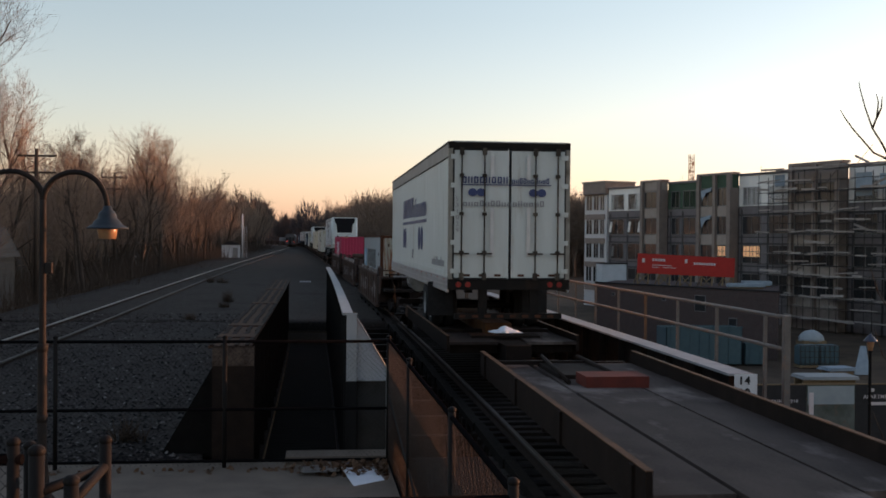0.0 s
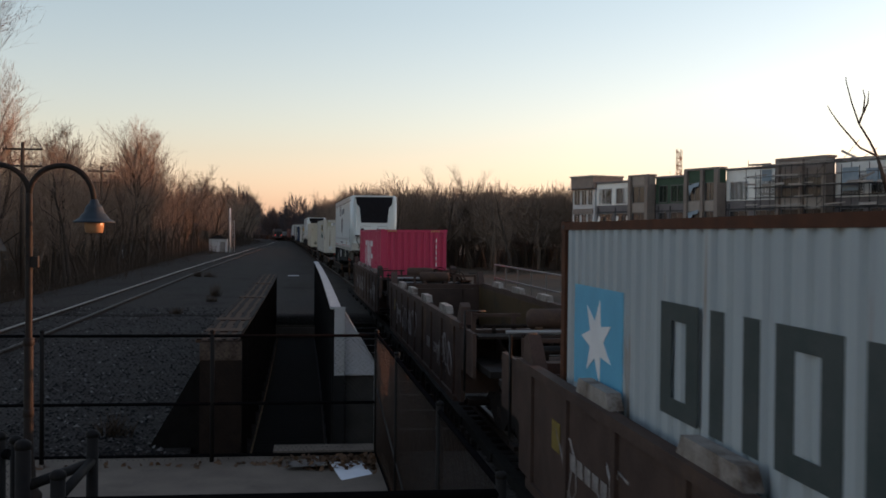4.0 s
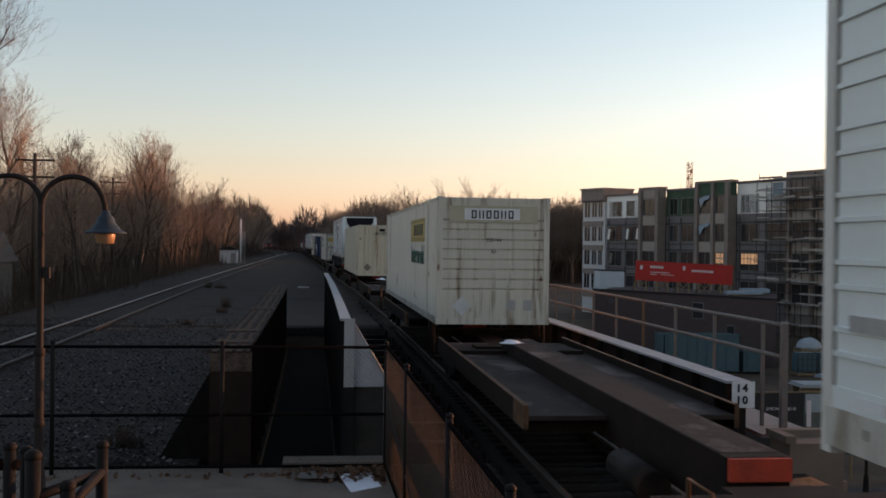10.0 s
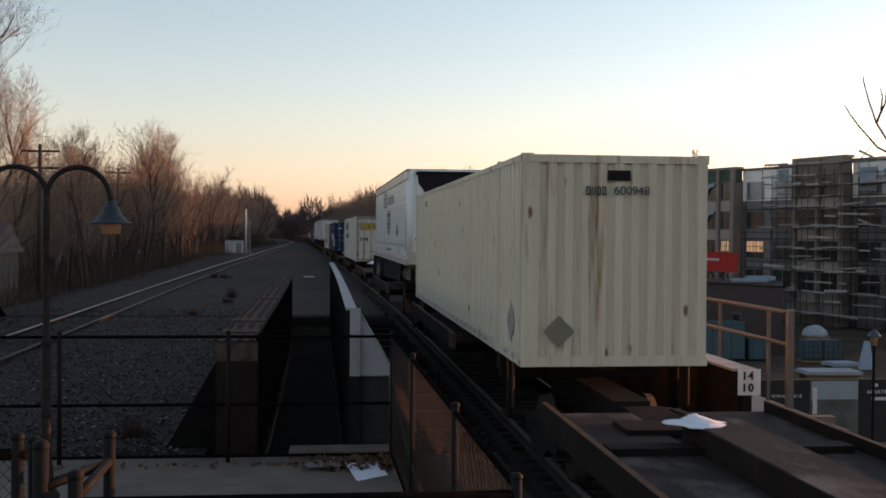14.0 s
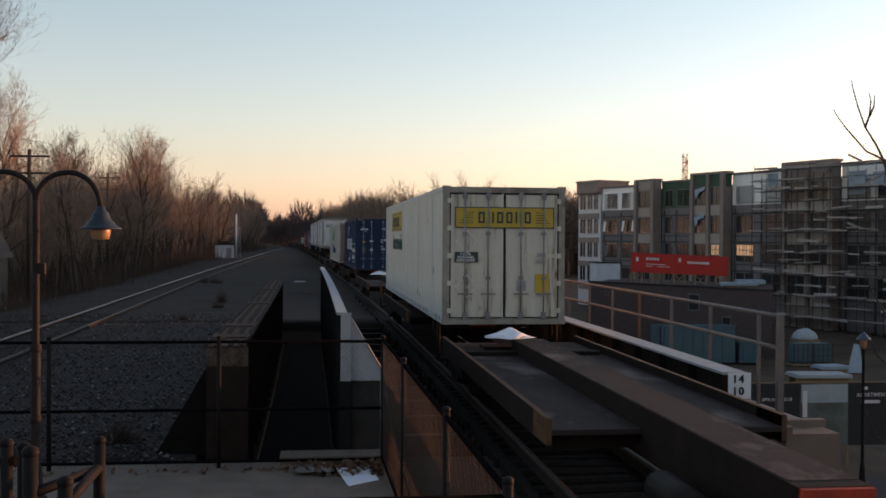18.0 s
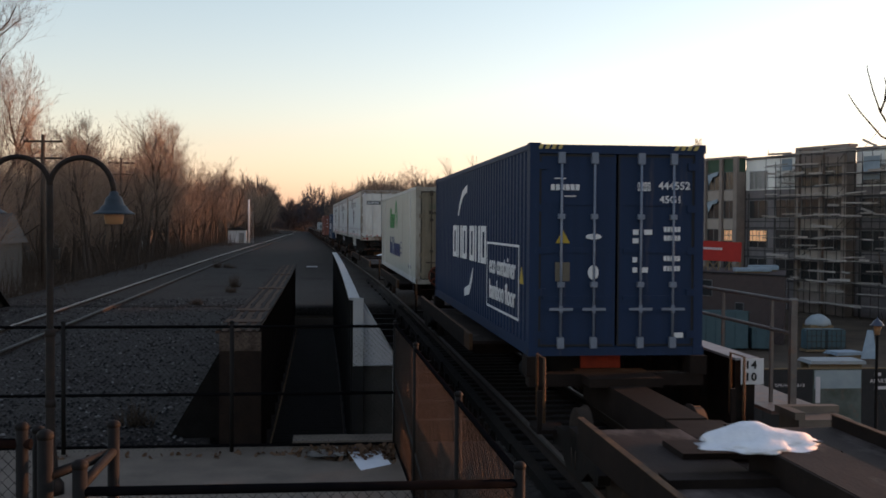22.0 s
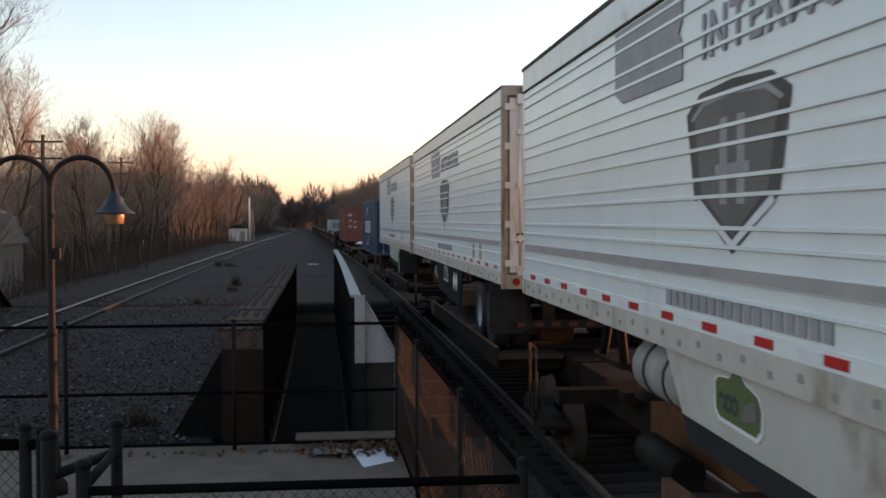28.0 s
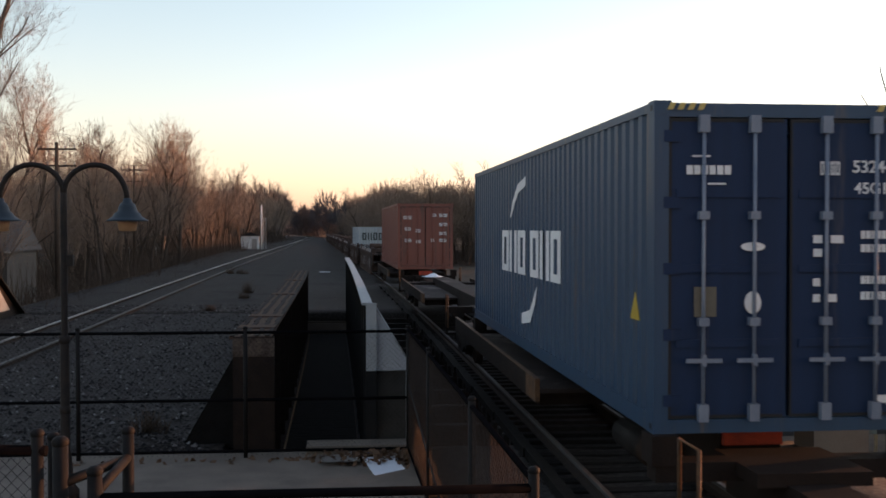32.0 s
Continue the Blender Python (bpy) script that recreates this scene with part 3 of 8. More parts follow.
        vs = [bm.verts.new(c + Vector((s * rnd.uniform(.6, 1.3) * a, s * rnd.uniform(.6, 1.3) * b, s * rnd.uniform(.5, 1) * d))) for a, b, d in ((1, 0, 0), (0, 1, 0), (-1, 0, 0), (0, -1, 0), (0, 0, 1))]
        for i in range(4):
            bm.faces.new((vs[i], vs[(i + 1) % 4], vs[4]))
    me = bpy.data.meshes.new("ballast_stones")
    bm.to_mesh(me)
    bm.free()
    me.materials.append(BALLASTSTONE)
    tagged(new("ballast_stones", me), "loose grey crushed stones", "ballast", kind="stuff")
    # a pale plate lying between the tracks
    boxes("pale_plate", GALV, None, (-.4, .4, -.3, .3, -.02, .02))
    bpy.data.objects["pale_plate"].matrix_basis = pose(-1.77, 78, -.07, 3, 0, 0)
    tagged(bpy.data.objects["pale_plate"], "pale metal plate lying on the ballast", "plate")



fences()
platform_lamp()
platform_clutter()


# ---- bridge railing and clearance sign ----
def words(text, size, material, parent, m, name="lettering", bold=0.0, spread=1.0, thick=0.004):
    cu = bpy.data.curves.new(name, "FONT")
    cu.body, cu.size, cu.extrude, cu.offset, cu.space_character = text, size, thick, bold, spread
    cu.align_x, cu.align_y = "CENTER", "CENTER"
    tmp = bpy.data.objects.new("tmp", cu)
    scene.collection.objects.link(tmp)
    dg = bpy.context.evaluated_depsgraph_get()
    me = bpy.data.meshes.new_from_object(tmp.evaluated_get(dg))
    bpy.data.objects.remove(tmp)
    me.materials.clear()
    me.materials.append(material)
    ob = new(name, me)
    ob.parent = parent
    ob.matrix_basis = m
    return ob


BLACKPAINT = surface("black_paint", (0.015, 0.015, 0.016), (0.02, 0.02, 0.02), 6, 0.6, bump=0.05)


def bridge_side():
    root = thing("walkway_railing", "grey-brown steel walkway railing beside the bridge", "railing")
    mat = surface("railing_paint", (0.15, 0.135, 0.125), (0.105, 0.094, 0.087), 5, 0.6, bump=0.2, stain=(.2, .12, .08), stain_scale=3)
    rusty = surface("railing_rust", (0.17, 0.10, 0.06), (0.11, 0.065, 0.042), 5, 0.7, bump=0.2)
    n = 12
    ys = [15.95] + [16.75 + i * 2.15 for i in range(n)]
    for i, y in enumerate(ys):
        bm = bmesh.new()
        w = .05 if i == 0 else .026
        box(bm, -w, w, -w, w, .2, 1.98)
        part("post", bm, rusty if i == 4 else mat, root, at=pose(7.28 + shift(y), y, 0))
    for z in (1.95, 1.44):
        bm = bmesh.new()
        sweep(bm, [(7.28 + shift(a), a, z) for a in ys], .034, 8)
        part("rail", bm, mat, root)
    for a, b in zip(ys, ys[1:]):
        boxes("walkway_plate", mat, root, (6.95 + shift(b), 7.9 + shift(a), a, b - .01, .16, .22))
    w = thing("wing_block", "grey concrete wing block at the bridge corner", "block", kind="structure")
    boxes("block_body", CONCRETE, w, (6.9, 7.75, 15.0, 15.7, -.6, .25))
    boxes("block_cap", CONCRETE, w, (6.84, 7.8, 15.55, 15.74, .25, .36), (6.84, 7.0, 15.0, 15.54, .25, .36))
    s = thing("clearance_sign", "white clearance sign with black numerals on the girder end", "sign", at=pose(6.555, 15.95, .85))
    boxes("plate", surface("sign_white", (.62, .63, .64), (.55, .56, .57), 4, .6), s, (-.185, .185, -.01, .01, -.205, .205))
    words("14", .17, BLACKPAINT, s, pose(-.03, -.018, .10, 90), bold=.006, spread=1.25)
    words("10", .17, BLACKPAINT, s, pose(-.03, -.018, -.09, 90), bold=.006, spread=1.25)


bridge_side()

# ---- woods ----
BARK = surface("bark", (0.08, 0.062, 0.05), (0.05, 0.04, 0.033), 6, 0.95, bump=0.5, stretch=(1, 1, .2))
TWIG = surface("twigs", (0.25, 0.185, 0.14), (0.16, 0.12, 0.095), 3, 0.9, bump=0.0, vary=0.2)

# twig colour darkened to imitate shade and haze on the farthest trees
SHADEDTWIG = surface("shaded_twigs", (0.085, 0.078, 0.08), (0.06, 0.056, 0.058), 3, 0.95, bump=0.0)
SCRUB = surface("dry_scrub", (0.075, 0.056, 0.043), (0.045, 0.035, 0.028), 3, 0.9, bump=0.0)


def bare_tree(seed, height, spread=0.42, twigs=1.0, thick=1.0, deepest=4):
    """Vertices and faces of a bare winter tree: (trunk and limbs, twigs)."""
    rnd = random.Random(seed)
    out = [([], []), ([], [])]

    def seg(k, p, q, r0, r1, n):
        vs, fs = out[k]
        d = (q - p).normalized()
        a = d.orthogonal().normalized()
        b = d.cross(a)
        i0 = len(vs)
        for c, r in ((p, r0), (q, r1)) if r1 else ((p, r0),):
            for i in range(n):
                w = 2 * math.pi * i / n
                vs.append(c + (a * math.cos(w) + b * math.sin(w)) * r)
        if not r1:
            vs.append(q)
        for i in range(n):
            fs.append((i0 + i, i0 + (i + 1) % n, i0 + n + (i + 1) % n, i0 + n + i) if r1 else (i0 + i, i0 + (i + 1) % n, i0 + n))

    def grow(p, d, length, r, depth):
        k = 0 if depth < 2 else 1
        n = (7, 5, 3, 3, 3)[depth]
        if depth == deepest:
            seg(1, p, p + d * length, max(r, .0065 * thick), 0, 3)
            return
        steps = (7, 4, 3, 2)[depth]
        for i in range(steps):
            q = p + d * (length / steps)
            r1 = r * (1 - .75 / steps * (1 if depth else .9))
            seg(k, p, q, r, max(r1, .0045 * thick), n)
            f = (i + 1) / steps
            if depth > 0 or f > .2:
                for _ in range({0: 2, 1: 3, 2: 3, 3: 2}[depth] if rnd.random() < twigs else 1):
                    side = d.orthogonal().normalized()
                    side.rotate(Matrix.Rotation(rnd.uniform(0, 6.28), 3, d))
                    lean = rnd.uniform(.35, .95) if depth else rnd.uniform(.35, .85)
                    nd = (d + side * lean + Vector((0, 0, .22))).normalized()
                    ln = {0: height * spread * (1.15 - .6 * f), 1: length * .5, 2: length * .75, 3: length * .6}[depth] * rnd.uniform(.6, 1.1)
                    grow(q, nd, ln, r1 * (.42, .36, .5, .6)[depth], depth + 1)
            d = (d + Vector((rnd.gauss(0, .16), rnd.gauss(0, .16), rnd.gauss(.05, .06)))).normalized()
            p, r = q, r1

    grow(Vector((0, 0, -.4)), Vector((rnd.gauss(0, .05), rnd.gauss(0, .05), 1)).normalized(), height * .82, height * .0125 * (.5 + .5 * thick), 0)
    return out


def mesh_from(name, vs, fs, material):
    me = bpy.data.meshes.new(name)
    me.from_pydata([tuple(v) for v in vs], [], fs)
    me.materials.append(material)
    return me


def twig_cloud(seed, height, wide, count, length, radius):
    """Fine twigs that stand out and up from a crown of the given height and half-width, as arrays."""
    r = np.random.default_rng(seed)
    u = r.normal(size=(count, 3))
    u /= np.linalg.norm(u, axis=1)[:, None]
    p = u * np.cbrt(r.uniform(.15, 1, count))[:, None] * np.array((wide, wide, height * .36)) * r.uniform(.7, 1.05, (count, 1)) + np.array((0, 0, height * .56))
    d = u * .55 + np.array((0, 0, .75)) + r.normal(size=(count, 3)) * .3
    d /= np.linalg.norm(d, axis=1)[:, None]
    q = p + d * (length * r.uniform(.5, 1.25, (count, 1)))
    a = np.cross(d, np.array((.31, .85, .42)))
    a /= np.linalg.norm(a, axis=1)[:, None]
    c = np.cross(d, a)
    v = np.stack((p + a * radius, p - a * radius * .5 + c * radius * .87, p - a * radius * .5 - c * radius * .87, q), 1).reshape(-1, 3)
    i = np.arange(count)[:, None] * 4
    f = np.concatenate((i + (0, 1, 3), i + (1, 2, 3), i + (2, 0, 3)))
    return v, f.tolist()


TREES = []
for _k in range(11):
    # the last four have finer branching, for the nearest places
    _o = bare_tree(20 + _k, 11.0 + (_k % 3), .34 + .03 * (_k % 4), thick=1.5 if _k < 7 else 1.1, deepest=3 if _k < 7 else 4)
    _h = 11.0 + (_k % 3)
    _v, _f = twig_cloud(_k, _h, _h * .25, 300, 1.1, .013 if _k < 7 else .009)
    _n = len(_o[1][0])
    TREES.append((mesh_from("trunk", *_o[0], BARK), mesh_from("crown", _o[1][0] + _v.tolist(), _o[1][1] + [tuple(i + _n for i in q) for q in _f], TWIG)))


_o = bare_tree(41, 15.5, .17, thick=.45, deepest=4)
TREES.append((mesh_from("trunk", *_o[0], BARK), mesh_from("crown", *_o[1], TWIG)))


def tree(k, x, y, z, size, turn, label, group="", lean=0.0):
    root = thing("bare_tree", label, "tree", group, at=pose(x, y, z, lean, 0, turn) @ Matrix.Diagonal((size, size, size, 1)))
    a = new("trunk", TREES[k][0])
    b = new("crown", TREES[k][1])
    a.parent = b.parent = root
    return root


def brush(name, places, label, seed, height=2.2, count=36):
    """Joined low scrub of thin stems."""
    rnd = random.Random(seed)
    vs, fs = [], []
    for x, y, z in places:
        for _ in range(count):
            a = rnd.uniform(0, 6.28)
            p = Vector((x + rnd.gauss(0, 1.0), y + rnd.gauss(0, 1.6), z))
            q = p + Vector((math.cos(a) * rnd.uniform(.1, .9), math.sin(a) * rnd.uniform(.1, .9), height * rnd.uniform(.4, 1.2)))
            r = rnd.uniform(.012, .035)
            w = (q - p).orthogonal().normalized() * r
            u = (q - p).cross(w).normalized() * r
            i0 = len(vs)
            vs += [p + w, p - w * .5 + u * .87, p - w * .5 - u * .87, q]
            fs += [(i0, i0 + 1, i0 + 3), (i0 + 1, i0 + 2, i0 + 3), (i0 + 2, i0, i0 + 3)]
    return tagged(new(name, mesh_from(name, vs, fs, SCRUB)), label, "scrub", kind="stuff")


def merged_wood(name, places, label, seed, twigs=.5, thick=2.2, count=340, length=1.4, radius=.026, material=None):
    """Trees too far back to pick apart, joined into one mesh: (x, y, z, size)."""
    rnd = random.Random(seed)
    kinds = []
    for k in range(4):
        o = bare_tree(70 + k, 11.5, .34, twigs, thick, 2)
        v, f = twig_cloud(70 + k, 11.5, 3.3, count, length, radius)
        vs = np.concatenate((np.array([tuple(w) for w in o[0][0] + o[1][0]]), v))
        n0, n1 = len(o[0][0]), len(o[0][0]) + len(o[1][0])
        kinds.append((vs, list(o[0][1]) + [tuple(i + n0 for i in q) for q in o[1][1]] + [tuple(i + n1 for i in q) for q in f]))
    allv, allf, at = [], [], 0
    for x, y, z, size in places:
        v, f = kinds[rnd.randrange(4)]
        a = rnd.uniform(0, 6.28)
        c, s = math.cos(a) * size, math.sin(a) * size
        allv.append(v @ np.array(((c, s, 0), (-s, c, 0), (0, 0, size))) + np.array((x, y, z)))
        allf += [tuple(i + at for i in q) for q in f]
        at += len(v)
    me = bpy.data.meshes.new(name)
    me.from_pydata(np.concatenate(allv).tolist(), [], allf)
    me.materials.append(material or TWIG)
    return tagged(new(name, me), label, "woods", kind="stuff")


def woods():
    rnd = random.Random(11)
    places, deep = [], []
    y = 34.0
    while y < 540:
        for row in range(6):
            s = -14.8 - 2.9 * row - rnd.uniform(0, 2.5) - (2.5 if y < 60 else 0)
            yy = y + rnd.uniform(-2, 2)
            x = -.0175 * yy - .0005 * max(0.0, yy - 330.0) ** 2 + s
            size = rnd.uniform(.8, 1.15) * (1.0 if y > 95 else .86) * (1.12 if rnd.random() < .15 else 1.0)
            if (yy < 68 and abs(x / yy + .268) < .022) or (yy < 98 and abs(x / yy + .198) < .012):
                continue
            if row < 2 and y < 330:
                tree(rnd.randrange(7) if yy > 62 else 7 + rnd.randrange(4), x, yy, ground_height(x, yy), size, rnd.uniform(0, 360), "bare winter tree in the trackside wood", "trackside wood", rnd.uniform(-4, 4))
                places.append((x + rnd.uniform(-1, 2.0), yy, ground_height(x, yy)))
            elif y > 330 or rnd.random() < .75:
                deep.append((x, yy, ground_height(x, yy), size))
        y += 3.9 if y < 120 else 6.0 if y < 330 else 11.0
    # taller trees by the houses
    for x, yy, s, k in ((-14.6, 45, 1.5, 11), (-17.3, 75, .95, 11), (-18.2, 80, 1.15, 9), (-20.2, 104, 1.25, 10), (-21.5, 132, 1.35, 8), (-24.5, 84, 1.3, 7)):
        tree(k, x, yy, -1.6, s, k * 70, "tall bare winter tree standing above the wood", "tall trees")
    brush("undergrowth", places + [(p[0] - 5.5, p[1] + 2, p[2]) for p in places] + [(p[0] - 10, p[1], p[2]) for p in places], "brown leafless undergrowth below the trees", 3, 2.7, 55)
    brush("bank_brush", [(left_line(v) - 5.2 + rnd.uniform(-1.5, 1), v, -.7) for v in np.arange(24, 330, 1.6)], "low dry brush along the track", 4, .9, 30)
    # the wood beyond the bend and to the right of the line
    places, right = [], []
    for i in range(300):
        yy = rnd.uniform(235, 430)
        x = shift(yy) + XC + 7.5 + (rnd.random() ** 1.3) * (45 + .35 * yy)
        z = ground_height(x, yy)
        size = rnd.uniform(1.8, 2.0) * (.62 if x - shift(yy) < 16 else 1)
        if len(places) < 60:
            tree(rnd.randrange(7), x, yy, z, size, rnd.uniform(0, 360), "bare winter tree in the wood beyond the line", "far wood")
        else:
            right.append((x, yy, z, size))
        places.append((x, yy, z))
    brush("far_undergrowth", places, "brown leafless undergrowth of the far wood", 6, 9.0, 70)
    closing = []
    for i in range(230):
        yy = rnd.uniform(345, 640)
        x = rnd.uniform(-170, 20) + shift(yy) * .6
        if abs(x - shift(yy) - 1) < 8 or abs(x - left_line(yy)) < 6:
            continue
        closing.append((x, yy, ground_height(x, yy), rnd.uniform(1.45, 1.8)))
    # unseen trees added beyond the site to keep the low sun off the line
    behind = []
    for i in range(170):
        yy = rnd.uniform(20, 240)
        xx = rnd.uniform(100, 145) + .12 * yy
        # gap left in the screen so the sun reaches lamp post and fence
        if 2 < yy - .325 * xx < 20:
            continue
        behind.append((xx, yy, -5.6, rnd.uniform(1.1, 1.5)))
    merged_wood("town_wood", behind, "unseen bare winter wood added to shade the line", 12, .4, 2.2, 420, 1.8, .05)
    merged_wood("far_wood", right, "dense bare winter wood beyond the bend of the line", 9, .6, 2.2, 650, 1.25, .05)
    # shade on this wood comes from its darker twig colour
    merged_wood("closing_wood", closing, "distant wood where the line bends away, darkened as if shaded", 15, .5, 3.0, 420, 2.0, .09, SHADEDTWIG)
    merged_wood("wood_depth", deep, "dense bare winter wood behind the nearest trees", 8)


woods()

# ---- the building site beyond the line ----
CHARCOAL = surface("charcoal_cladding", (0.175, 0.158, 0.158), (0.135, 0.122, 0.122), 1.5, 0.8, bump=0.1)
TAUPE = surface("taupe_cladding", (0.25, 0.205, 0.178), (0.20, 0.165, 0.143), 1.5, 0.8, bump=0.1)
PALETAUPE = surface("pale_taupe_panel", (0.34, 0.29, 0.25), (0.29, 0.25, 0.215), 1.5, 0.8, bump=0.1)
DARKBAND = surface("dark_band_trim", (0.07, 0.067, 0.068), (0.055, 0.052, 0.053), 1.5, 0.8, bump=0.1)
SHEATHING = surface("green_sheathing", (0.062, 0.100, 0.068), (0.05, 0.084, 0.057), 1.0, 0.7, bump=0.05)
PALEBAND = surface("pale_fibre_board", (0.78, 0.77, 0.72), (0.70, 0.69, 0.65), 1.0, 0.7, bump=0.05)
WINFRAME = surface("window_frame", (0.12, 0.115, 0.11), (0.15, 0.145, 0.14), 5, 0.5, bump=0.05)
PALEFRAME = surface("pale_frame", (0.5, 0.5, 0.5), (0.45, 0.45, 0.45), 5, 0.5, bump=0.05)
GLASS = surface("window_glass", (0.02, 0.022, 0.024), (0.03, 0.032, 0.034), 1.0, 0.18, bump=0.0)
ROUGHWOOD = surface("rough_timber", (0.22, 0.16, 0.095), (0.16, 0.115, 0.07), 5, 0.85, bump=0.3, stretch=(3, 3, 1))
SCAFF = surface("scaffold_steel", (0.055, 0.05, 0.047), (0.04, 0.037, 0.034), 5, 0.6, 0.3, bump=0.1)
PLANK = surface("scaffold_plank", (0.37, 0.33, 0.30), (0.2, 0.175, 0.155), 4, 0.85, bump=0.3, stretch=(1, 5, 5), vary=0.25)
LITROOM = glow("lit_room", (1.0, 0.55, 0.26), 0.22)
TEAL = surface("teal_steel", (0.055, 0.10, 0.115), (0.045, 0.085, 0.1), 3, 0.6, bump=0.1)
REDBANNER = surface("red_banner", (0.42, 0.03, 0.022), (0.36, 0.026, 0.02), 2, 0.6, bump=0.06)
BLUEWRAP = surface("pale_blue_wrap", (0.27, 0.34, 0.40), (0.2, 0.26, 0.31), 2, 0.55, bump=0.1)

ROOFFELT = surface("roof_felt", (0.03, 0.029, 0.029), (0.022, 0.021, 0.021), 1, 0.9, bump=0.1)
BARPALE = surface("pale_print", (0.6, 0.55, 0.55), (0.52, 0.48, 0.48), 5, 0.6)
ROOFGREY_L = surface("porcelain", (0.25, 0.24, 0.23), (0.2, 0.19, 0.18), 5, 0.3)
FACADE = Matrix(((.345, .939, 0, 34.4), (-.939, .345, 0, 140), (0, 0, 1, 0), (0, 0, 0, 1)))


def pane_window(parent, x, z, w, h, y, trimpaint, bars=1, lit=False):
    root = boxes("window", trimpaint, parent, (x - .07, x, y - .05, y + .12, z, z + h), (x + w, x + w + .07, y - .05, y + .12, z, z + h), (x - .07, x + w + .07, y - .05, y + .12, z + h, z + h + .07), (x - .07, x + w + .07, y - .08, y + .12, z - .08, z))
    boxes("pane", GLASS, root, (x, x + w, y, y + .012, z, z + h))
    for i in range(bars):
        xx = x + w * (i + 1) / (bars + 1)
        boxes("mullion", trimpaint, root, (xx - .03, xx + .03, y - .03, y, z, z + h))
    if lit:
        boxes("lit_pane", LITROOM, root, (x + .1, x + w * .96, y - .012, y - .004, z + h * .36, z + h * .96))
        for i in range(4):
            xx = x + w * (.2 + .2 * i)
            boxes("muntin", trimpaint, root, (xx - .03, xx + .03, y - .05, y - .014, z + h * .3, z + h))
        boxes("transom", trimpaint, root, (x, x + w, y - .05, y - .014, z + h * .64, z + h * .68))
    return root


def apartment_building():
    root = thing("apartment_building", "four-storey dark apartment building under construction", "building", at=FACADE)
    base = -6.0
    # from, to along the front, how far proud, top, wall, upper band, band's lower edge, openings along the front
    bays = ((0, 5.15, .0, 9.4, PALEFRAME, PALEFRAME, 9.3, ((.45, 1.75), (2.2, 3.3), (3.7, 4.6))),
            (5.15, 13.6, .3, 10.1, CHARCOAL, PALEBAND, 7.0, ((5.8, 8.5), (9.5, 12.7))),
            (13.6, 17.5, -.7, 10.6, TAUPE, PALETAUPE, 9.35, ((14.25, 16.8),)),
            (17.5, 24.2, .3, 10.3, CHARCOAL, SHEATHING, 7.0, ((18.2, 19.6), (20.4, 22.6))),
            (24.2, 29.85, -.7, 10.85, TAUPE, SHEATHING, 9.1, ((24.75, 26.85), (27.5, 29.2))),
            (29.85, 38.5, .3, 10.65, CHARCOAL, PALEBAND, 7.05, ((30.5, 33.2), (34.5, 37.5))),
            (38.5, 45.25, -.7, 11.2, TAUPE, TAUPE, 9.4, ((39.2, 41.6), (42.3, 44.6))),
            (45.25, 53, .3, 10.85, CHARCOAL, PALEBAND, 7.05, ((46.0, 48.7), (49.6, 52.2))),
            (53, 59.5, -.7, 11.2, TAUPE, TAUPE, 9.4, ((53.8, 56.0), (56.7, 58.8))),
            (59.5, 72, .3, 10.85, CHARCOAL, PALEBAND, 7.05, ((60.4, 63.2), (64.4, 67.2), (68.3, 71.0))))
    floors = (-2.3, .84, 4.0, 7.2)
    for i, (a, b, y, top, wall, band, edge, openings) in enumerate(bays):
        w = boxes("wall", wall, root, (a, b, y + .12, y + 1.0, base, edge))
        boxes("upper_band", band, w, (a, b, y + .10, y + 1.0, edge, top - .25))
        boxes("parapet", CHARCOAL if wall is CHARCOAL else TAUPE, w, (a - (.15 if y < 0 else 0), b + (.15 if y < 0 else 0), y - .05, y + 1.1, top - .25, top))
        if y < 0:
            for x0, x1 in ((a, a + .5), (b - .6, b)) + (((openings[0][1] + .1, openings[1][0] - .1),) if len(openings) > 1 else ()):
                boxes("pilaster", TAUPE, w, (x0, x1, y - .22, y + .12, base, top - .25))
            for fz in floors:
                for x0, x1 in openings:
                    boxes("spandrel", PALETAUPE, w, (x0 - .06, x1 + .06, y + .04, y + .12, fz - 1.2, fz - .12))
        elif i:
            for fz in floors[:3]:
                boxes("floor_band", DARKBAND, w, (a, b, y + .07, y + .12, fz + 1.98, fz + 2.2))
                boxes("sill_band", DARKBAND, w, (a, b, y + .08, y + .12, fz - .42, fz - .3))
            for x0, x1 in openings:
                boxes("bay_recess", DARKBAND, w, (x0 - .28, x0 - .08, y + .05, y + .12, base, 6.7))
        for fz_i, fz in enumerate(floors):
            for k, (x0, x1) in enumerate(openings):
                lit = fz_i == 1 and (i, k) in ((4, 1), (5, 0))
                pane_window(root, x0, fz, x1 - x0, 1.9, y + .10, PALEFRAME if i == 0 or (fz_i == 3 and band is PALEBAND) else WINFRAME, 3 if fz_i == 3 and i == 5 else 1, lit=lit)
    # sashes that stand open and sheets that hang loose before the openings
    for x, z, t in ((6.1, 4.25, 14), (10.1, 4.25, 12), (12.2, 4.25, 12), (6.6, 1.1, 10)):
        bm = bmesh.new()
        box(bm, -.2, .2, -.04, .04, 0, 1.35)
        bm.transform(pose(x, -.02, z, 0, t, 0))
        part("open_sash", bm, PALEBAND if z > 3 else WINFRAME, root)
    for x0, z0 in ((24.9, 7.7), (24.85, 4.6)):
        bm = bmesh.new()
        prism(bm, ((x0, z0 + 1.2), (x0 + 1.8, z0 + 1.55), (x0 + 1.7, z0 + 1.1), (x0 + .9, z0 + .95), (x0 + .25, z0 + .1)), "y", -.86, -.82)
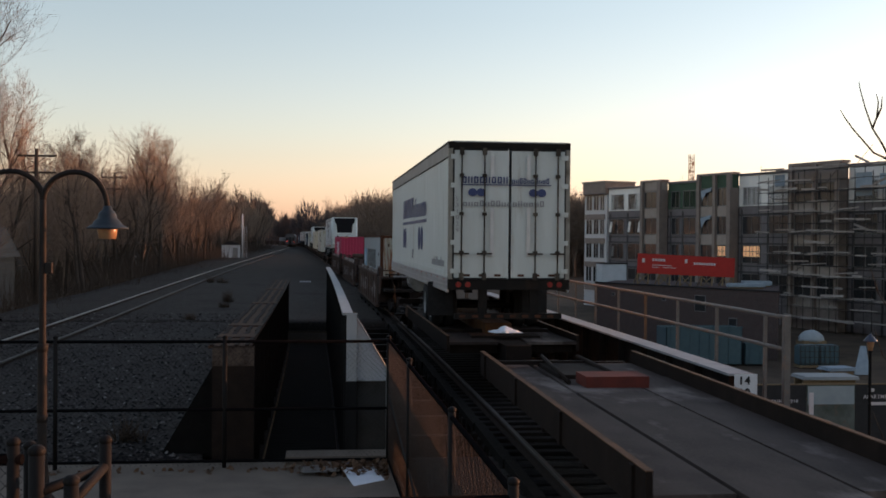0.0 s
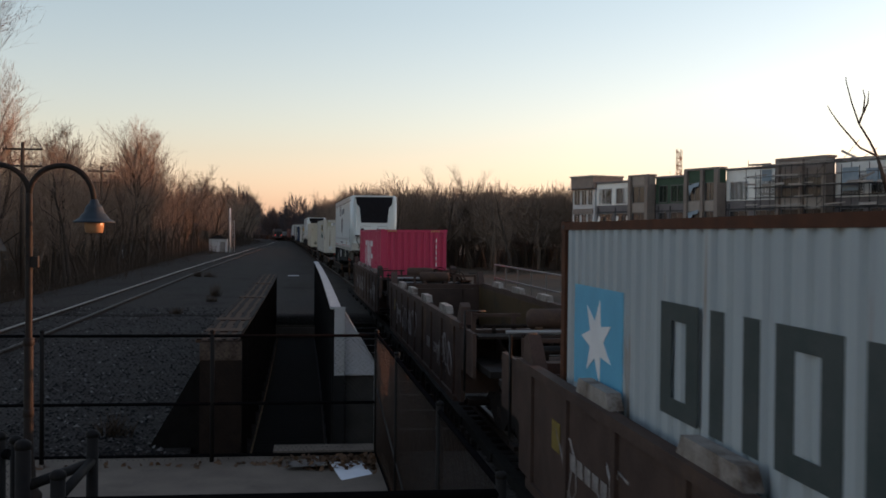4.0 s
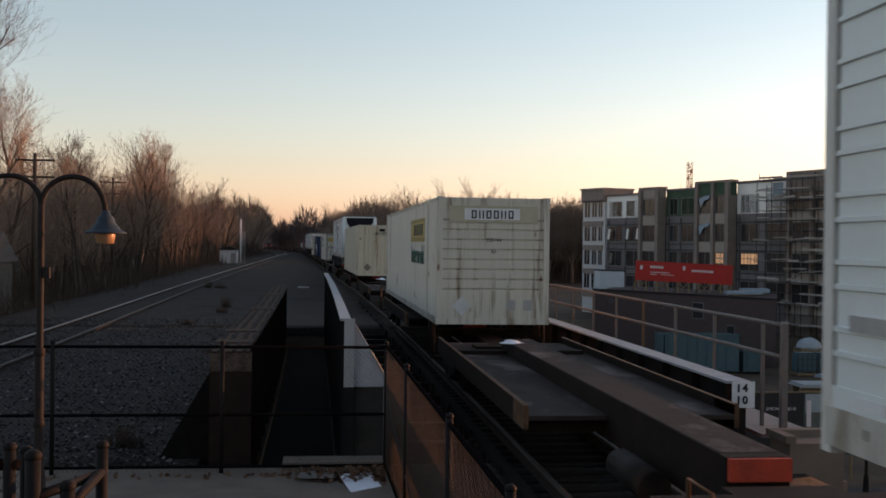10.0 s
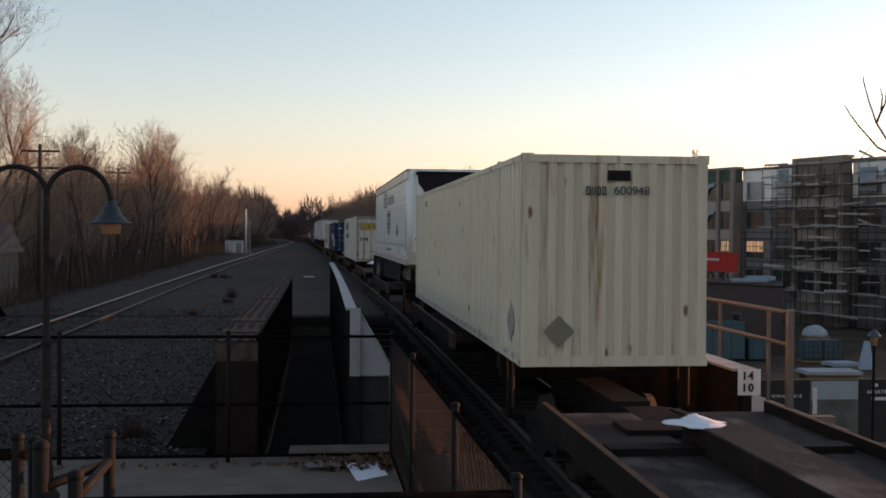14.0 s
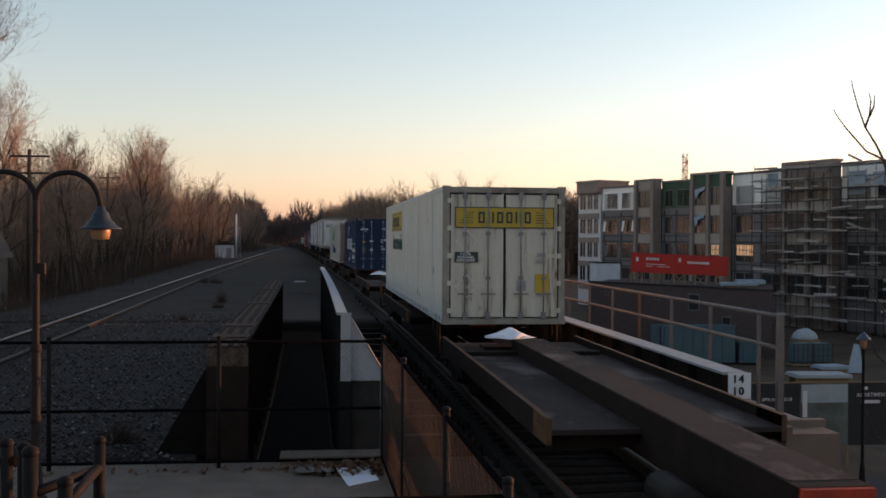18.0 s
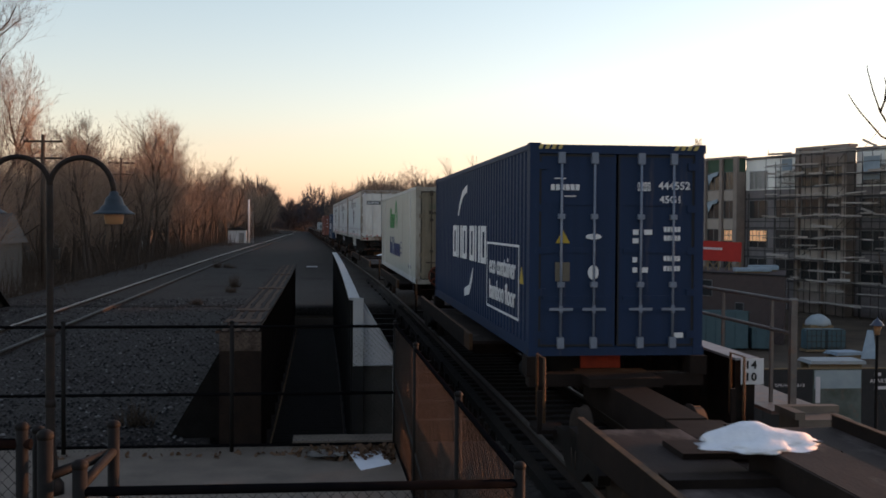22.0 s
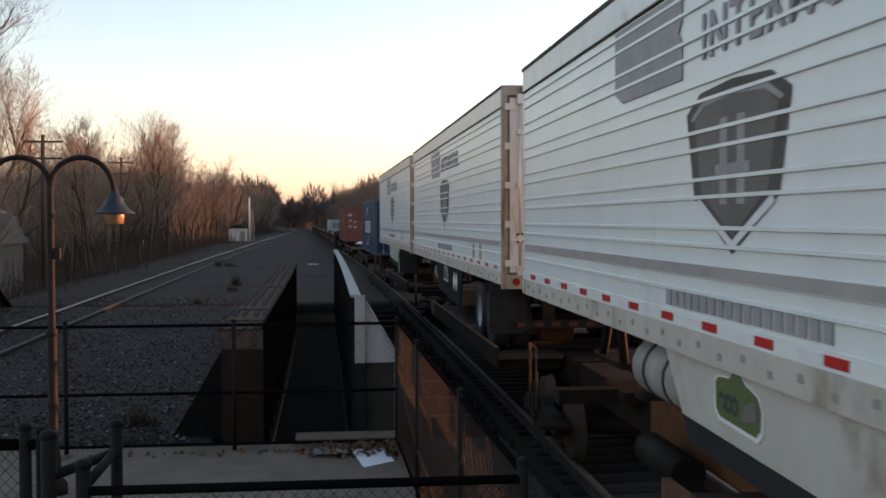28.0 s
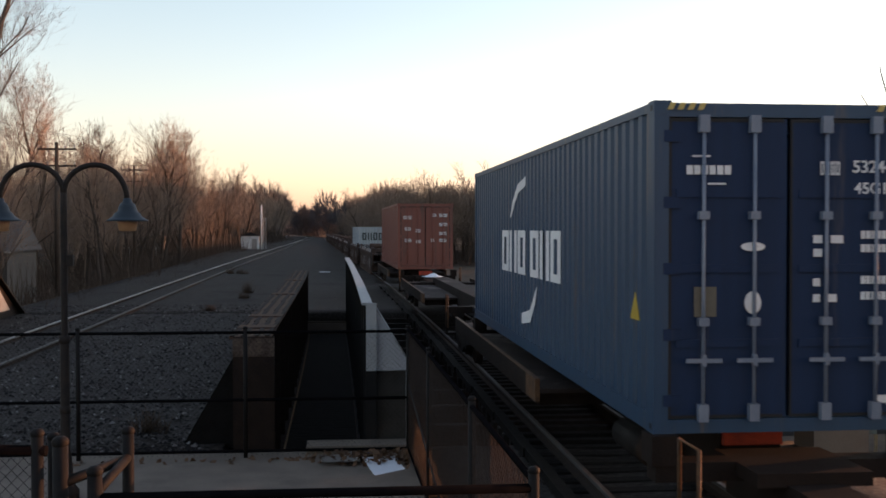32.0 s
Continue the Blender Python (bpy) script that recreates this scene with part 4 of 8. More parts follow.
        part("loose_wrap", bm, BLUEWRAP, root, "torn pale sheeting")
    boxes("body", CHARCOAL, root, (0, 72, 1.0, 19, base, 9.2))
    boxes("roof", ROOFFELT, root, (0, 72, 1.0, 19, 9.2, 9.4))
    # the corner's raised cap
    cap = boxes("corner_cap", TAUPE, root, (-.1, 5.1, -.15, 4.7, 9.4, 10.85))
    boxes("cap_edge", PALETAUPE, cap, (-.25, 5.2, -.3, 4.8, 10.85, 11.05))
    boxes("cap_soffit", CHARCOAL, cap, (-.5, 5.14, -.45, 4.75, 9.3, 9.42))
    for z in (-2.6, .5, 3.65, 6.85):
        boxes("corner_spandrel", TAUPE, root, (.3, 4.8, -.04, .1, z - .9, z - .2))
    bm = bmesh.new()
    for x in (31.5, 32.2, 33.0, 41.0, 46.2, 20.0):
        tube(bm, (x, 2, 9.3), (x, 2, 11.0 + (x % 1.0)), .03, 5)
    part("roof_pipe", bm, SCAFF, root)


def scaffolding():
    rnd = random.Random(3)
    root = thing("scaffolding", "steel tube scaffolding cluttered with pale timber planks before the facade", "scaffolding", at=FACADE)
    xs = np.arange(36.0, 66, 2.1)
    for x in xs:
        for y in (-1.2, -2.5):
            bm = bmesh.new()
            tube(bm, (x, y, -6), (x, y, 10.0 + rnd.uniform(-.3, .5)), .035, 5)
            part("upright", bm, SCAFF, root)
    for j, z in enumerate(np.arange(-4.4, 10.4, 1.05)):
        for y in (-1.2, -2.5):
            bm = bmesh.new()
            tube(bm, (xs[0] - .3, y, z), (xs[-1] + .3, y, z), .028, 5)
            part("ledger", bm, SCAFF, root)
        for a in xs[:-1]:
            # the walking boards of every second lift, then toe boards and guard boards
            if j % 2 == 0 and rnd.random() < .85:
                for k in range(rnd.choice((2, 3, 4))):
                    boxes("plank", PLANK, root, (a + rnd.uniform(-.8, .2), a + rnd.uniform(1.7, 2.8), -1.35 - k * .28 - .24, -1.35 - k * .28, z + .04, z + .09))
            if rnd.random() < (.8 if j % 2 == 0 else .42):
                ln, hh = rnd.uniform(.9, 3.4), rnd.uniform(.09, .24)
                bm = bmesh.new()
                box(bm, 0, ln, -.03, .03, 0, hh)
                bm.transform(pose(a + rnd.uniform(-.4, .8), -2.58 - .08 * (j % 3), z + rnd.uniform(-.05, .35), rnd.uniform(-8, 8), rnd.gauss(0, 2.2), rnd.gauss(0, 2)))
                part("toe_board", bm, PLANK, root)
            if rnd.random() < .22:
                bm = bmesh.new()
                tube(bm, (a, -2.55, z), (a + 2.1, -2.55, z + rnd.choice((1.0, 1.9))), .026, 5)
                part("brace", bm, SCAFF, root)
            if rnd.random() < .03:
                bm = bmesh.new()
                box(bm, -.9, .9, -.03, .03, -.1, .1)
                bm.transform(pose(a + 1, -2.72, z + .6, 0, rnd.choice((-20, 18, 24)), 0))
                part("raker_board", bm, PLANK, root)
    for x, z, w, h in ((47.6, 7.6, 1.9, 2.2), (50.4, 8.2, 1.6, 1.4), (37.0, 8.9, 1.4, 1.2), (54.5, 7.0, 2.2, 2.4)):
        boxes("hung_sheet", BLUEWRAP, root, (x, x + w, -1.28, -1.24, z, z + h), label="pale sheeting hung inside the scaffold")


def banner():
    root = thing("site_banner", "red banner on a low timber frame standing on the flat roof", "banner", at=pose(26.3, 88.0, .13, 0, 2.4, 0))
    w = 8.7
    boxes("banner_cloth", REDBANNER, root, (0, w, -.03, .03, .25, 1.95), label="taut red printed cloth")
    for x0, x1, z, h in ((1.3, 2.5, 1.35, .22), (1.3, 3.6, .98, .06), (1.3, 2.1, .80, .05), (2.3, 3.8, .80, .05), (5.0, 7.0, 1.2, .2), (.4, .7, 1.2, .35), (4.2, 4.5, 1.3, .35)):
        n = max(1, int((x1 - x0) / .22)) if h > .1 else 1
        for i in range(n):
            boxes("print_bar", BARPALE, root, (x0 + (x1 - x0) * i / n, x0 + (x1 - x0) * (i + .75) / n, -.042, -.03, z, z + h))
    x = .1
    i = 0
    while x < w:
        boxes("leg", ROUGHWOOD, root, (x - .06, x + .06, .03, .13, -.85, 1.9))
        if i % 2 == 0:
            bm = bmesh.new()
            tube(bm, (x, .10, -.75), (x + .95, .10, .3), .05, 4)
            part("leg_brace", bm, ROUGHWOOD, root)
            bm = bmesh.new()
            tube(bm, (x + .95, .10, -.75), (x, .10, .3), .05, 4)
            part("leg_brace", bm, ROUGHWOOD, root)
            bm = bmesh.new()
            tube(bm, (x, .08, .2), (x, 1.3, -.8), .05, 4)
            part("leg_brace", bm, ROUGHWOOD, root)
        x += .95
        i += 1




def low_brick_building():
    root = thing("brick_building", "low dark brick building with a flat roof", "building")
    outline = ((23.17, 90), (32.78, 74), (39.4, 88.6), (29.8, 104.6))
    ux, uy = .515, -.857
    bm = bmesh.new()
    prism(bm, outline, "z", -5.7, -.72)
    part("wall", bm, BRICKWALL, root)
    boxes_at = Matrix(((ux, -uy, 0, 23.17), (uy, ux, 0, 90), (0, 0, 1, 0), (0, 0, 0, 1)))
    for name, material, b in (("parapet", BRICKWALL, (0, 18.66, 0, .3, -.72, -.56)), ("coping", ROOFFELT, (-.08, 18.74, -.08, .36, -.56, -.46))):
        bm = bmesh.new()
        box(bm, *b)
        part(name, bm, material, root, at=boxes_at)
    for x0, z0, w, h in ((11.0, -2.4, 1.1, 1.3), (14.3, -3.4, .8, .7), (7.6, -1.75, .45, .3), (2.0, -1.6, .4, .3)):
        f = new("window", mesh_of("window", boxed((x0, x0 + w, -.04, .02, z0, z0 + h)), WINFRAME))
        f.parent, f.matrix_basis = root, boxes_at
        g = new("pane", mesh_of("pane", boxed((x0 + .06, x0 + w - .06, -.06, -.045, z0 + .06, z0 + h - .06)), GLASS))
        g.parent = f
    for x, y, l, w, h in ((34.2, 83.5, 3.0, 1.0, .42), (36.6, 87.0, 2.4, 1.2, .5)):
        d = thing("roof_crate", "pale covered load of building sheets on the flat roof", "load", "roof loads", at=pose(x, y, -.72, 0, 0, -8))
        bevel_box("cover", PALEBAND if l > 3 else BLUEWRAP, d, (-l / 2, l / 2, -w / 2, w / 2, .12, h), .06)
        boxes("bearer", ROUGHWOOD, d, (-l / 2 + .1, l / 2 - .1, -w / 4, w / 4, 0, .12))


def boxed(b):
    bm = bmesh.new()
    box(bm, *b)
    return bm


def brick_material():
    m = surface("brick_wall", (0.10, 0.055, 0.045), (0.075, 0.045, 0.038), 2, 0.9, bump=0.0)
    n, l = m.node_tree.nodes, m.node_tree.links
    tc = n.new("ShaderNodeTexCoord")
    mp = n.new("ShaderNodeMapping")
    mp.inputs["Rotation"].default_value = (radians(90), 0, radians(59))
    l.new(tc.outputs["Object"], mp.inputs[0])
    br = n.new("ShaderNodeTexBrick")
    br.inputs["Scale"].default_value = 1.0
    br.inputs["Brick Width"].default_value, br.inputs["Row Height"].default_value, br.inputs["Mortar Size"].default_value = .21, .075, .008
    br.inputs["Color1"].default_value, br.inputs["Color2"].default_value, br.inputs["Mortar"].default_value = (.085, .058, .053, 1), (.066, .047, .044, 1), (.085, .075, .07, 1)
    l.new(mp.outputs[0], br.inputs["Vector"])
    b = n["Principled BSDF"]
    l.new(br.outputs["Color"], b.inputs["Base Color"])
    bp = n.new("ShaderNodeBump")
    bp.inputs["Strength"].default_value = .4
    l.new(br.outputs["Fac"], bp.inputs["Height"])
    bp.invert = True
    l.new(bp.outputs[0], b.inputs["Normal"])
    return m


BRICKWALL = brick_material()


def bevel_box(name, material, parent, bounds, r=.04, label="", at=None):
    bm = bmesh.new()
    box(bm, *bounds)
    bmesh.ops.bevel(bm, geom=bm.edges[:], offset=r, segments=2, affect="EDGES")
    return part(name, bm, material, parent, label, at)


def site_clutter():
    gz = -5.55
    # teal dumpsters
    for x, y, l, w, h, turn in ((26.1, 72, 5.5, 2.2, 2.65, 0), (29.9, 71.5, 1.5, 1.4, 1.5, -6)):
        d = thing("dumpster", "teal steel dumpster standing on the ground", "dumpster", "dumpsters", at=pose(x, y, gz, 0, 0, turn))
        boxes("side", TEAL, d, (-l / 2, l / 2, -w / 2, -w / 2 + .06, .15, h), label="ribbed steel side")
        boxes("side", TEAL, d, (-l / 2, l / 2, w / 2 - .06, w / 2, .15, h))
        boxes("end", TEAL, d, (-l / 2, -l / 2 + .06, -w / 2, w / 2, .15, h))
        boxes("end", TEAL, d, (l / 2 - .06, l / 2, -w / 2, w / 2, .15, h))
        boxes("floor", TEAL, d, (-l / 2, l / 2, -w / 2, w / 2, .1, .16))
        boxes("rim", TEAL, d, (-l / 2 - .04, l / 2 + .04, -w / 2 - .05, -w / 2 + .08, h, h + .08))
        for k in range(int(l / .7)):
            boxes("rib", TEAL, d, (-l / 2 + .3 + k * .7, -l / 2 + .38 + k * .7, -w / 2 - .05, -w / 2, .15, h))
        for s in (-1, 1):
            boxes("skid", DARKSTEEL, d, (-l / 2, l / 2, s * .6 - .08, s * .6 + .08, 0, .12))
    for x, y, h in ((33.15, 70, 1.55), (34.6, 70, 1.55)):
        d = thing("liquid_tote", "pale teal caged liquid tote on a pallet", "tote", "totes", at=pose(x, y, gz))
        bevel_box("tank", TEAL, d, (-.7, .7, -.5, .5, .16, h), .09)
        for z in (.3, .7, 1.1, 1.5):
            boxes("cage_bar", SCAFF, d, (-.73, .73, -.54, -.51, z, z + .035))
        for k in range(5):
            boxes("cage_post", SCAFF, d, (-.7 + k * .34, -.67 + k * .34, -.55, -.52, .16, h))
        boxes("pallet", ROUGHWOOD, d, (-.75, .75, -.55, .55, 0, .15))
    d = thing("covered_bundle", "pale wrapped bundle of building material", "bundle", at=pose(35.0, 73.2, gz))
    bm = bmesh.new()
    bmesh.ops.create_icosphere(bm, subdivisions=3, radius=1)
    for v in bm.verts:
        v.co = Vector((v.co.x * .95, v.co.y * .8, max(0, v.co.z) * .8 + 1.5)) + Vector((0, 0, .1 * noise.noise(v.co * 3)))
    for f in bm.faces:
        f.smooth = True
    part("wrap", bm, surface("grey_wrap", (.3, .34, .36), (.24, .28, .3), 3, .6, bump=.2), d)
    boxes("crate_core", ROUGHWOOD, d, (-.85, .85, -.7, .7, 0, 1.55))
    # sheets and a table of boards
    for i, (x, y, w, l, z, t) in enumerate(((33.1, 65.5, 2.0, 1.5, .35, 8), (29.8, 60.5, 3.4, 2.0, .5, -3))):
        d = thing("board_stack", "pale sheets stacked on timber bearers", "boards", "board stacks", at=pose(x, y, gz, 0, 0, t))
        for k in range(4):
            boxes("sheet", BLUEWRAP if i == 0 else surface("pale_sheet", (.34, .36, .36), (.28, .3, .3), 3, .7), d, (-w / 2 + .04 * k, w / 2, -l / 2, l / 2 - .03 * k, z + .05 * k, z + .046 + .05 * k))
        for s in (-1, 1):
            boxes("bearer", ROUGHWOOD, d, (-w / 2 + .1, w / 2 - .1, s * l * .3 - .1, s * l * .3 + .1, 0, z))
    d = thing("wrapped_panel", "leaning pale blue wrapped panel", "panel", at=pose(34.9, 65.6, gz, -14, 0, 0) @ Matrix.Diagonal((.62, .7, .7, 1)))
    bm = bmesh.new()
    prism(bm, ((-.9, 0), (.9, 0), (.8, 2.7), (.2, 2.75)), "y", -.05, .05)
    part("panel", bm, BLUEWRAP, d)
    boxes("prop", ROUGHWOOD, d, (-.05, .05, .05, 1.0, .9, 1.0))
    # site fence with printed boards and lettering
    root = thing("hoarding", "dark printed hoarding boards along the road edge", "hoarding", at=pose(14.1, 38.0, gz))
    dark = surface("hoarding_black", (.016, .017, .018), (.024, .024, .026), 3, .6)
    pic = surface("hoarding_print", (.13, .15, .14), (.04, .05, .035), .9, .6, stain=(.15, .10, .075), stain_scale=1.3, bump=.02)
    for i, (m, x0, x1) in enumerate(((dark, 0, 1.93), (dark, 1.95, 3.88), (pic, 3.9, 5.83), (dark, 5.85, 7.78), (pic, 7.8, 9.73))):
        p = boxes("board", m, root, (x0, x1, -.03, .03, .9, 3.29))
        boxes("board_edge", ROUGHWOOD, p, (x0, x1, -.045, .035, 3.29, 3.33))
        if i == 1:
            words("SPRING 2018", .17, BARPALE, p, pose(2.98, -.04, 2.68, 90), bold=.002, spread=1.25)
        if i == 3:
            words("APARTMENTS", .2, BARPALE, p, pose(6.85, -.04, 2.82, 90), bold=.003, spread=1.15)
            for x, z, w in ((6.35, 3.02, .25), (6.35, 2.5, .75)):
                boxes("print_bar", BARPALE, p, (x, x + w, -.042, -.03, z, z + .12))
        if i == 2:
            boxes("print_band", surface("hoarding_sky", (.30, .35, .36), (.24, .29, .31), 2, .6), p, (3.95, 5.8, -.042, -.03, 2.55, 3.24))
            boxes("print_bar", BARPALE, p, (4.0, 4.18, -.05, -.042, 2.0, 3.0))
        boxes("stake", ROUGHWOOD, root, (x0 - .05, x0 + .05, .04, .12, 0, 3.32))
    # white cabin and street things
    d = thing("site_cabin", "white site cabin by the apartment building", "cabin", at=pose(27.6, 101, -4.2))
    bevel_box("body", surface("cabin_white", (.5, .54, .56), (.44, .48, .5), 2, .6), d, (-1.2, 1.2, -1.2, 1.2, 0.1, 5.05))
    boxes("cabin_roof", ROOFFELT, d, (-1.25, 1.25, -1.25, 1.25, 5.05, 5.15))
    boxes("skid", ROUGHWOOD, d, (-1.2, 1.2, -1.1, 1.1, -1.6, .1))


def street_lamp():
    root = thing("street_lamp", "black post-top street lamp with a lantern head", "street lamp", at=pose(18.7, 34.6, -5.6))
    bm = bmesh.new()
    lathe(bm, ((.0, 0), (.2, 0), (.2, .15), (.12, .3), (.09, .9), (.06, 1.0), (.05, 4.9), (.08, 5.0), (.0, 5.02)), 14)
    part("pole", bm, POSTPAINT, root)
    bm = bmesh.new()
    lathe(bm, ((.0, 5.0), (.08, 5.0), (.13, 5.3), (.13, 5.34)), 12)
    # the lantern shares the glass with the painted sun glow
    part("lantern", bm, FROST, root)
    bm = bmesh.new()
    lathe(bm, ((.23, 5.32), (.23, 5.35), (.13, 5.48), (.04, 5.55), (.0, 5.66)), 14)
    part("cap", bm, surface("lamp_cap_blue", (.03, .045, .08), (.025, .035, .06), 5, .4), root)


def right_tree():
    """The young bare tree whose branches reach in beside the road."""
    root = thing("bare_tree", "young bare tree with thin forked branches", "tree", at=pose(14.5, 25.0, -5.6))
    def limb(pts, r0, r1):
        bm = bmesh.new()
        n = len(pts) - 1
        for i in range(n):
            a, b = r0 + (r1 - r0) * i / n, r0 + (r1 - r0) * (i + 1) / n
            tube(bm, pts[i], pts[i + 1], a, 7, b)
        return bm
    t = part("trunk", limb([(.75, 0, -.3), (.7, 0, 2.5), (.55, 0, 5.5), (.2, 0, 8.2), (-.2, 0, 9.9), (-.5, 0, 10.8)], .13, .04), BARK, root)
    for pts in (
        [(-.5, 0, 10.8), (-.72, 0, 11.2), (-.95, .1, 11.63), (-1.15, .1, 12.15), (-1.3, .1, 12.65), (-1.32, .1, 12.8)],
        [(-.95, .1, 11.63), (-.84, .1, 11.9), (-.8, .1, 12.3), (-.86, .1, 12.5)],
        [(-.84, .1, 11.9), (-.72, .1, 12.15), (-.7, .1, 12.45)],
        [(-.5, 0, 10.8), (-.78, -.1, 10.9), (-1.02, -.1, 11.0), (-1.56, -.1, 11.57), (-1.78, -.1, 11.85), (-1.9, -.1, 12.04)],
        [(.2, 0, 8.2), (.7, 0, 9.3), (1.0, 0, 10.6)],
        [(.45, 0, 6.3), (-.2, .1, 6.7), (-.75, .1, 7.5), (-.95, .1, 8.1)],
        [(.55, 0, 5.3), (-.1, -.1, 5.4), (-.7, -.1, 5.9), (-.95, -.1, 6.6)],
        [(.65, 0, 3.4), (.1, 0, 3.4), (-.55, .1, 3.8), (-.85, .1, 4.5)],
    ):
        part("branch", limb([Vector(p) for p in pts], .032, .009), BARK, root)


def mast():
    root = thing("lattice_mast", "orange lattice mast behind the building", "mast", at=pose(70.6, 200, -5.6))
    paint = surface("mast_orange", (.4, .16, .07), (.34, .13, .06), 4, .6)
    w = .42
    for a in (-w, w):
        for b in (-w, w):
            boxes("leg", paint, root, (a - .05, a + .05, b - .05, b + .05, 0, 25.8))
    for k in range(17):
        z = k * 1.5
        for b in (-w, w):
            bm = bmesh.new()
            s = 1 if k % 2 else -1
            tube(bm, (-w * s, b, z), (w * s, b, z + 1.5), .075, 4)
            part("lacing", bm, paint, root)
            boxes("rung", paint, root, (-w, w, b - .04, b + .04, z - .08, z + .08))


# ---- left of the line ----
def utility_pole(x, y, h, arm):
    root = thing("utility_pole", "weathered timber utility pole with cross arms", "utility pole", "utility poles", at=pose(x, y, -1.6))
    bm = bmesh.new()
    tube(bm, (0, 0, 0), (0, 0, h + 1.6), .16, 10, .11)
    part("pole", bm, BARK, root)
    for k, z in enumerate((h + 1.15, h + .1)):
        a = boxes("cross_arm", BARK, root, (-arm / 2, arm / 2, -.06, .06, z - .06, z + .06))
        for i in (-.46, -.22, .22, .46):
            bm = bmesh.new()
            tube(bm, (arm * i, 0, z + .06), (arm * i, 0, z + .24), .05, 6)
            part("insulator", bm, ROOFGREY_L, a)
        for s in (-1, 1):
            bm = bmesh.new()
            tube(bm, (s * arm * .28, -.07, z), (0, -.12, z - .55), .02, 4)
            part("arm_brace", bm, SCAFF, a)




def left_side():
    utility_pole(-18.3, 68, 8.6, 2.4)
    utility_pole(-19.7, 99, 9.0, 2.4)
    utility_pole(-24.0, 168, 9.0, 2.4)
    # wires between the poles
    bm = bmesh.new()
    for i in (-.46, .46, .22):
        for (xa, ya), (xb, yb) in (((-17.0, 30), (-18.3, 68)), ((-18.3, 68), (-19.7, 99)), ((-19.7, 99), (-24, 168))):
            prev = None
            for k in range(13):
                f = k / 12
                p = (xa + (xb - xa) * f + 2.4 * i, ya + (yb - ya) * f, 9.0 - 2.4 * f * (1 - f))
                if prev:
                    tube(bm, prev, p, .012, 3)
                prev = p
    tagged(part("overhead_wire", bm, BLACKPAINT), "sagging black overhead wires", "wire", kind="stuff")
    d = thing("relay_shed", "small white trackside relay shed", "shed", at=pose(-15.9, 172, -.5, 0, 0, 4))
    white = surface("shed_white", (.55, .57, .58), (.5, .52, .53), 2, .6)
    boxes("wall", white, d, (-1.45, 1.45, -1.3, 1.3, -.3, 2.5))
    bm = bmesh.new()
    prism(bm, ((-1.6, 2.45), (1.6, 2.45), (0, 3.1)), "y", -1.45, 1.45)
    part("roof", bm, ROOFFELT, d)
    boxes("door", ROOFGREY_L, d, (.3, 1.1, -1.33, -1.3, .0, 2.0))
    d = thing("signal_mast", "pale trackside signal mast with ladder", "signal", at=pose(-14.0, 171, -.5))
    bm = bmesh.new()
    tube(bm, (0, 0, 0), (0, 0, 7.4), .14, 10, .12)
    part("mast", bm, white, d)
    boxes("signal_head", white, d, (-.16, .16, -.2, .1, 5.2, 5.9))
    for k in (-.2, .2):
        bm = bmesh.new()
        tube(bm, (k + .5, .1, 0), (k + .5, .1, 5.5), .025, 4)
        part("ladder_rail", bm, white, d)
    for k in range(14):
        boxes("ladder_rung", white, d, (.3, .7, .08, .12, .3 + k * .38, .34 + k * .38))
    # houses behind the trees
    for x, y, w, l, h, t in ((-24.4, 66, 9, 7, 3.6, 3), (-30, 92, 9, 9, 4.5, -6), (-26, 128, 8, 8, 4.2, 5)):
        d = thing("house", "pale sided house with a shingle roof behind trees", "house", "houses behind the wood", at=pose(x, y, -1.7, 0, 0, t))
        wall = surface("house_siding", (.09, .088, .085), (.07, .07, .068), 2, .8, stretch=(1, 1, 8))
        boxes("wall", wall, d, (-w / 2, w / 2, -l / 2, l / 2, 0, h))
        bm = bmesh.new()
        prism(bm, ((-l / 2 - .4, h - .1), (l / 2 + .4, h - .1), (0, h + 1.75)), "x", -w / 2 - .3, w / 2 + .3)
        part("roof", bm, surface("shingle_grey", (.12, .12, .122), (.085, .085, .088), 5, .9, bump=.4), d)
        boxes("gutter", PALEFRAME, d, (-w / 2 - .3, w / 2 + .3, -l / 2 - .5, -l / 2 - .4, h - .16, h - .04))
        for k in (-.3, .05, .35):
            pane_window(d, k * w - .5, 1.2, 1.0, 1.4, -l / 2 - .08, PALEFRAME, 1)
    # outer girder of the left bridge with its sloping end
    d = thing("girder_outer", "dark plate girder with a sloping end beside the track", "bridge girder", kind="structure")
    bm = bmesh.new()
    prism(bm, ((10, -.6), (41.2, -.6), (41.2, -.1), (38.2, 1.55), (10, 1.55)), "x", -12.55, -12.50)
    part("web", bm, DARKSTEEL, d)
    boxes("top_flange", RUST, d, (-12.75, -12.3, 10, 38.2, 1.55, 1.6))
    bm = bmesh.new()
    prism(bm, ((38.15, 1.6), (38.2, 1.55), (41.2, -.1), (41.25, -.05)), "x", -12.75, -12.3)
    part("end_flange", bm, DARKSTEEL, d)
    for k in range(14):
        boxes("stiffener", DARKSTEEL, d, (-12.5, -12.34, 12 + k * 1.9, 12.03 + k * 1.9, -.6, 1.55))
    bm = bmesh.new()
    prism(bm, ((37.0, 1.2), (37.9, 1.2), (39.3, .2), (37.0, .2)), "x", -12.29, -12.27)
    part("gusset_plate", bm, surface("pale_gusset", (.22, .23, .23), (.17, .18, .18), 3, .7), d)


apartment_building()
scaffolding()
banner()
low_brick_building()
site_clutter()
street_lamp()
right_tree()
mast()
left_side()

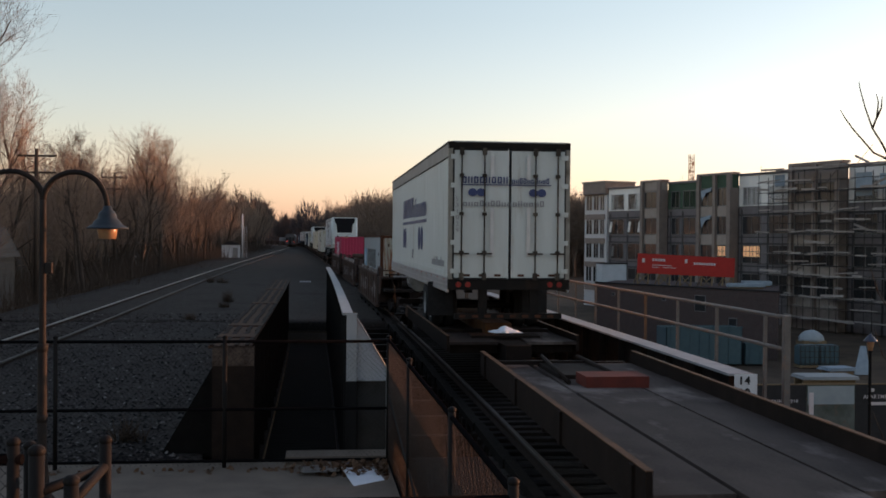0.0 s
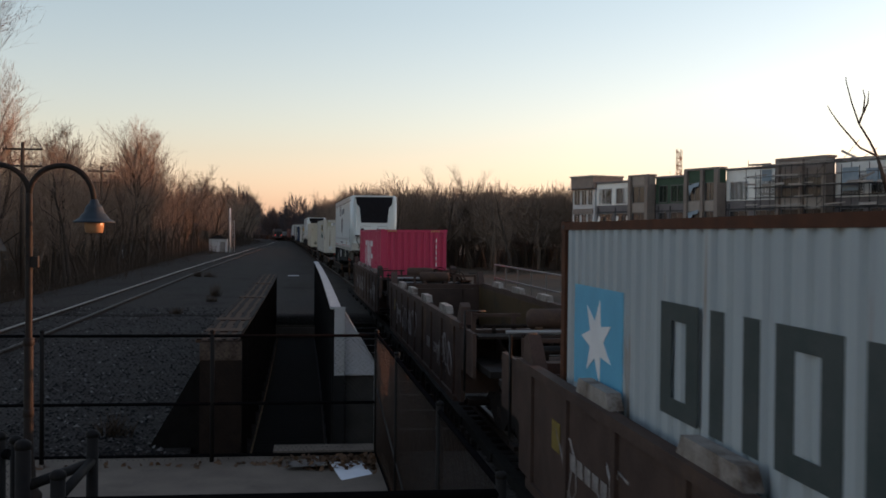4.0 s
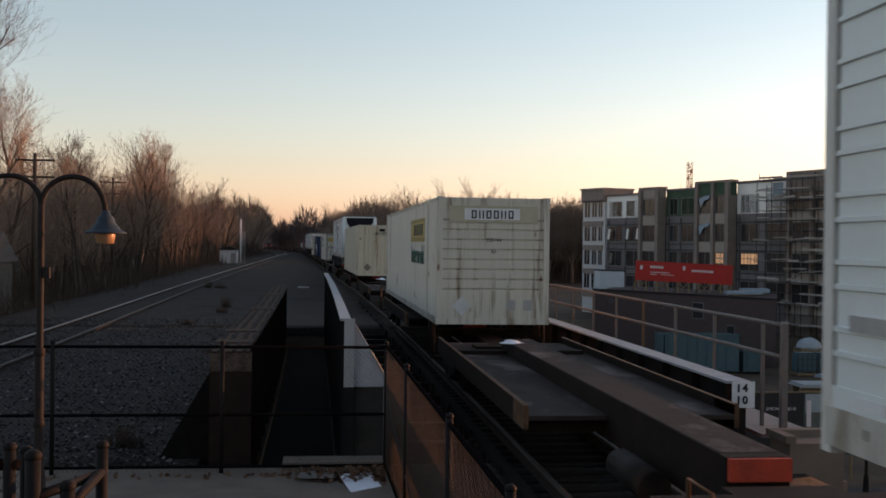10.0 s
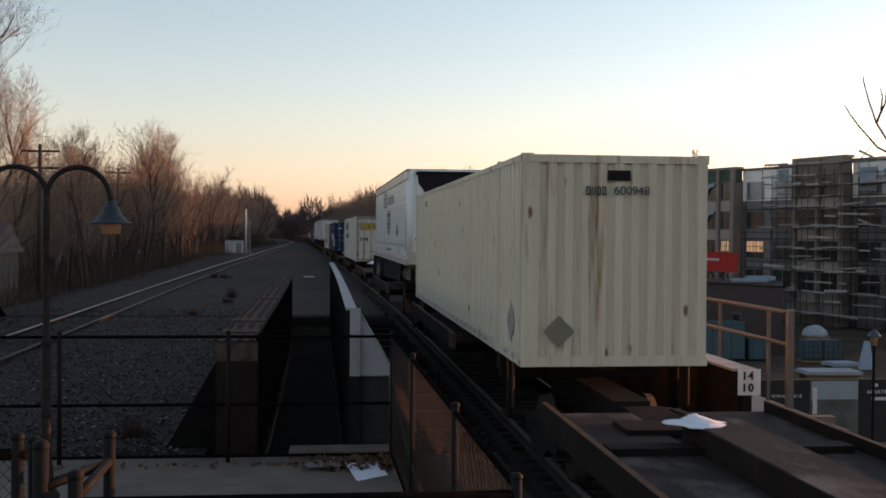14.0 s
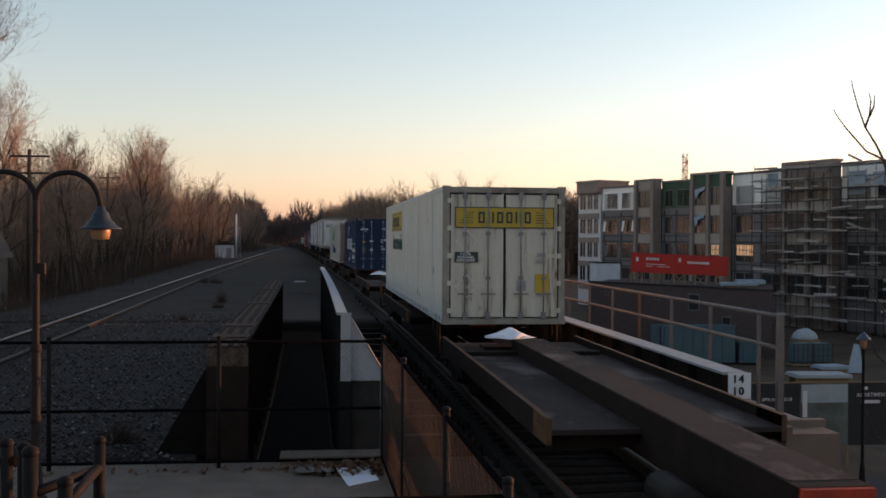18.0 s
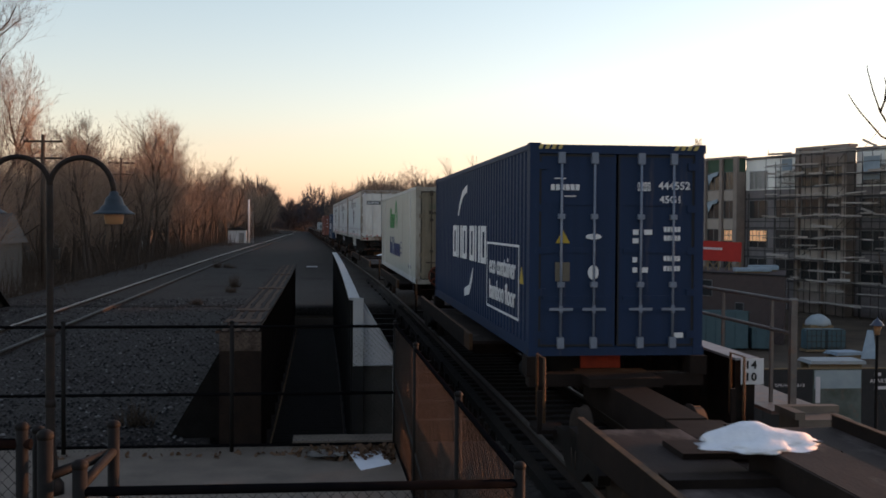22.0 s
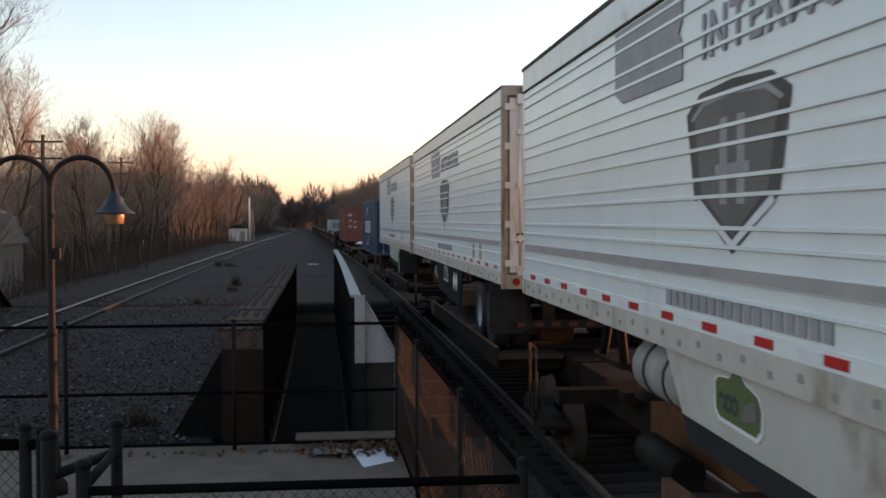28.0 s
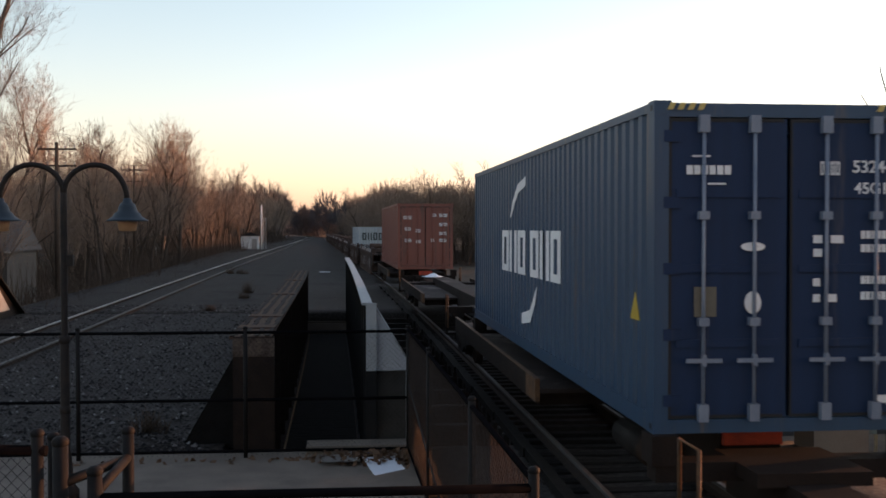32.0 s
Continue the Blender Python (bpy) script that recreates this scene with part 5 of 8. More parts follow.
# ---- the train: paints ----
TRAIN = []          # (thing, metres from the camera at the start, height of its base)
SPEED, SLOWING = 11.571, -0.0106


def aboard(ob, u, base=0.0):
    TRAIN.append((ob, u, base))
    return ob


STREAK = (6, 6, .45)
CREAM = surface("cream_paint", (0.60, 0.545, 0.42), (0.53, 0.48, 0.37), 1.2, 0.5, bump=0.04, stain=(0.30, 0.19, 0.10), stain_scale=.45, stain_amount=.3, stretch=STREAK, spots=(0.16, 0.085, 0.045))
CREAM_END = surface("cream_end_paint", (0.58, 0.53, 0.41), (0.50, 0.45, 0.34), 1.2, 0.55, bump=0.05, stain=(0.24, 0.13, 0.06), stain_scale=.5, stain_amount=.5, stretch=STREAK, spots=(0.16, 0.085, 0.045))
WHITE = surface("white_paint", (0.64, 0.61, 0.54), (0.55, 0.52, 0.45), 1.2, 0.45, bump=0.04, stain=(0.40, 0.35, 0.28), stain_scale=.45, stain_amount=.35, stretch=STREAK, spots=(0.16, 0.085, 0.045))
WHITE_END = surface("white_end_paint", (0.52, 0.50, 0.43), (0.44, 0.42, 0.35), 1.2, 0.5, bump=0.05, stain=(0.17, 0.12, 0.075), stain_scale=.6, stain_amount=.62, stretch=STREAK, spots=(0.16, 0.085, 0.045))
TRAILERWHITE = surface("trailer_white", (0.66, 0.715, 0.705), (0.61, 0.66, 0.655), 1.0, 0.32, bump=0.03, stain=(0.5, 0.51, 0.52), stain_scale=.6, stain_amount=.3, stretch=(1, 2, .6))
CREAM_DULL = surface("dull_cream_paint", (0.47, 0.455, 0.385), (0.40, 0.385, 0.32), 1.2, 0.5, bump=0.04, stain=(0.27, 0.22, 0.15), stain_scale=.45, stain_amount=.4, stretch=STREAK)
DUSTYFRAME = surface("dusty_frame", (0.29, 0.27, 0.23), (0.19, 0.175, 0.145), 3, 0.65, bump=0.1, stain=(.13, .11, .085), stain_scale=1.2, stain_amount=.5)
STAINEDPOST = surface("rust_stained_post", (0.34, 0.31, 0.27), (0.22, 0.18, 0.14), 2, 0.6, bump=0.08, stain=(.11, .06, .035), stain_scale=1.0, stain_amount=.6, stretch=(3, 3, .7))
SOOT = surface("sooty_frame", (0.06, 0.05, 0.04), (0.035, 0.028, 0.023), 3, 0.7, bump=0.1, stain=(0.11, 0.095, 0.075), stain_scale=1.2)
GRIME = surface("grimy_frame", (0.13, 0.115, 0.095), (0.075, 0.06, 0.048), 3, 0.65, bump=0.1, stain=(0.2, 0.18, 0.15), stain_scale=1.2)
DULLWHITE = surface("dull_white", (0.555, 0.585, 0.56), (0.48, 0.505, 0.475), 1.2, 0.5, bump=0.04, stain=(0.34, 0.31, 0.26), stain_scale=.5, stain_amount=.35, stretch=(4, 4, .5))
DIRTYWHITE = surface("dirty_white", (0.60, 0.60, 0.57), (0.48, 0.46, 0.42), 1.5, 0.5, bump=0.05, stain=(0.26, 0.17, 0.1), stain_scale=.7, stain_amount=.35, stretch=(3, 3, .6))
BEIGERAIL = surface("beige_rail", (0.46, 0.45, 0.40), (0.36, 0.35, 0.31), 2, 0.5, bump=0.05, stain=(.24, .21, .17), stain_scale=1.0, stain_amount=.45, stretch=(1, 2, 1))
BEIGEDARK = surface("bolt_beige", (0.30, 0.29, 0.26), (0.24, 0.23, 0.2), 4, 0.6, bump=0.05)
BANDGREY = surface("grey_band", (0.20, 0.20, 0.20), (0.14, 0.14, 0.14), 2, 0.5, bump=0.05)
ALU = surface("aluminium", (0.55, 0.56, 0.57), (0.46, 0.47, 0.48), 3, 0.38, 0.6, bump=0.05, stain=(.3, .28, .25), stain_scale=2, stain_amount=.3)
PINK = surface("magenta_paint", (0.45, 0.024, 0.08), (0.40, 0.02, 0.072), 1.5, 0.5, bump=0.05, stain=(0.30, 0.03, 0.08), stain_scale=.6, stain_amount=.25, stretch=STREAK)
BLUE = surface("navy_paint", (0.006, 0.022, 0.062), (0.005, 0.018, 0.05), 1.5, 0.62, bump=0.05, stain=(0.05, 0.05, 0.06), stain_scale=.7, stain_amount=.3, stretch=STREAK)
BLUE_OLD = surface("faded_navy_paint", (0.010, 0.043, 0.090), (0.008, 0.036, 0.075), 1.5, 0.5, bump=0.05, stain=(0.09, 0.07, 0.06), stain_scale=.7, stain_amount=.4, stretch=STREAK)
GREY = surface("pale_grey_paint", (0.33, 0.37, 0.38), (0.28, 0.32, 0.34), 1.5, 0.55, bump=0.05, stain=(0.21, 0.11, 0.05), stain_scale=.7, stain_amount=.3, stretch=STREAK)
GREY_RUSTY = surface("rusty_grey_paint", (0.34, 0.38, 0.37), (0.30, 0.27, 0.19), 2.0, 0.6, bump=0.12, stain=(0.16, 0.062, 0.025), stain_scale=1.3, stain_amount=.74, stretch=(6, 6, .55), spots=(0.045, 0.018, 0.012), spot_scale=2.2)
RUSTY_FRAME = surface("rusty_frame", (0.09, 0.036, 0.02), (0.055, 0.025, 0.016), 4, 0.75, bump=0.2, stain=(0.3, 0.3, 0.29), stain_scale=1.5, stain_amount=.3)
BROWN = surface("brown_paint", (0.17, 0.048, 0.032), (0.14, 0.04, 0.028), 1.5, 0.5, bump=0.05, stain=(0.09, 0.04, 0.03), stain_scale=.6, stretch=STREAK)
ROOFGREY = surface("roof_sheet", (0.35, 0.35, 0.34), (0.28, 0.28, 0.27), 2, 0.6, bump=0.08)
BARBLUE = surface("letter_blue", (0.028, 0.045, 0.14), (0.026, 0.04, 0.12), 4, 0.5, bump=0.02)
FADEDBLUE = surface("faded_letter_blue", (0.075, 0.085, 0.17), (0.12, 0.125, 0.19), 3, 0.5, bump=0.02)
BARGREY = surface("letter_grey", (0.24, 0.24, 0.245), (0.30, 0.30, 0.305), 3, 0.6, bump=0.02)
SHIELD = surface("shield_dark", (0.055, 0.05, 0.045), (0.085, 0.078, 0.07), 1.5, 0.65, bump=0.02)
BARWHITE = surface("letter_white", (0.66, 0.67, 0.68), (0.58, 0.59, 0.6), 3, 0.5, bump=0.02)
BARBLACK = surface("letter_black", (0.03, 0.045, 0.045), (0.05, 0.06, 0.06), 4, 0.55, bump=0.02)
YELLOW = surface("board_yellow", (0.44, 0.30, 0.022), (0.38, 0.26, 0.022), 3, 0.5, bump=0.02)
OLDYELLOW = surface("faded_board", (0.46, 0.36, 0.13), (0.4, 0.3, 0.1), 3, 0.55, bump=0.03)
GREEN = surface("letter_green", (0.012, 0.085, 0.058), (0.012, 0.075, 0.05), 3, 0.5, bump=0.02)
LEAFGREEN = surface("logo_green", (0.04, 0.28, 0.08), (0.035, 0.25, 0.07), 3, 0.5, bump=0.02)
ECOGREEN = surface("badge_green", (0.085, 0.125, 0.04), (0.065, 0.095, 0.035), 3, 0.5, bump=0.02)
SKYBLUE = surface("logo_sky_blue", (0.08, 0.35, 0.52), (0.07, 0.3, 0.46), 3, 0.5, bump=0.02)
TAPERED = surface("reflective_red", (0.45, 0.02, 0.02), (0.4, 0.02, 0.02), 6, 0.35, bump=0.02)
LIGHTRED = surface("tail_light_red", (0.22, 0.015, 0.012), (0.18, 0.012, 0.01), 6, 0.25, bump=0.0)
SKIRT = surface("skirt_panel", (0.010, 0.011, 0.012), (0.015, 0.016, 0.017), 2, 0.7, bump=0.05, spec=.04)
SKIRTEDGE = surface("skirt_rubber", (0.020, 0.023, 0.024), (0.028, 0.030, 0.032), 2, 0.75, bump=0.05, spec=.04)
SKIRT_PALE = surface("pale_skirt_panel", (0.42, 0.42, 0.38), (0.35, 0.34, 0.3), 2, 0.55, bump=0.05, stain=(.2, .17, .13), stain_scale=.8)
GRILLE = surface("reefer_grille", (0.008, 0.008, 0.011), (0.012, 0.012, 0.016), 5, 0.65, bump=0.05, spec=.15)
YELLOWEDGE = surface("worn_rusty_edge", (0.13, 0.070, 0.036), (0.055, 0.034, 0.024), 5, 0.7, bump=0.2)
ORANGESILL = surface("orange_brown_sill", (0.11, 0.05, 0.02), (0.07, 0.034, 0.018), 3, 0.7, bump=0.2, stain=(.06, .04, .03), stain_scale=1.4)
WELLPAINT = surface("well_side_paint", (0.075, 0.049, 0.040), (0.045, 0.030, 0.025), 2, 0.75, bump=0.2, stain=(0.10, 0.062, 0.04), stain_scale=.8, stain_amount=.45)
WELLYELLOW = surface("well_inner_paint", (0.07, 0.042, 0.018), (0.045, 0.03, 0.015), 2, 0.7, bump=0.2, stain=(0.035, 0.024, 0.017), stain_scale=.9, stain_amount=.5)

# worn steel, paled to carry the light on the guides' tops
GUIDEPALE = surface("worn_toplit_steel", (0.26, 0.24, 0.22), (0.10, 0.075, 0.06), 4, 0.6, bump=0.15, stain=(.06, .04, .03), stain_scale=2)
CHALK = surface("chalky_white", (0.28, 0.26, 0.25), (0.14, 0.12, 0.11), 5, 0.8, bump=0.02)
DULLYELLOW = surface("dull_yellow", (0.20, 0.15, 0.04), (0.14, 0.1, 0.03), 5, 0.7, bump=0.02)

# ---- the train: shapes ----


def wave(a, b, period, depth):
    """Points (run, recess) of a trapezoid corrugation from a to b."""
    n = max(1, round((b - a) / period))
    p = (b - a) / n
    out = []
    for i in range(n):
        s = a + i * p
        out += [(s, 0), (s + p * .46, 0), (s + p * .55, depth), (s + p * .91, depth)]
    out.append((b, 0))
    return out


def corrugated(name, paint, parent, pts, lo, hi, put, label=""):
    """A corrugated sheet: pts along its run, lo to hi across; put(run, across, recess) gives a place."""
    bm = bmesh.new()
    a = [bm.verts.new(put(r, lo, d)) for r, d in pts]
    b = [bm.verts.new(put(r, hi, d)) for r, d in pts]
    for i in range(len(pts) - 1):
        bm.faces.new((a[i], a[i + 1], b[i + 1], b[i]))
    ob = part(name, bm, paint, parent, label)
    return ob


def plate(parent, name, paint, y0, y1, z0, z1, x, thick=.006, label=""):
    return boxes(name, paint, parent, (x - thick, x, min(y0, y1), max(y0, y1), z0, z1), label=label)


def face_plate(parent, name, paint, x0, x1, z0, z1, y, thick=.008, label=""):
    return boxes(name, paint, parent, (x0, x1, y - thick, y, z0, z1), label=label)


def side_outline(parent, name, paint, pts, x, thick=.006, label=""):
    bm = bmesh.new()
    prism(bm, pts, "x", x - thick, x)
    return part(name, bm, paint, parent, label)


def word_bars(parent, paint, y_far, y_near, z0, z1, n, x, slant=0.0, low=(), gap=.28, name="word_mark", label=""):
    """Plain shapes that stand for a word on the side, from its far to its near end: open frames and paired bars."""
    bm = bmesh.new()
    w = (y_far - y_near) / n
    for i in range(n):
        a = y_far - i * w
        b = a - w * (1 - gap)
        top = z0 + (z1 - z0) * (.68 if i in low else 1.0)
        if z1 - z0 > .2:
            h, s = top - z0, (a - b) * .3

            def piece(p, q, u, v):
                prism(bm, ((p - slant * u, z0 + h * u), (q - slant * u, z0 + h * u), (q - slant * v, z0 + h * v), (p - slant * v, z0 + h * v)), "x", x - .006, x)
            piece(a, a - s, 0, 1)
            piece(b + s, b, 0, 1)
            if i % 3 != 1:
                piece(a - s, b + s, .84, 1)
                piece(a - s, b + s, 0, .16)
        else:
            prism(bm, ((a, z0), (b, z0), (b - slant, top), (a - slant, top)), "x", x - .006, x)
        if z1 - z0 > .1:
            part(name, bm, paint, parent, label)
            bm = bmesh.new()
    return part(name, bm, paint, parent, label) if len(bm.verts) else bm.free()


def face_bars(parent, paint, x0, x1, z0, z1, n, y, low=(), gap=.28, name="word_mark"):
    w = (x1 - x0) / n
    for i in range(n):
        top = z0 + (z1 - z0) * (.7 if i in low else 1.0)
        a, b = x0 + i * w, x0 + (i + 1 - gap) * w
        bm = bmesh.new()
        if z1 - z0 > .11:
            s, h = (b - a) * .3, top - z0
            box(bm, a, a + s, y - .006, y, z0, top)
            box(bm, b - s, b, y - .006, y, z0, top)
            if i % 3 != 1:
                box(bm, a + s, b - s, y - .006, y, top - h * .18, top)
                box(bm, a + s, b - s, y - .006, y, z0, z0 + h * .18)
        else:
            box(bm, a, b, y - .006, y, z0, top)
        part(name, bm, paint, parent)


def side_words(parent, text, size, paint, y, z, x, bold=.0, spread=1.0):
    return words(text, size, paint, parent, pose(x - .004, y, z, 90, 0, -90), bold=bold, spread=spread)


def face_words(parent, text, size, paint, x, z, y, bold=.0, spread=1.0):
    return words(text, size, paint, parent, pose(x, y - .004, z, 90, 0, 0), bold=bold, spread=spread)


def diamond(parent, name, paint, c0, c1, r, place, side=True):
    """A placard set on its corner; a placard holder is an open frame."""
    bm = bmesh.new()
    axis = "x" if side else "y"
    if name == "placard_holder":
        q = r * .86
        o, k = ((-r, 0), (0, -r), (r, 0), (0, r)), ((-q, 0), (0, -q), (q, 0), (0, q))
        for i in range(4):
            j = (i + 1) % 4
            prism(bm, [(c0 + p[0], c1 + p[1]) for p in (o[i], o[j], k[j], k[i])], axis, place - .008, place)
    else:
        prism(bm, ((c0 - r, c1), (c0, c1 - r), (c0 + r, c1), (c0, c1 + r)), axis, place - .008, place)
    return part(name, bm, paint, parent)


def locking_bar(parent, x, y, z0, z1, paint, handle=True, guides=(.32, .68), r=.017):
    bm = bmesh.new()
    tube(bm, (x, y - .055, z0), (x, y - .055, z1), r, 8)
    bar = part("locking_bar", bm, paint, parent)
    zs = [z0 + .03, z1 - .03] + [z0 + (z1 - z0) * g for g in guides]
    for i, z in enumerate(zs):
        h = .075 if i < 2 else .035
        boxes("bracket", paint, bar, (x - .045, x + .045, y - .08, y - .012, z - h, z + h))
    if handle:
        z = z0 + (z1 - z0) * .19
        boxes("handle", paint, bar, (x - .16, x + .16, y - .09, y - .07, z - .018, z + .018), (x - .02, x + .02, y - .09, y - .05, z - .05, z + .05))
    return bar


def doors(parent, w, z0, z1, y, paint, barpaint, ribs=(.25, .5, .75), bars=(.30, .72), hinge=True, gasket=None, clad=.0, guides=(.32, .68)):
    """Two door leaves on the near face, each with its bars and hinges."""
    for s in (-1, 1):
        x0, x1 = sorted((s * .02, s * w))
        d = boxes("door", paint, parent, (x0, x1, y - .03, y + .02, z0, z1))
        for i, rz in enumerate(ribs):
            zz = z0 + (z1 - z0) * rz
            boxes("door_rib", paint, d, (x0 + .07, x1 - .07, y - .046, y - .03, zz - .035, zz + .035))
        for b in bars:
            locking_bar(d, s * w * b, y - .02, z0 + .02, z1 - .02, barpaint, guides=guides)
        e0, e1 = sorted((s * (w - .03), s * w))
        boxes("door_seal", gasket or BLACKPAINT, d, (e0, e1, y - .035, y - .02, z0, z1), (x0 + .012, x1 - .03, y - .035, y - .02, z1 - .03, z1), (x0 + .012, x1 - .03, y - .035, y - .02, z0, z0 + .025))
        boxes("gasket", gasket or BLACKPAINT, d, (x0 - .008, x0 + .012, y - .036, y - .02, z0, z1))
        if hinge:
            n = 5
            for i in range(n):
                zz = z0 + (z1 - z0) * (.06 + .88 * i / (n - 1))
                a, b = sorted((s * (w - .10), s * (w + .045)))
                boxes("hinge", paint, d, (a, b, y - .055, y - .03, zz - .05, zz + .05))


def container(u, length, width, height, base, paint, label, near="doors", end=None, framepaint=None, period=.278, depth=.036, barpaint=None, posts=True, smooth=False, roof=None, endframe=None):
    c = thing("shipping_container", label, "container", "containers on the train")
    hw, hl = width / 2, length / 2
    end, framepaint = end or paint, framepaint or paint
    bp = barpaint or framepaint
    for s in (-1, 1):
        if smooth:
            corrugated("side_panel", paint, c, [(-hl + .1 + (length - .2) * i / 26 + o, r) for i in range(27) for o, r in (((0, 0),) if i in (0, 26) else ((-.012, 0), (-.005, .008), (.005, .008), (.012, 0)))], .16, height - .1, lambda r, z, d, s=s: (s * (hw - .012 - d), r, z))
        else:
            corrugated("side_panel", paint, c, wave(-hl + .13, hl - .13, period, depth), .15, height - .08, lambda r, z, d, s=s: (s * (hw - .008 - d), r, z))
        boxes("bottom_rail", framepaint, c, (*sorted((s * hw, s * (hw - .06))), -hl + .14, hl - .14, 0.0, .16))
        boxes("top_rail", framepaint, c, (*sorted((s * hw, s * (hw - .06))), -hl + .14, hl - .14, height - .09, height - .012))
        for e in (-1, 1):
            x0, x1 = sorted((s * hw, s * (hw - .13)))
            y0, y1 = sorted((e * hl, e * (hl - .15)))
            p = boxes("corner_post", (endframe or framepaint) if e < 0 else framepaint, c, (x0, x1, y0, y1, .118, height - .118))
            for z0, z1 in ((0, .118), (height - .118, height)):
                k = boxes("corner_casting", (endframe or framepaint) if e < 0 else framepaint, c, (x0 - .004, x1 + .02, y0 - .004, y1 + .02, z0, z1))
                boxes("casting_hole", BLACKPAINT, k, (*sorted((s * (hw + .006), s * (hw - .02))), (y0 + y1) / 2 - .032, (y0 + y1) / 2 + .032, z0 + .035, z0 + .083))
    if width > 2.5 and not smooth:
        for k in range(24):
            y0 = -hl + .5 + k * (length - 1.2) / 24
            if abs(abs(y0) - 6.02) > .45:
                boxes("rail_slot", BARGREY, c, (-hw - .003, -hw + .01, y0, y0 + .24, .06, .115))
    if posts and length > 14:
        for s in (-1, 1):
            for e in (-1, 1):
                yy = e * 6.02
                boxes("lifting_post", framepaint, c, (*sorted((s * (hw + .004), s * (hw - .07))), yy - .085, yy + .085, 0.01, height + .012))
    corrugated("roof", roof or ROOFGREY, c, wave(-hl + .15, hl - .15, .42, .018), -hw + .06, hw - .06, lambda r, x, d: (x, r, height - .02 - d))
    boxes("floor", framepaint, c, (-hw + .06, hw - .06, -hl + .05, hl - .05, .06, .14))
    corrugated("front_panel", paint, c, wave(-hw + .13, hw - .13, .25, .04), .12, height - .1, lambda r, z, d: (r, hl - .03 - d, z))
    if near == "doors":
        boxes("door_header", endframe or framepaint, c, (-hw + .13, hw - .13, -hl + .005, -hl + .1, height - .14, height - .02))
        boxes("door_sill", endframe or framepaint, c, (-hw + .13, hw - .13, -hl + .005, -hl + .1, .0, .12))
        doors(c, hw - .13, .13, height - .15, -hl + .05, end, bp)
    else:
        boxes("end_header", framepaint, c, (-hw + .13, hw - .13, -hl + .005, -hl + .1, height - .12, height - .015))
        boxes("end_sill", framepaint, c, (-hw + .13, hw - .13, -hl + .005, -hl + .1, .0, .14))
        if near == "ribs":
            corrugated("end_panel", end, c, wave(-hw + .13, hw - .13, .235, .04), .13, height - .11, lambda r, z, d: (r, -hl + .015 + d, z))
        else:       # lying ribs
            corrugated("end_panel", end, c, [(z, d) for i in range(8) for z, d in ((.6 + .225 * i, 0), (.78 + .225 * i, 0), (.795 + .225 * i, .035), (.815 + .225 * i, .035))], -hw + .13, hw - .13, lambda z, x, d: (x, -hl + .02 + d, z))
            boxes("end_panel", end, c, (-hw + .13, hw - .13, -hl + .018, -hl + .06, .13, .6), (-hw + .13, hw - .13, -hl + .018, -hl + .06, 2.4, height - .11))
    return aboard(c, u + hl, base)


def wheel_pair(parent, y, r=.50, z=None, track=1.02):
    z = r if z is None else z
    for s in (-1, 1):
        for k, off in enumerate((0, -.32)):
            x = s * (track + off + .14)
            bm = bmesh.new()
            prof = ((r * .56, -.13), (r * .9, -.14), (r * .985, -.11), (r, -.06), (r, .06), (r * .985, .11), (r * .9, .14), (r * .56, .13))
            rings = [[bm.verts.new((x + w, y + q * math.cos(2 * math.pi * i / 26), z + q * math.sin(2 * math.pi * i / 26))) for i in range(26)] for q, w in prof]
            for a, b in zip(rings, rings[1:]):
                for i in range(26):
                    bm.faces.new((a[i], a[(i + 1) % 26], b[(i + 1) % 26], b[i])).smooth = True
            t = part("tyre", bm, TYRE, parent)
            bm = bmesh.new()
            prof = ((r * .57, .125), (r * .535, .12), (r * .50, .02), (r * .34, -.02), (r * .31, .0), (r * .22, .005), (r * .20, .06), (.0, .065))
            rings = [[bm.verts.new((x + s * w, y + q * math.cos(2 * math.pi * i / 22), z + q * math.sin(2 * math.pi * i / 22))) for i in range(22)] for q, w in prof]
            for a, b in zip(rings, rings[1:]):
                for i in range(22):
                    bm.faces.new((a[i], a[(i + 1) % 22], b[(i + 1) % 22], b[i])).smooth = True
            part("rim", bm, WHEELRIM, t, "pale steel wheel disc")
    bm = bmesh.new()
    tube(bm, (-track, y, z), (track, y, z), .065, 8)
    part("axle", bm, DARKSTEEL, parent)


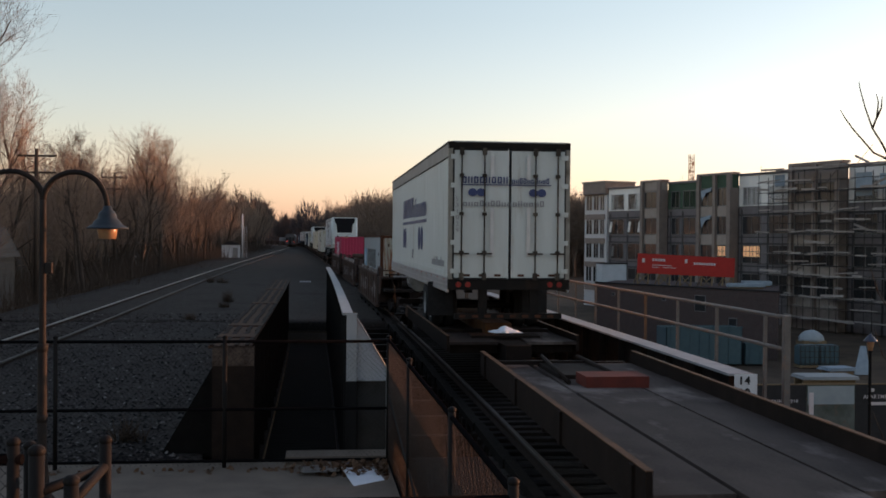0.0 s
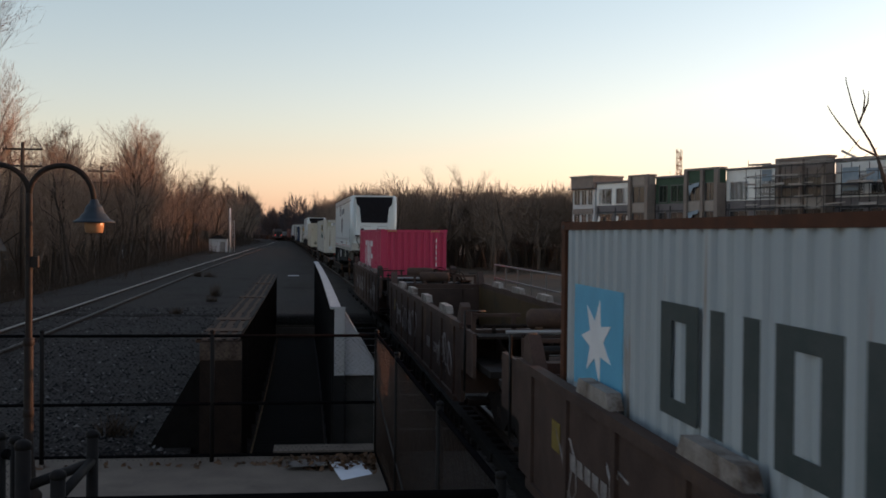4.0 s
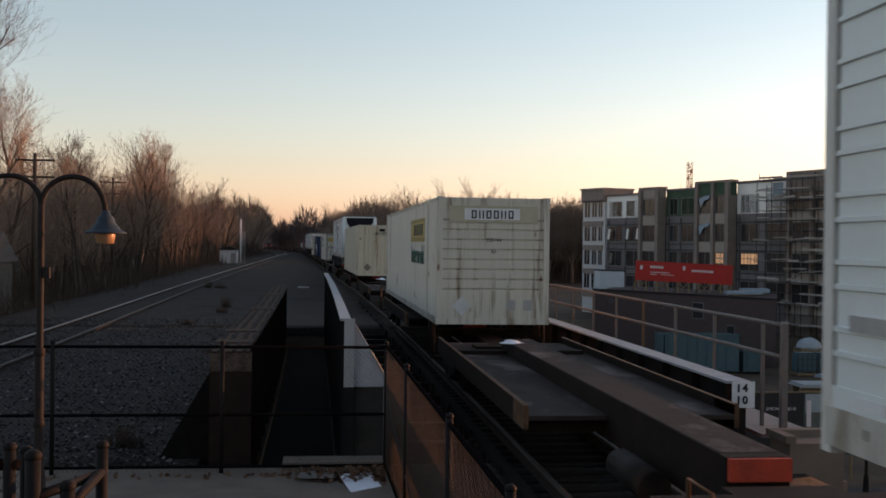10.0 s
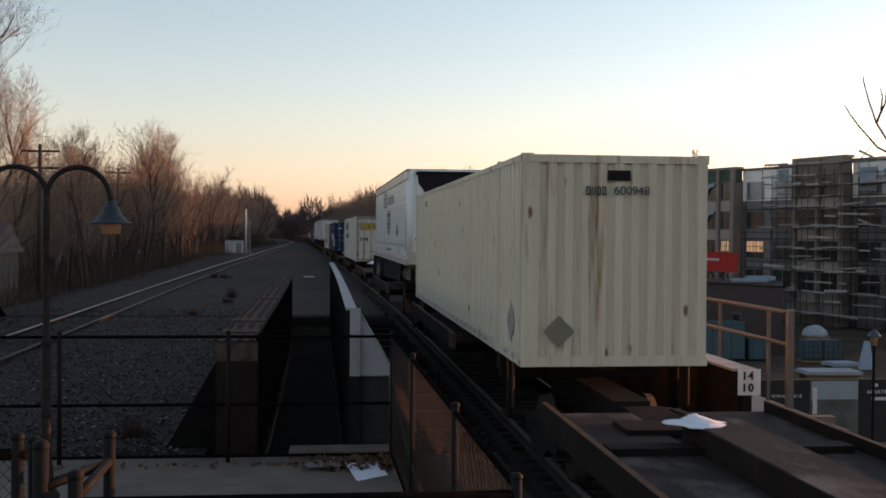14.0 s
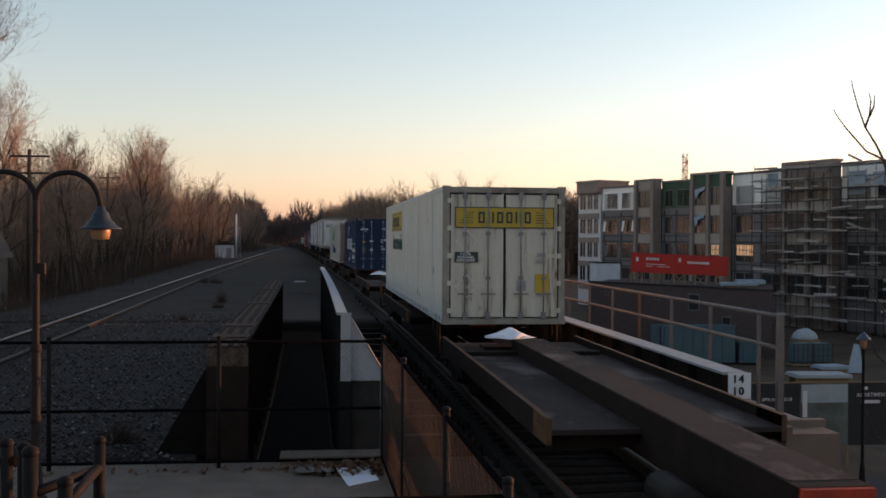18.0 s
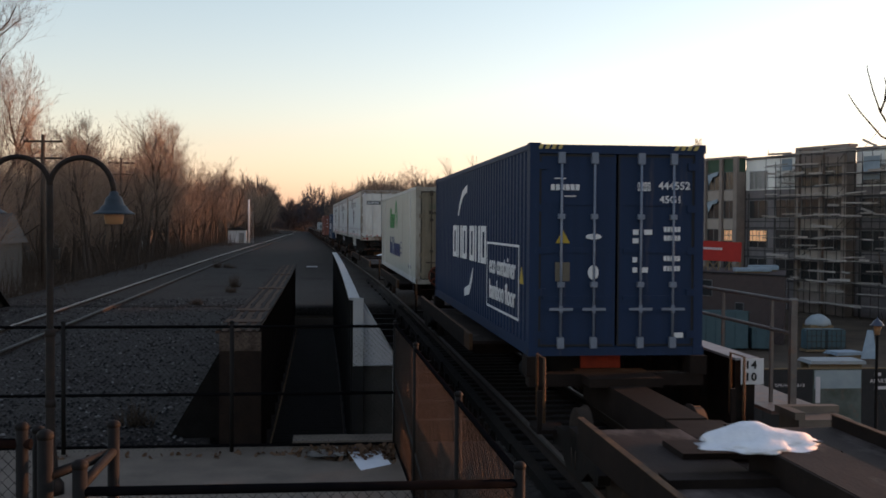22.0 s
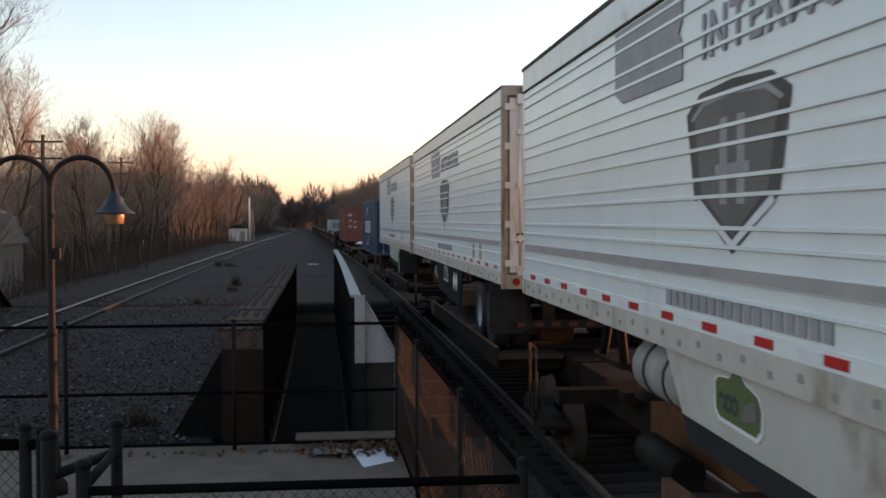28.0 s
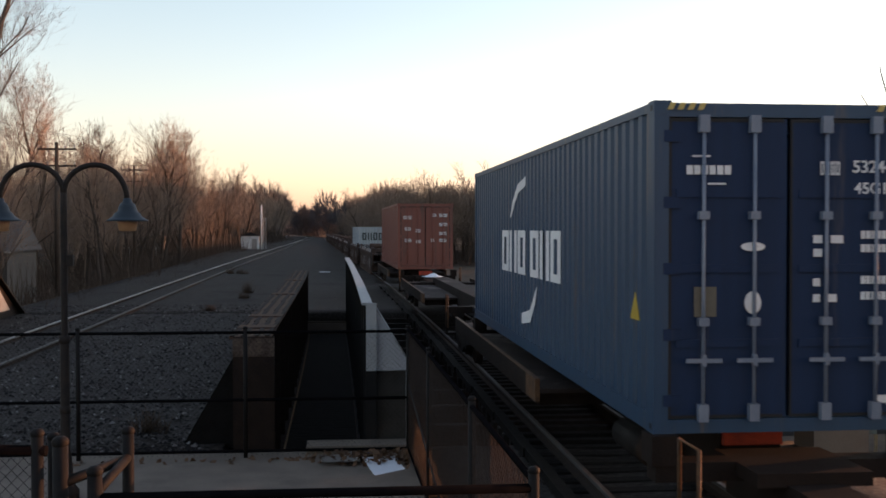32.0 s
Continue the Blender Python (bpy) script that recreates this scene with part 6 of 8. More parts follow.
def trailer(u, label, nose=1, kind="beads", skirt=None, top=4.17, tandem=3.4):
    """A 53-foot highway trailer; nose 1 puts its front at the far end, -1 at the near end."""
    c = thing("semi_trailer", label, "trailer", "trailers on the train")
    hw, hl, b = 1.3, 8.07, 1.10
    mat = TRAILERWHITE if kind == "beads" else DULLWHITE
    for s in (-1, 1):
        if kind == "beads":
            pts = [(b + .30, 0)]
            z, k = b + .48, 0
            while z < top - .42:
                pts += [(z - .022, 0), (z - .016, -.020), (z + .008, -.020), (z + .013, 0)]
                z += .215 if k % 2 else .125
                k += 1
            pts.append((top - .33, 0))
            corrugated("side_panel", mat, c, pts, -hl + .12, hl - .12, lambda z, y, d, s=s: (s * (hw - .02 - d), y, z))
            boxes("rub_strip", ALU, c, (*sorted((s * (hw + .012), s * (hw - .02))), -hl + .2, hl - .3, b + .60, b + .68))
        else:
            corrugated("side_panel", mat, c, [(-hl + .12 + (2 * hl - .24) * i / 52 + o, r) for i in range(53) for o, r in (((0, 0),) if i in (0, 52) else ((-.03, 0), (-.022, -.007), (.022, -.007), (.03, 0)))], b + .22, top - .3, lambda r, z, d, s=s: (s * (hw - .02 - d), r, z))
        boxes("bottom_rail", ALU if kind != "beads" else BEIGERAIL, c, (*sorted((s * (hw + .004), s * (hw - .07))), -hl + .1, hl - .05, b, b + .20))
        boxes("lower_panel", mat, c, (*sorted((s * (hw - .006), s * (hw - .07))), -hl + .1, hl - .05, b + .20, b + .31))
        boxes("top_rail", ALU if kind == "beads" else BANDGREY, c, (*sorted((s * (hw - .002), s * (hw - .06))), -hl + .06, hl - .06, top - .33, top - .05))
        boxes("roof_edge", SOOT, c, (*sorted((s * (hw + .008), s * (hw - .1))), -hl + .02, hl - .02, top - .055, top - .01))
        boxes("rail_groove", SOOT, c, (*sorted((s * (hw + .002), s * (hw - .05))), -hl + .06, hl - .06, top - .345, top - .325))
        if kind != "beads":
            for k in range(3):
                boxes("rail_rib", ALU, c, (*sorted((s * (hw + .016), s * (hw + .004))), -hl + .1, hl - .05, b - .10 + .1 * k, b - .07 + .1 * k))
            boxes("rail_skirt", ALU, c, (*sorted((s * (hw + .004), s * (hw - .03))), -hl + .1, hl - .05, b - .12, b))
        elif s < 0:
            bolt = None
            for i in range(38):
                if bolt is None:
                    bolt = boxes("rail_bolt", BEIGEDARK, c, (-hw - .012, -hw - .004, -.03, .03, b + .05, b + .10))
                k = bolt if i == 0 else new("rail_bolt", bolt.data)
                k.parent = c
                k.matrix_basis = pose(0, -hl + .5 + i * .41, .04 * (i % 2))
        if kind != "beads" and s < 0:
            for i in range(13):
                boxes("reflective_tape", TAPERED, c, (-hw - .008, -hw, -hl + .6 + 1.2 * i, -hl + .75 + 1.2 * i, b + .11, b + .16))
        if kind == "beads" and s < 0:
            y, i = -hl + .5, 0
            while y < hl - .6:
                boxes("reflective_tape" if i % 2 == 0 else "pale_tape", TAPERED if i % 2 == 0 else BARWHITE, c, (-hw - .004, -hw + .02, y, y + .26, b + .225, b + .285))
                y += .62 if i % 2 else .30
                i += 1
    boxes("roof", ROOFGREY, c, (-hw + .09, hw - .09, -hl + .03, hl - .03, top - .05, top))
    boxes("floor", DARKSTEEL, c, (-hw + .07, hw - .07, -hl + .1, hl - .1, b + .02, b + .16))
    rear = -nose * hl
    front = nose * hl
    # running gear
    bogie = boxes("slider_frame", DARKSTEEL, c, (-.55, -.42, *sorted((rear + nose * (tandem - 1.0), rear + nose * (tandem + 2.2))), b - .22, b + .02), (.42, .55, *sorted((rear + nose * (tandem - 1.0), rear + nose * (tandem + 2.2))), b - .22, b + .02))
    wheel_pair(c, rear + nose * tandem)
    wheel_pair(c, rear + nose * (tandem + 1.28))
    leg = front - nose * (4.45 if nose > 0 else 2.5)
    for s in (-1, 1):
        y = leg
        boxes("landing_leg", DARKSTEEL, c, (s * .85 - .07, s * .85 + .07, y - .07, y + .07, .42, b + .02))
        boxes("landing_foot", DARKSTEEL, c, (s * .85 - .12, s * .85 + .12, y - .14, y + .14, .38, .43))
        bm = bmesh.new()
        tube(bm, (s * .85, y, .62), (s * .5, y + nose * .9, b), .03, 6)
        part("leg_brace", bm, DARKSTEEL, c)
        boxes("mud_flap", TYRE, c, (s * 1.13 - .3, s * 1.13 + .3, *sorted((rear + nose * (tandem - .68), rear + nose * (tandem - .665))), .3, b))
    bm = bmesh.new()
    tube(bm, (-.85, leg, .8), (.85, leg, .8), .03, 6)
    part("leg_crossbar", bm, DARKSTEEL, c)
    bm = bmesh.new()
    for yy in (leg - nose * 1.0,):
        tube(bm, (-.9, yy - .75, b - .33), (-.9, yy + .55, b - .33), .27, 18)
    tank = part("air_tank", bm, TANKGREY, c, "grey steel tank slung below the floor")
    for k in (-.35, .2):
        bm = bmesh.new()
        tube(bm, (-.9, leg - nose + k - .03, b - .33), (-.9, leg - nose + k + .03, b - .33), .278, 18)
        part("tank_strap", bm, BLACKPAINT, tank)
    if skirt:
        for s in (-1, 1):
            y0, y1 = rear + nose * 5.05, leg + nose * (-1.65 if nose > 0 else .1)
            bm = bmesh.new()
            prism(bm, ((y0, b), (y0 + nose * .3, .52), (y1 - nose * .45, .62), (y1, b)), "x", s * 1.24 - .012, s * 1.24 + .012)
            part("side_skirt", bm, skirt, c, "flat aerodynamic skirt panel")
            bm = bmesh.new()
            prism(bm, ((y0 + nose * .3, .53), (y0 + nose * .42, .33), (y1 - nose * .6, .46), (y1 - nose * .45, .63)), "x", s * 1.24 - .016, s * 1.24 + .016)
            part("skirt_edge", bm, SKIRTEDGE, c, "dark rubber skirt edge")
    # rear end: frame, doors, bumper and lights
    if nose > 0:
        y = -hl
        fr = boxes("rear_sill", DARKSTEEL if kind != "beads" else STAINEDPOST, c, (-hw, hw, y, y + .12, b - .06, b + .16))
        boxes("rear_header", DARKSTEEL if kind != "beads" else STAINEDPOST, c, (-hw, hw, y, y + .12, top - .16, top - .03))
        for s in (-1, 1):
            boxes("frame_post", DUSTYFRAME if kind != "beads" else STAINEDPOST, fr, (*sorted((s * hw, s * (hw - .09))), y, y + .12, b + .16, top - .16))
        doors(c, hw - .09, b + .17, top - .17, y + .03, mat if kind != "beads" else DIRTYWHITE, ALU if kind == "beads" else SOOT, ribs=(), bars=(.45, .85), guides=(.2, .5, .8), gasket=GRIME if kind == "beads" else None)
        for s in (-1, 1):
            for k in (0, 1):
                bm = bmesh.new()
                tube(bm, (s * (hw - .22 - .2 * k), y - .012, b + .05), (s * (hw - .22 - .2 * k), y + .03, b + .05), .06, 14)
                part("tail_light", bm, LIGHTRED, fr, "round red tail light")
            boxes("bumper_leg", DARKSTEEL, c, (s * .55 - .09, s * .55 + .09, y + .06, y + .18, .5, b))
        boxes("bumper", DARKSTEEL, c, (-1.15, 1.15, y + .05, y + .17, .42, .54))
        for i in range(8):
            boxes("bumper_tape", RUSTY_FRAME, c, (-1.05 + i * .27, -.92 + i * .27, y + .042, y + .05, .45, .51))
        bm = bmesh.new()
        for s in (-1, 1):
            for i in range(3):
                box(bm, s * .25 + s * i * .33 - .07, s * .25 + s * i * .33 + .07, y - .006, y, b + .22, b + .27)
        part("door_tape", bm, TAPERED if kind == "beads" else RUSTY_FRAME, c)
        boxes("nose_panel", mat, c, (-hw + .02, hw - .02, hl - .08, hl, b, top - .02))
    else:
        boxes("rear_panel", DIRTYWHITE, c, (-hw, hw, hl - .1, hl, b - .04, top - .02))
        y = -hl
        bm = bmesh.new()
        pts = []
        for i in range(7):
            a = math.pi / 2 * i / 6
            pts.append((-hw + .2 - .2 * math.cos(a), y + .2 - .2 * math.sin(a)))
        pts += [(-p[0], p[1]) for p in pts[::-1]] + [(hw, y + .5), (-hw, y + .5)]
        prism(bm, pts, "z", b, top - .02)
        for f in bm.faces:
            f.smooth = abs(f.normal.z) < .1 and f.calc_area() < .5
        part("nose_panel", bm, mat, c, "rounded white front wall")
        boxes("nose_sill", SOOT, c, (-hw + .1, hw - .1, y - .016, y + .1, b - .1, b + .03))
        boxes("nose_skirt", BEIGERAIL, c, (-hw + .12, hw - .12, y - .012, y + .02, b + .02, b + .42))
        unit = boxes("reefer_unit", mat, c, (-.98, .98, y - .42, y, b + .86, top - .2))
        bm = bmesh.new()
        prism(bm, ((-1.0, top - .12), (1.0, top - .12), (.98, top - .48), (.80, top - .70), (.72, top - 1.52), (-.72, top - 1.52), (-.80, top - .70), (-.98, top - .48)), "y", y - .46, y - .40)
        part("grille_panel", bm, GRILLE, unit, "dark condenser grille of the cooling unit")
        for i in range(8):
            zz = top - .42 - i * .125
            boxes("grille_slat", GRILLE, unit, (-.62, .62, y - .485, y - .46, zz - .02, zz + .02))
        boxes("unit_roof", GRILLE, unit, (-1.02, 1.02, y - .46, y, top - .2, top - .1))
        for s in (-1, 1):
            d = boxes("unit_door", mat, unit, (*sorted((s * .01, s * .80)), y - .45, y - .42, b + .90, top - 1.54))
            boxes("door_latch", BLACKPAINT, d, (s * .62 - .10 if s < 0 else .14, s * .62 + .06 if s < 0 else .28, y - .456, y - .45, b + 1.1, b + 1.24))
            boxes("door_groove", ROOFGREY, d, (*sorted((s * .14, s * .72)), y - .455, y - .45, top - 1.72, top - 1.70), (*sorted((s * .72, s * .735)), y - .455, y - .45, b + 1.0, top - 1.72))
        boxes("unit_shelf", BLACKPAINT, unit, (-1.02, 1.02, y - .46, y, b + .80, b + .87))
        for xx in (-.9, -.4, .75):
            bm = bmesh.new()
            sweep(bm, [(xx, y - .02, b + .8), (xx - .03, y - .1, b + .55), (xx + .12, y - .06, b + .3), (xx + .1, y, b + .12)], .022, 6)
            part("hose", bm, BLACKPAINT, unit)
        bm = bmesh.new()
        tube(bm, (.55, y - .015, b + .55), (.55, y - .04, b + .55), .09, 16)
        part("gauge", bm, ROOFGREY, unit)
    return aboard(c, u + hl, 1.05)


def truck(parent, y):
    """A two-axle rail truck under a car, with its wheels and side frames."""
    t = boxes("truck_bolster", DARKSTEEL, parent, (-1.05, 1.05, y - .22, y + .22, .42, .68))
    for s in (-1, 1):
        bm = bmesh.new()
        prism(bm, ((y - 1.15, .46), (y - .95, .60), (y - .45, .62), (y - .3, .72), (y + .3, .72), (y + .45, .62), (y + .95, .60), (y + 1.15, .46), (y + 1.1, .34), (y + .7, .38), (y + .35, .20), (y - .35, .20), (y - .7, .38), (y - 1.1, .34)), "x", s * .98 - .07, s * .98 + .07)
        part("side_frame", bm, DARKSTEEL, t)
        for k in (-.1, .1):
            bm = bmesh.new()
            tube(bm, (s * 1.0, y + k, .28), (s * 1.0, y + k, .5), .06, 8)
            part("spring", bm, RAILSIDE, t)
    for e in (-.86, .86):
        for s in (-1, 1):
            bm = bmesh.new()
            rings = [[bm.verts.new((s * (.74 + w), y + e + q * math.cos(2 * math.pi * i / 24), .42 + q * math.sin(2 * math.pi * i / 24))) for i in range(24)] for q, w in ((.08, .1), (.34, .06), (.42, .07), (.42, -.04), (.45, -.05), (.45, -.07), (.1, -.07))]
            for a, b in zip(rings, rings[1:]):
                for i in range(24):
                    bm.faces.new((a[i], a[(i + 1) % 24], b[(i + 1) % 24], b[i])).smooth = True
            part("wheel", bm, RAILSIDE, t)
        bm = bmesh.new()
        tube(bm, (-1.0, y + e, .42), (1.0, y + e, .42), .08, 8)
        part("axle", bm, DARKSTEEL, t)




def snow_lump(u, size=1.0, x=0.0, z=1.29):
    rnd = random.Random(int(u * 10))
    bm = bmesh.new()
    bmesh.ops.create_icosphere(bm, subdivisions=4, radius=1)
    for v in bm.verts:
        k = 1 + .4 * noise.noise(v.co * 1.7 + Vector((u, 0, 0))) + .2 * noise.noise(v.co * 4.5 + Vector((u, 3, 0)))
        v.co = Vector((v.co.x * .42 * k, v.co.y * .36 * k, max(0, v.co.z) * .13 * k * (1.25 - min(1, v.co.xy.length)))) * size + Vector((x, 0, 0))
    for f in bm.faces:
        f.smooth = True
    s = part("snow_lump", bm, SNOW)
    tagged(s, "lump of old snow lying on the car frame", "snow", "snow on the train")
    return aboard(s, u, z)


def build_flush():
    """A spine car platform whose deck plates lie level with its centre plate."""
    c = thing("spine_car", "worn spine car platform with level deck plates and raised lips", "rail car", "spine cars")
    boxes("centre_sill", CARSTEEL, c, (-.3, .3, -8.9, 8.0, .62, 1.0))
    boxes("centre_plate", DECK, c, (-.50, .50, -8.6, 6.3, 1.0, 1.105))
    for s in (-1, 1):
        for k, (a, b) in enumerate(((-2.3, 4.9), (4.93, 6.7))):
            boxes("deck_plate", DECK, c, (*sorted((s * .55, s * 1.25)), a, b, 1.03, 1.10 - .012 * k))
        lip = boxes("apron_lip", CARSTEEL, c, (*sorted((s * 1.25, s * 1.31)), -2.3, 6.7, .92, 1.29))
        boxes("lip_top", YELLOWEDGE, lip, (*sorted((s * 1.245, s * 1.315)), -2.3, 6.7, 1.29, 1.30))
        for k in range(4):
            boxes("lip_stake", CARSTEEL, lip, (*sorted((s * 1.31, s * 1.34)), -2.0 + k * 2.7, -1.9 + k * 2.7, .92, 1.28))
        for k in range(5):
            boxes("apron_bracket", CARSTEEL, c, (*sorted((s * .3, s * 1.25)), -2.1 + k * 2.05, -2.0 + k * 2.05, .82, 1.03))
        boxes("step_bar", CARSTEEL, c, (*sorted((s * .5, s * 1.2)), 6.9, 7.0, 1.02, 1.09))
        bm = bmesh.new()
        tube(bm, (s * .45, 4.0, 1.14), (s * .3, 6.6, 1.22), .035, 6)
        part("hitch_arm", bm, CARSTEEL, c)
    boxes("hitch_plate", CARSTEEL, c, (-.45, .45, 4.6, 6.2, 1.11, 1.17))
    boxes("hitch_block", surface("red_hitch_paint", (.13, .03, .022), (.09, .025, .02), 4, .7, bump=.15), c, (-.28, .62, 3.7, 4.3, 1.10, 1.26))
    boxes("cross_bar", CARSTEEL, c, (-1.2, .4, 6.1, 6.2, 1.14, 1.2), (-1.2, -1.12, 5.4, 6.1, 1.14, 1.2))
    truck(c, -8.0)
    return c


def build_spine(apron, loaded):
    """One platform of an articulated spine car; apron 1 puts the wheel aprons at its far end."""
    c = thing("spine_car", "rusty brown articulated spine car platform with wheel aprons", "rail car", "spine cars")
    d = apron

    def Y(a, b):
        return sorted((a * d, b * d))
    boxes("centre_sill", CARSTEEL if d > 0 else ORANGESILL, c, (-.3, .3, *Y(-5.2, 6.5), .74, 1.29))
    boxes("coupler_sill", CARSTEEL, c, (-.26, .26, *Y(6.5, 8.9), .62, 1.02))
    boxes("buffer_plate", CARSTEEL, c, (-.75, .75, *Y(6.9, 7.5), 1.04, 1.10))
    boxes("end_sill", CARSTEEL, c, (-.24, .24, *Y(-8.9, -5.2), .62, 1.02))
    boxes("sill_tip", surface("orange_sill_tip", (.42, .06, .03), (.25, .045, .03), 4, .7, bump=.15), c, (-.29, .29, *Y(-5.27, -5.21), 1.08, 1.285))
    boxes("hitch_base", CARSTEEL, c, (-.5, .5, *Y(-6.6, -5.6), 1.0, 1.12))
    for s in (-1, 1):
        a = boxes("apron", DECKDARK, c, (*sorted((s * .31, s * 1.33)), *Y(-1.4, 8.3), .985, 1.045))
        lip = boxes("apron_lip", CARSTEEL, a, (*sorted((s * 1.33, s * 1.385)), *Y(-1.4, 8.3), .86, 1.17))
        boxes("lip_top", YELLOWEDGE, a, (*sorted((s * 1.325, s * 1.39)), *Y(-1.4, 8.3), 1.17, 1.178))
        boxes("end_mark", YELLOWEDGE, a, (*sorted((s * 1.33, s * 1.392)), *Y(-1.405, -.7), .88, 1.168))
        for k in range(5):
            boxes("apron_bracket", CARSTEEL, a, (*sorted((s * .3, s * 1.3)), *Y(-1.2 + k * 2.3, -1.1 + k * 2.3), .80, .985))
        # container pedestals and platform arms
        for yy in (-6.0, 6.0):
            if yy * d < 0 or True:
                p = boxes("pedestal", CARSTEEL, c, (*sorted((s * .3, s * 1.22)), yy - .13, yy + .13, .95, 1.12))
                if loaded:
                    boxes("pedestal_head", CARSTEEL, p, (*sorted((s * 1.02, s * 1.26)), yy - .16, yy + .16, 1.1, 1.36))
        boxes("end_step", CARSTEEL, c, (*sorted((s * .9, s * 1.3)), *Y(-7.1, -6.6), .5, .55), (*sorted((s * 1.24, s * 1.3)), *Y(-7.1, -7.04), .5, 1.05))
        bm = bmesh.new()
        sweep(bm, [(s * 1.28, -7.4 * d, .7), (s * 1.28, -7.4 * d, 1.5), (s * 1.28, -6.95 * d, 1.5), (s * 1.28, -6.95 * d, .7)], .018, 6)
        part("grab_iron", bm, YELLOWEDGE, c)
    boxes("deck_wear", DECKDARK, c, (-.28, .28, *Y(-5.0, 6.45), 1.29, 1.296))
    bm = bmesh.new()
    sweep(bm, [(.36, -5 * d, .9), (.36, 0, .88), (.38, 8 * d, .9)], .03, 6)
    part("brake_pipe", bm, BLACKPAINT, c)
    bm = bmesh.new()
    tube(bm, (-.62, -4.2 * d, .78), (-.62, -3.0 * d, .78), .17, 12)
    part("air_reservoir", bm, DARKSTEEL, c)
    truck(c, -8.0 * d)
    return c


def copies_of(cache, key, maker, u):
    """Build one, then copy it."""
    if cache.get(key) is None:
        cache[key] = maker()
        return aboard(cache[key], u)
    return aboard(copy_thing(cache[key], Matrix()), u)


def hitch(u, d=1):
    """The folding stand that holds a trailer's nose."""
    h = thing("trailer_hitch", "rusty steel trailer hitch stand on the car frame", "hitch", "trailer hitches")
    boxes("hitch_plate", CARSTEEL, h, (-.42, .42, -.35, .35, .76, .84))
    for s in (-1, 1):
        for e in (-.55, .5):
            bm = bmesh.new()
            tube(bm, (s * .27, e, .0), (s * .24, e * .3, .78), .06, 6)
            part("strut", bm, CARSTEEL, h)
    boxes("hitch_foot", CARSTEEL, h, (-.36, .36, -.7, .65, 0, .06))
    return aboard(h, u, 1.30)


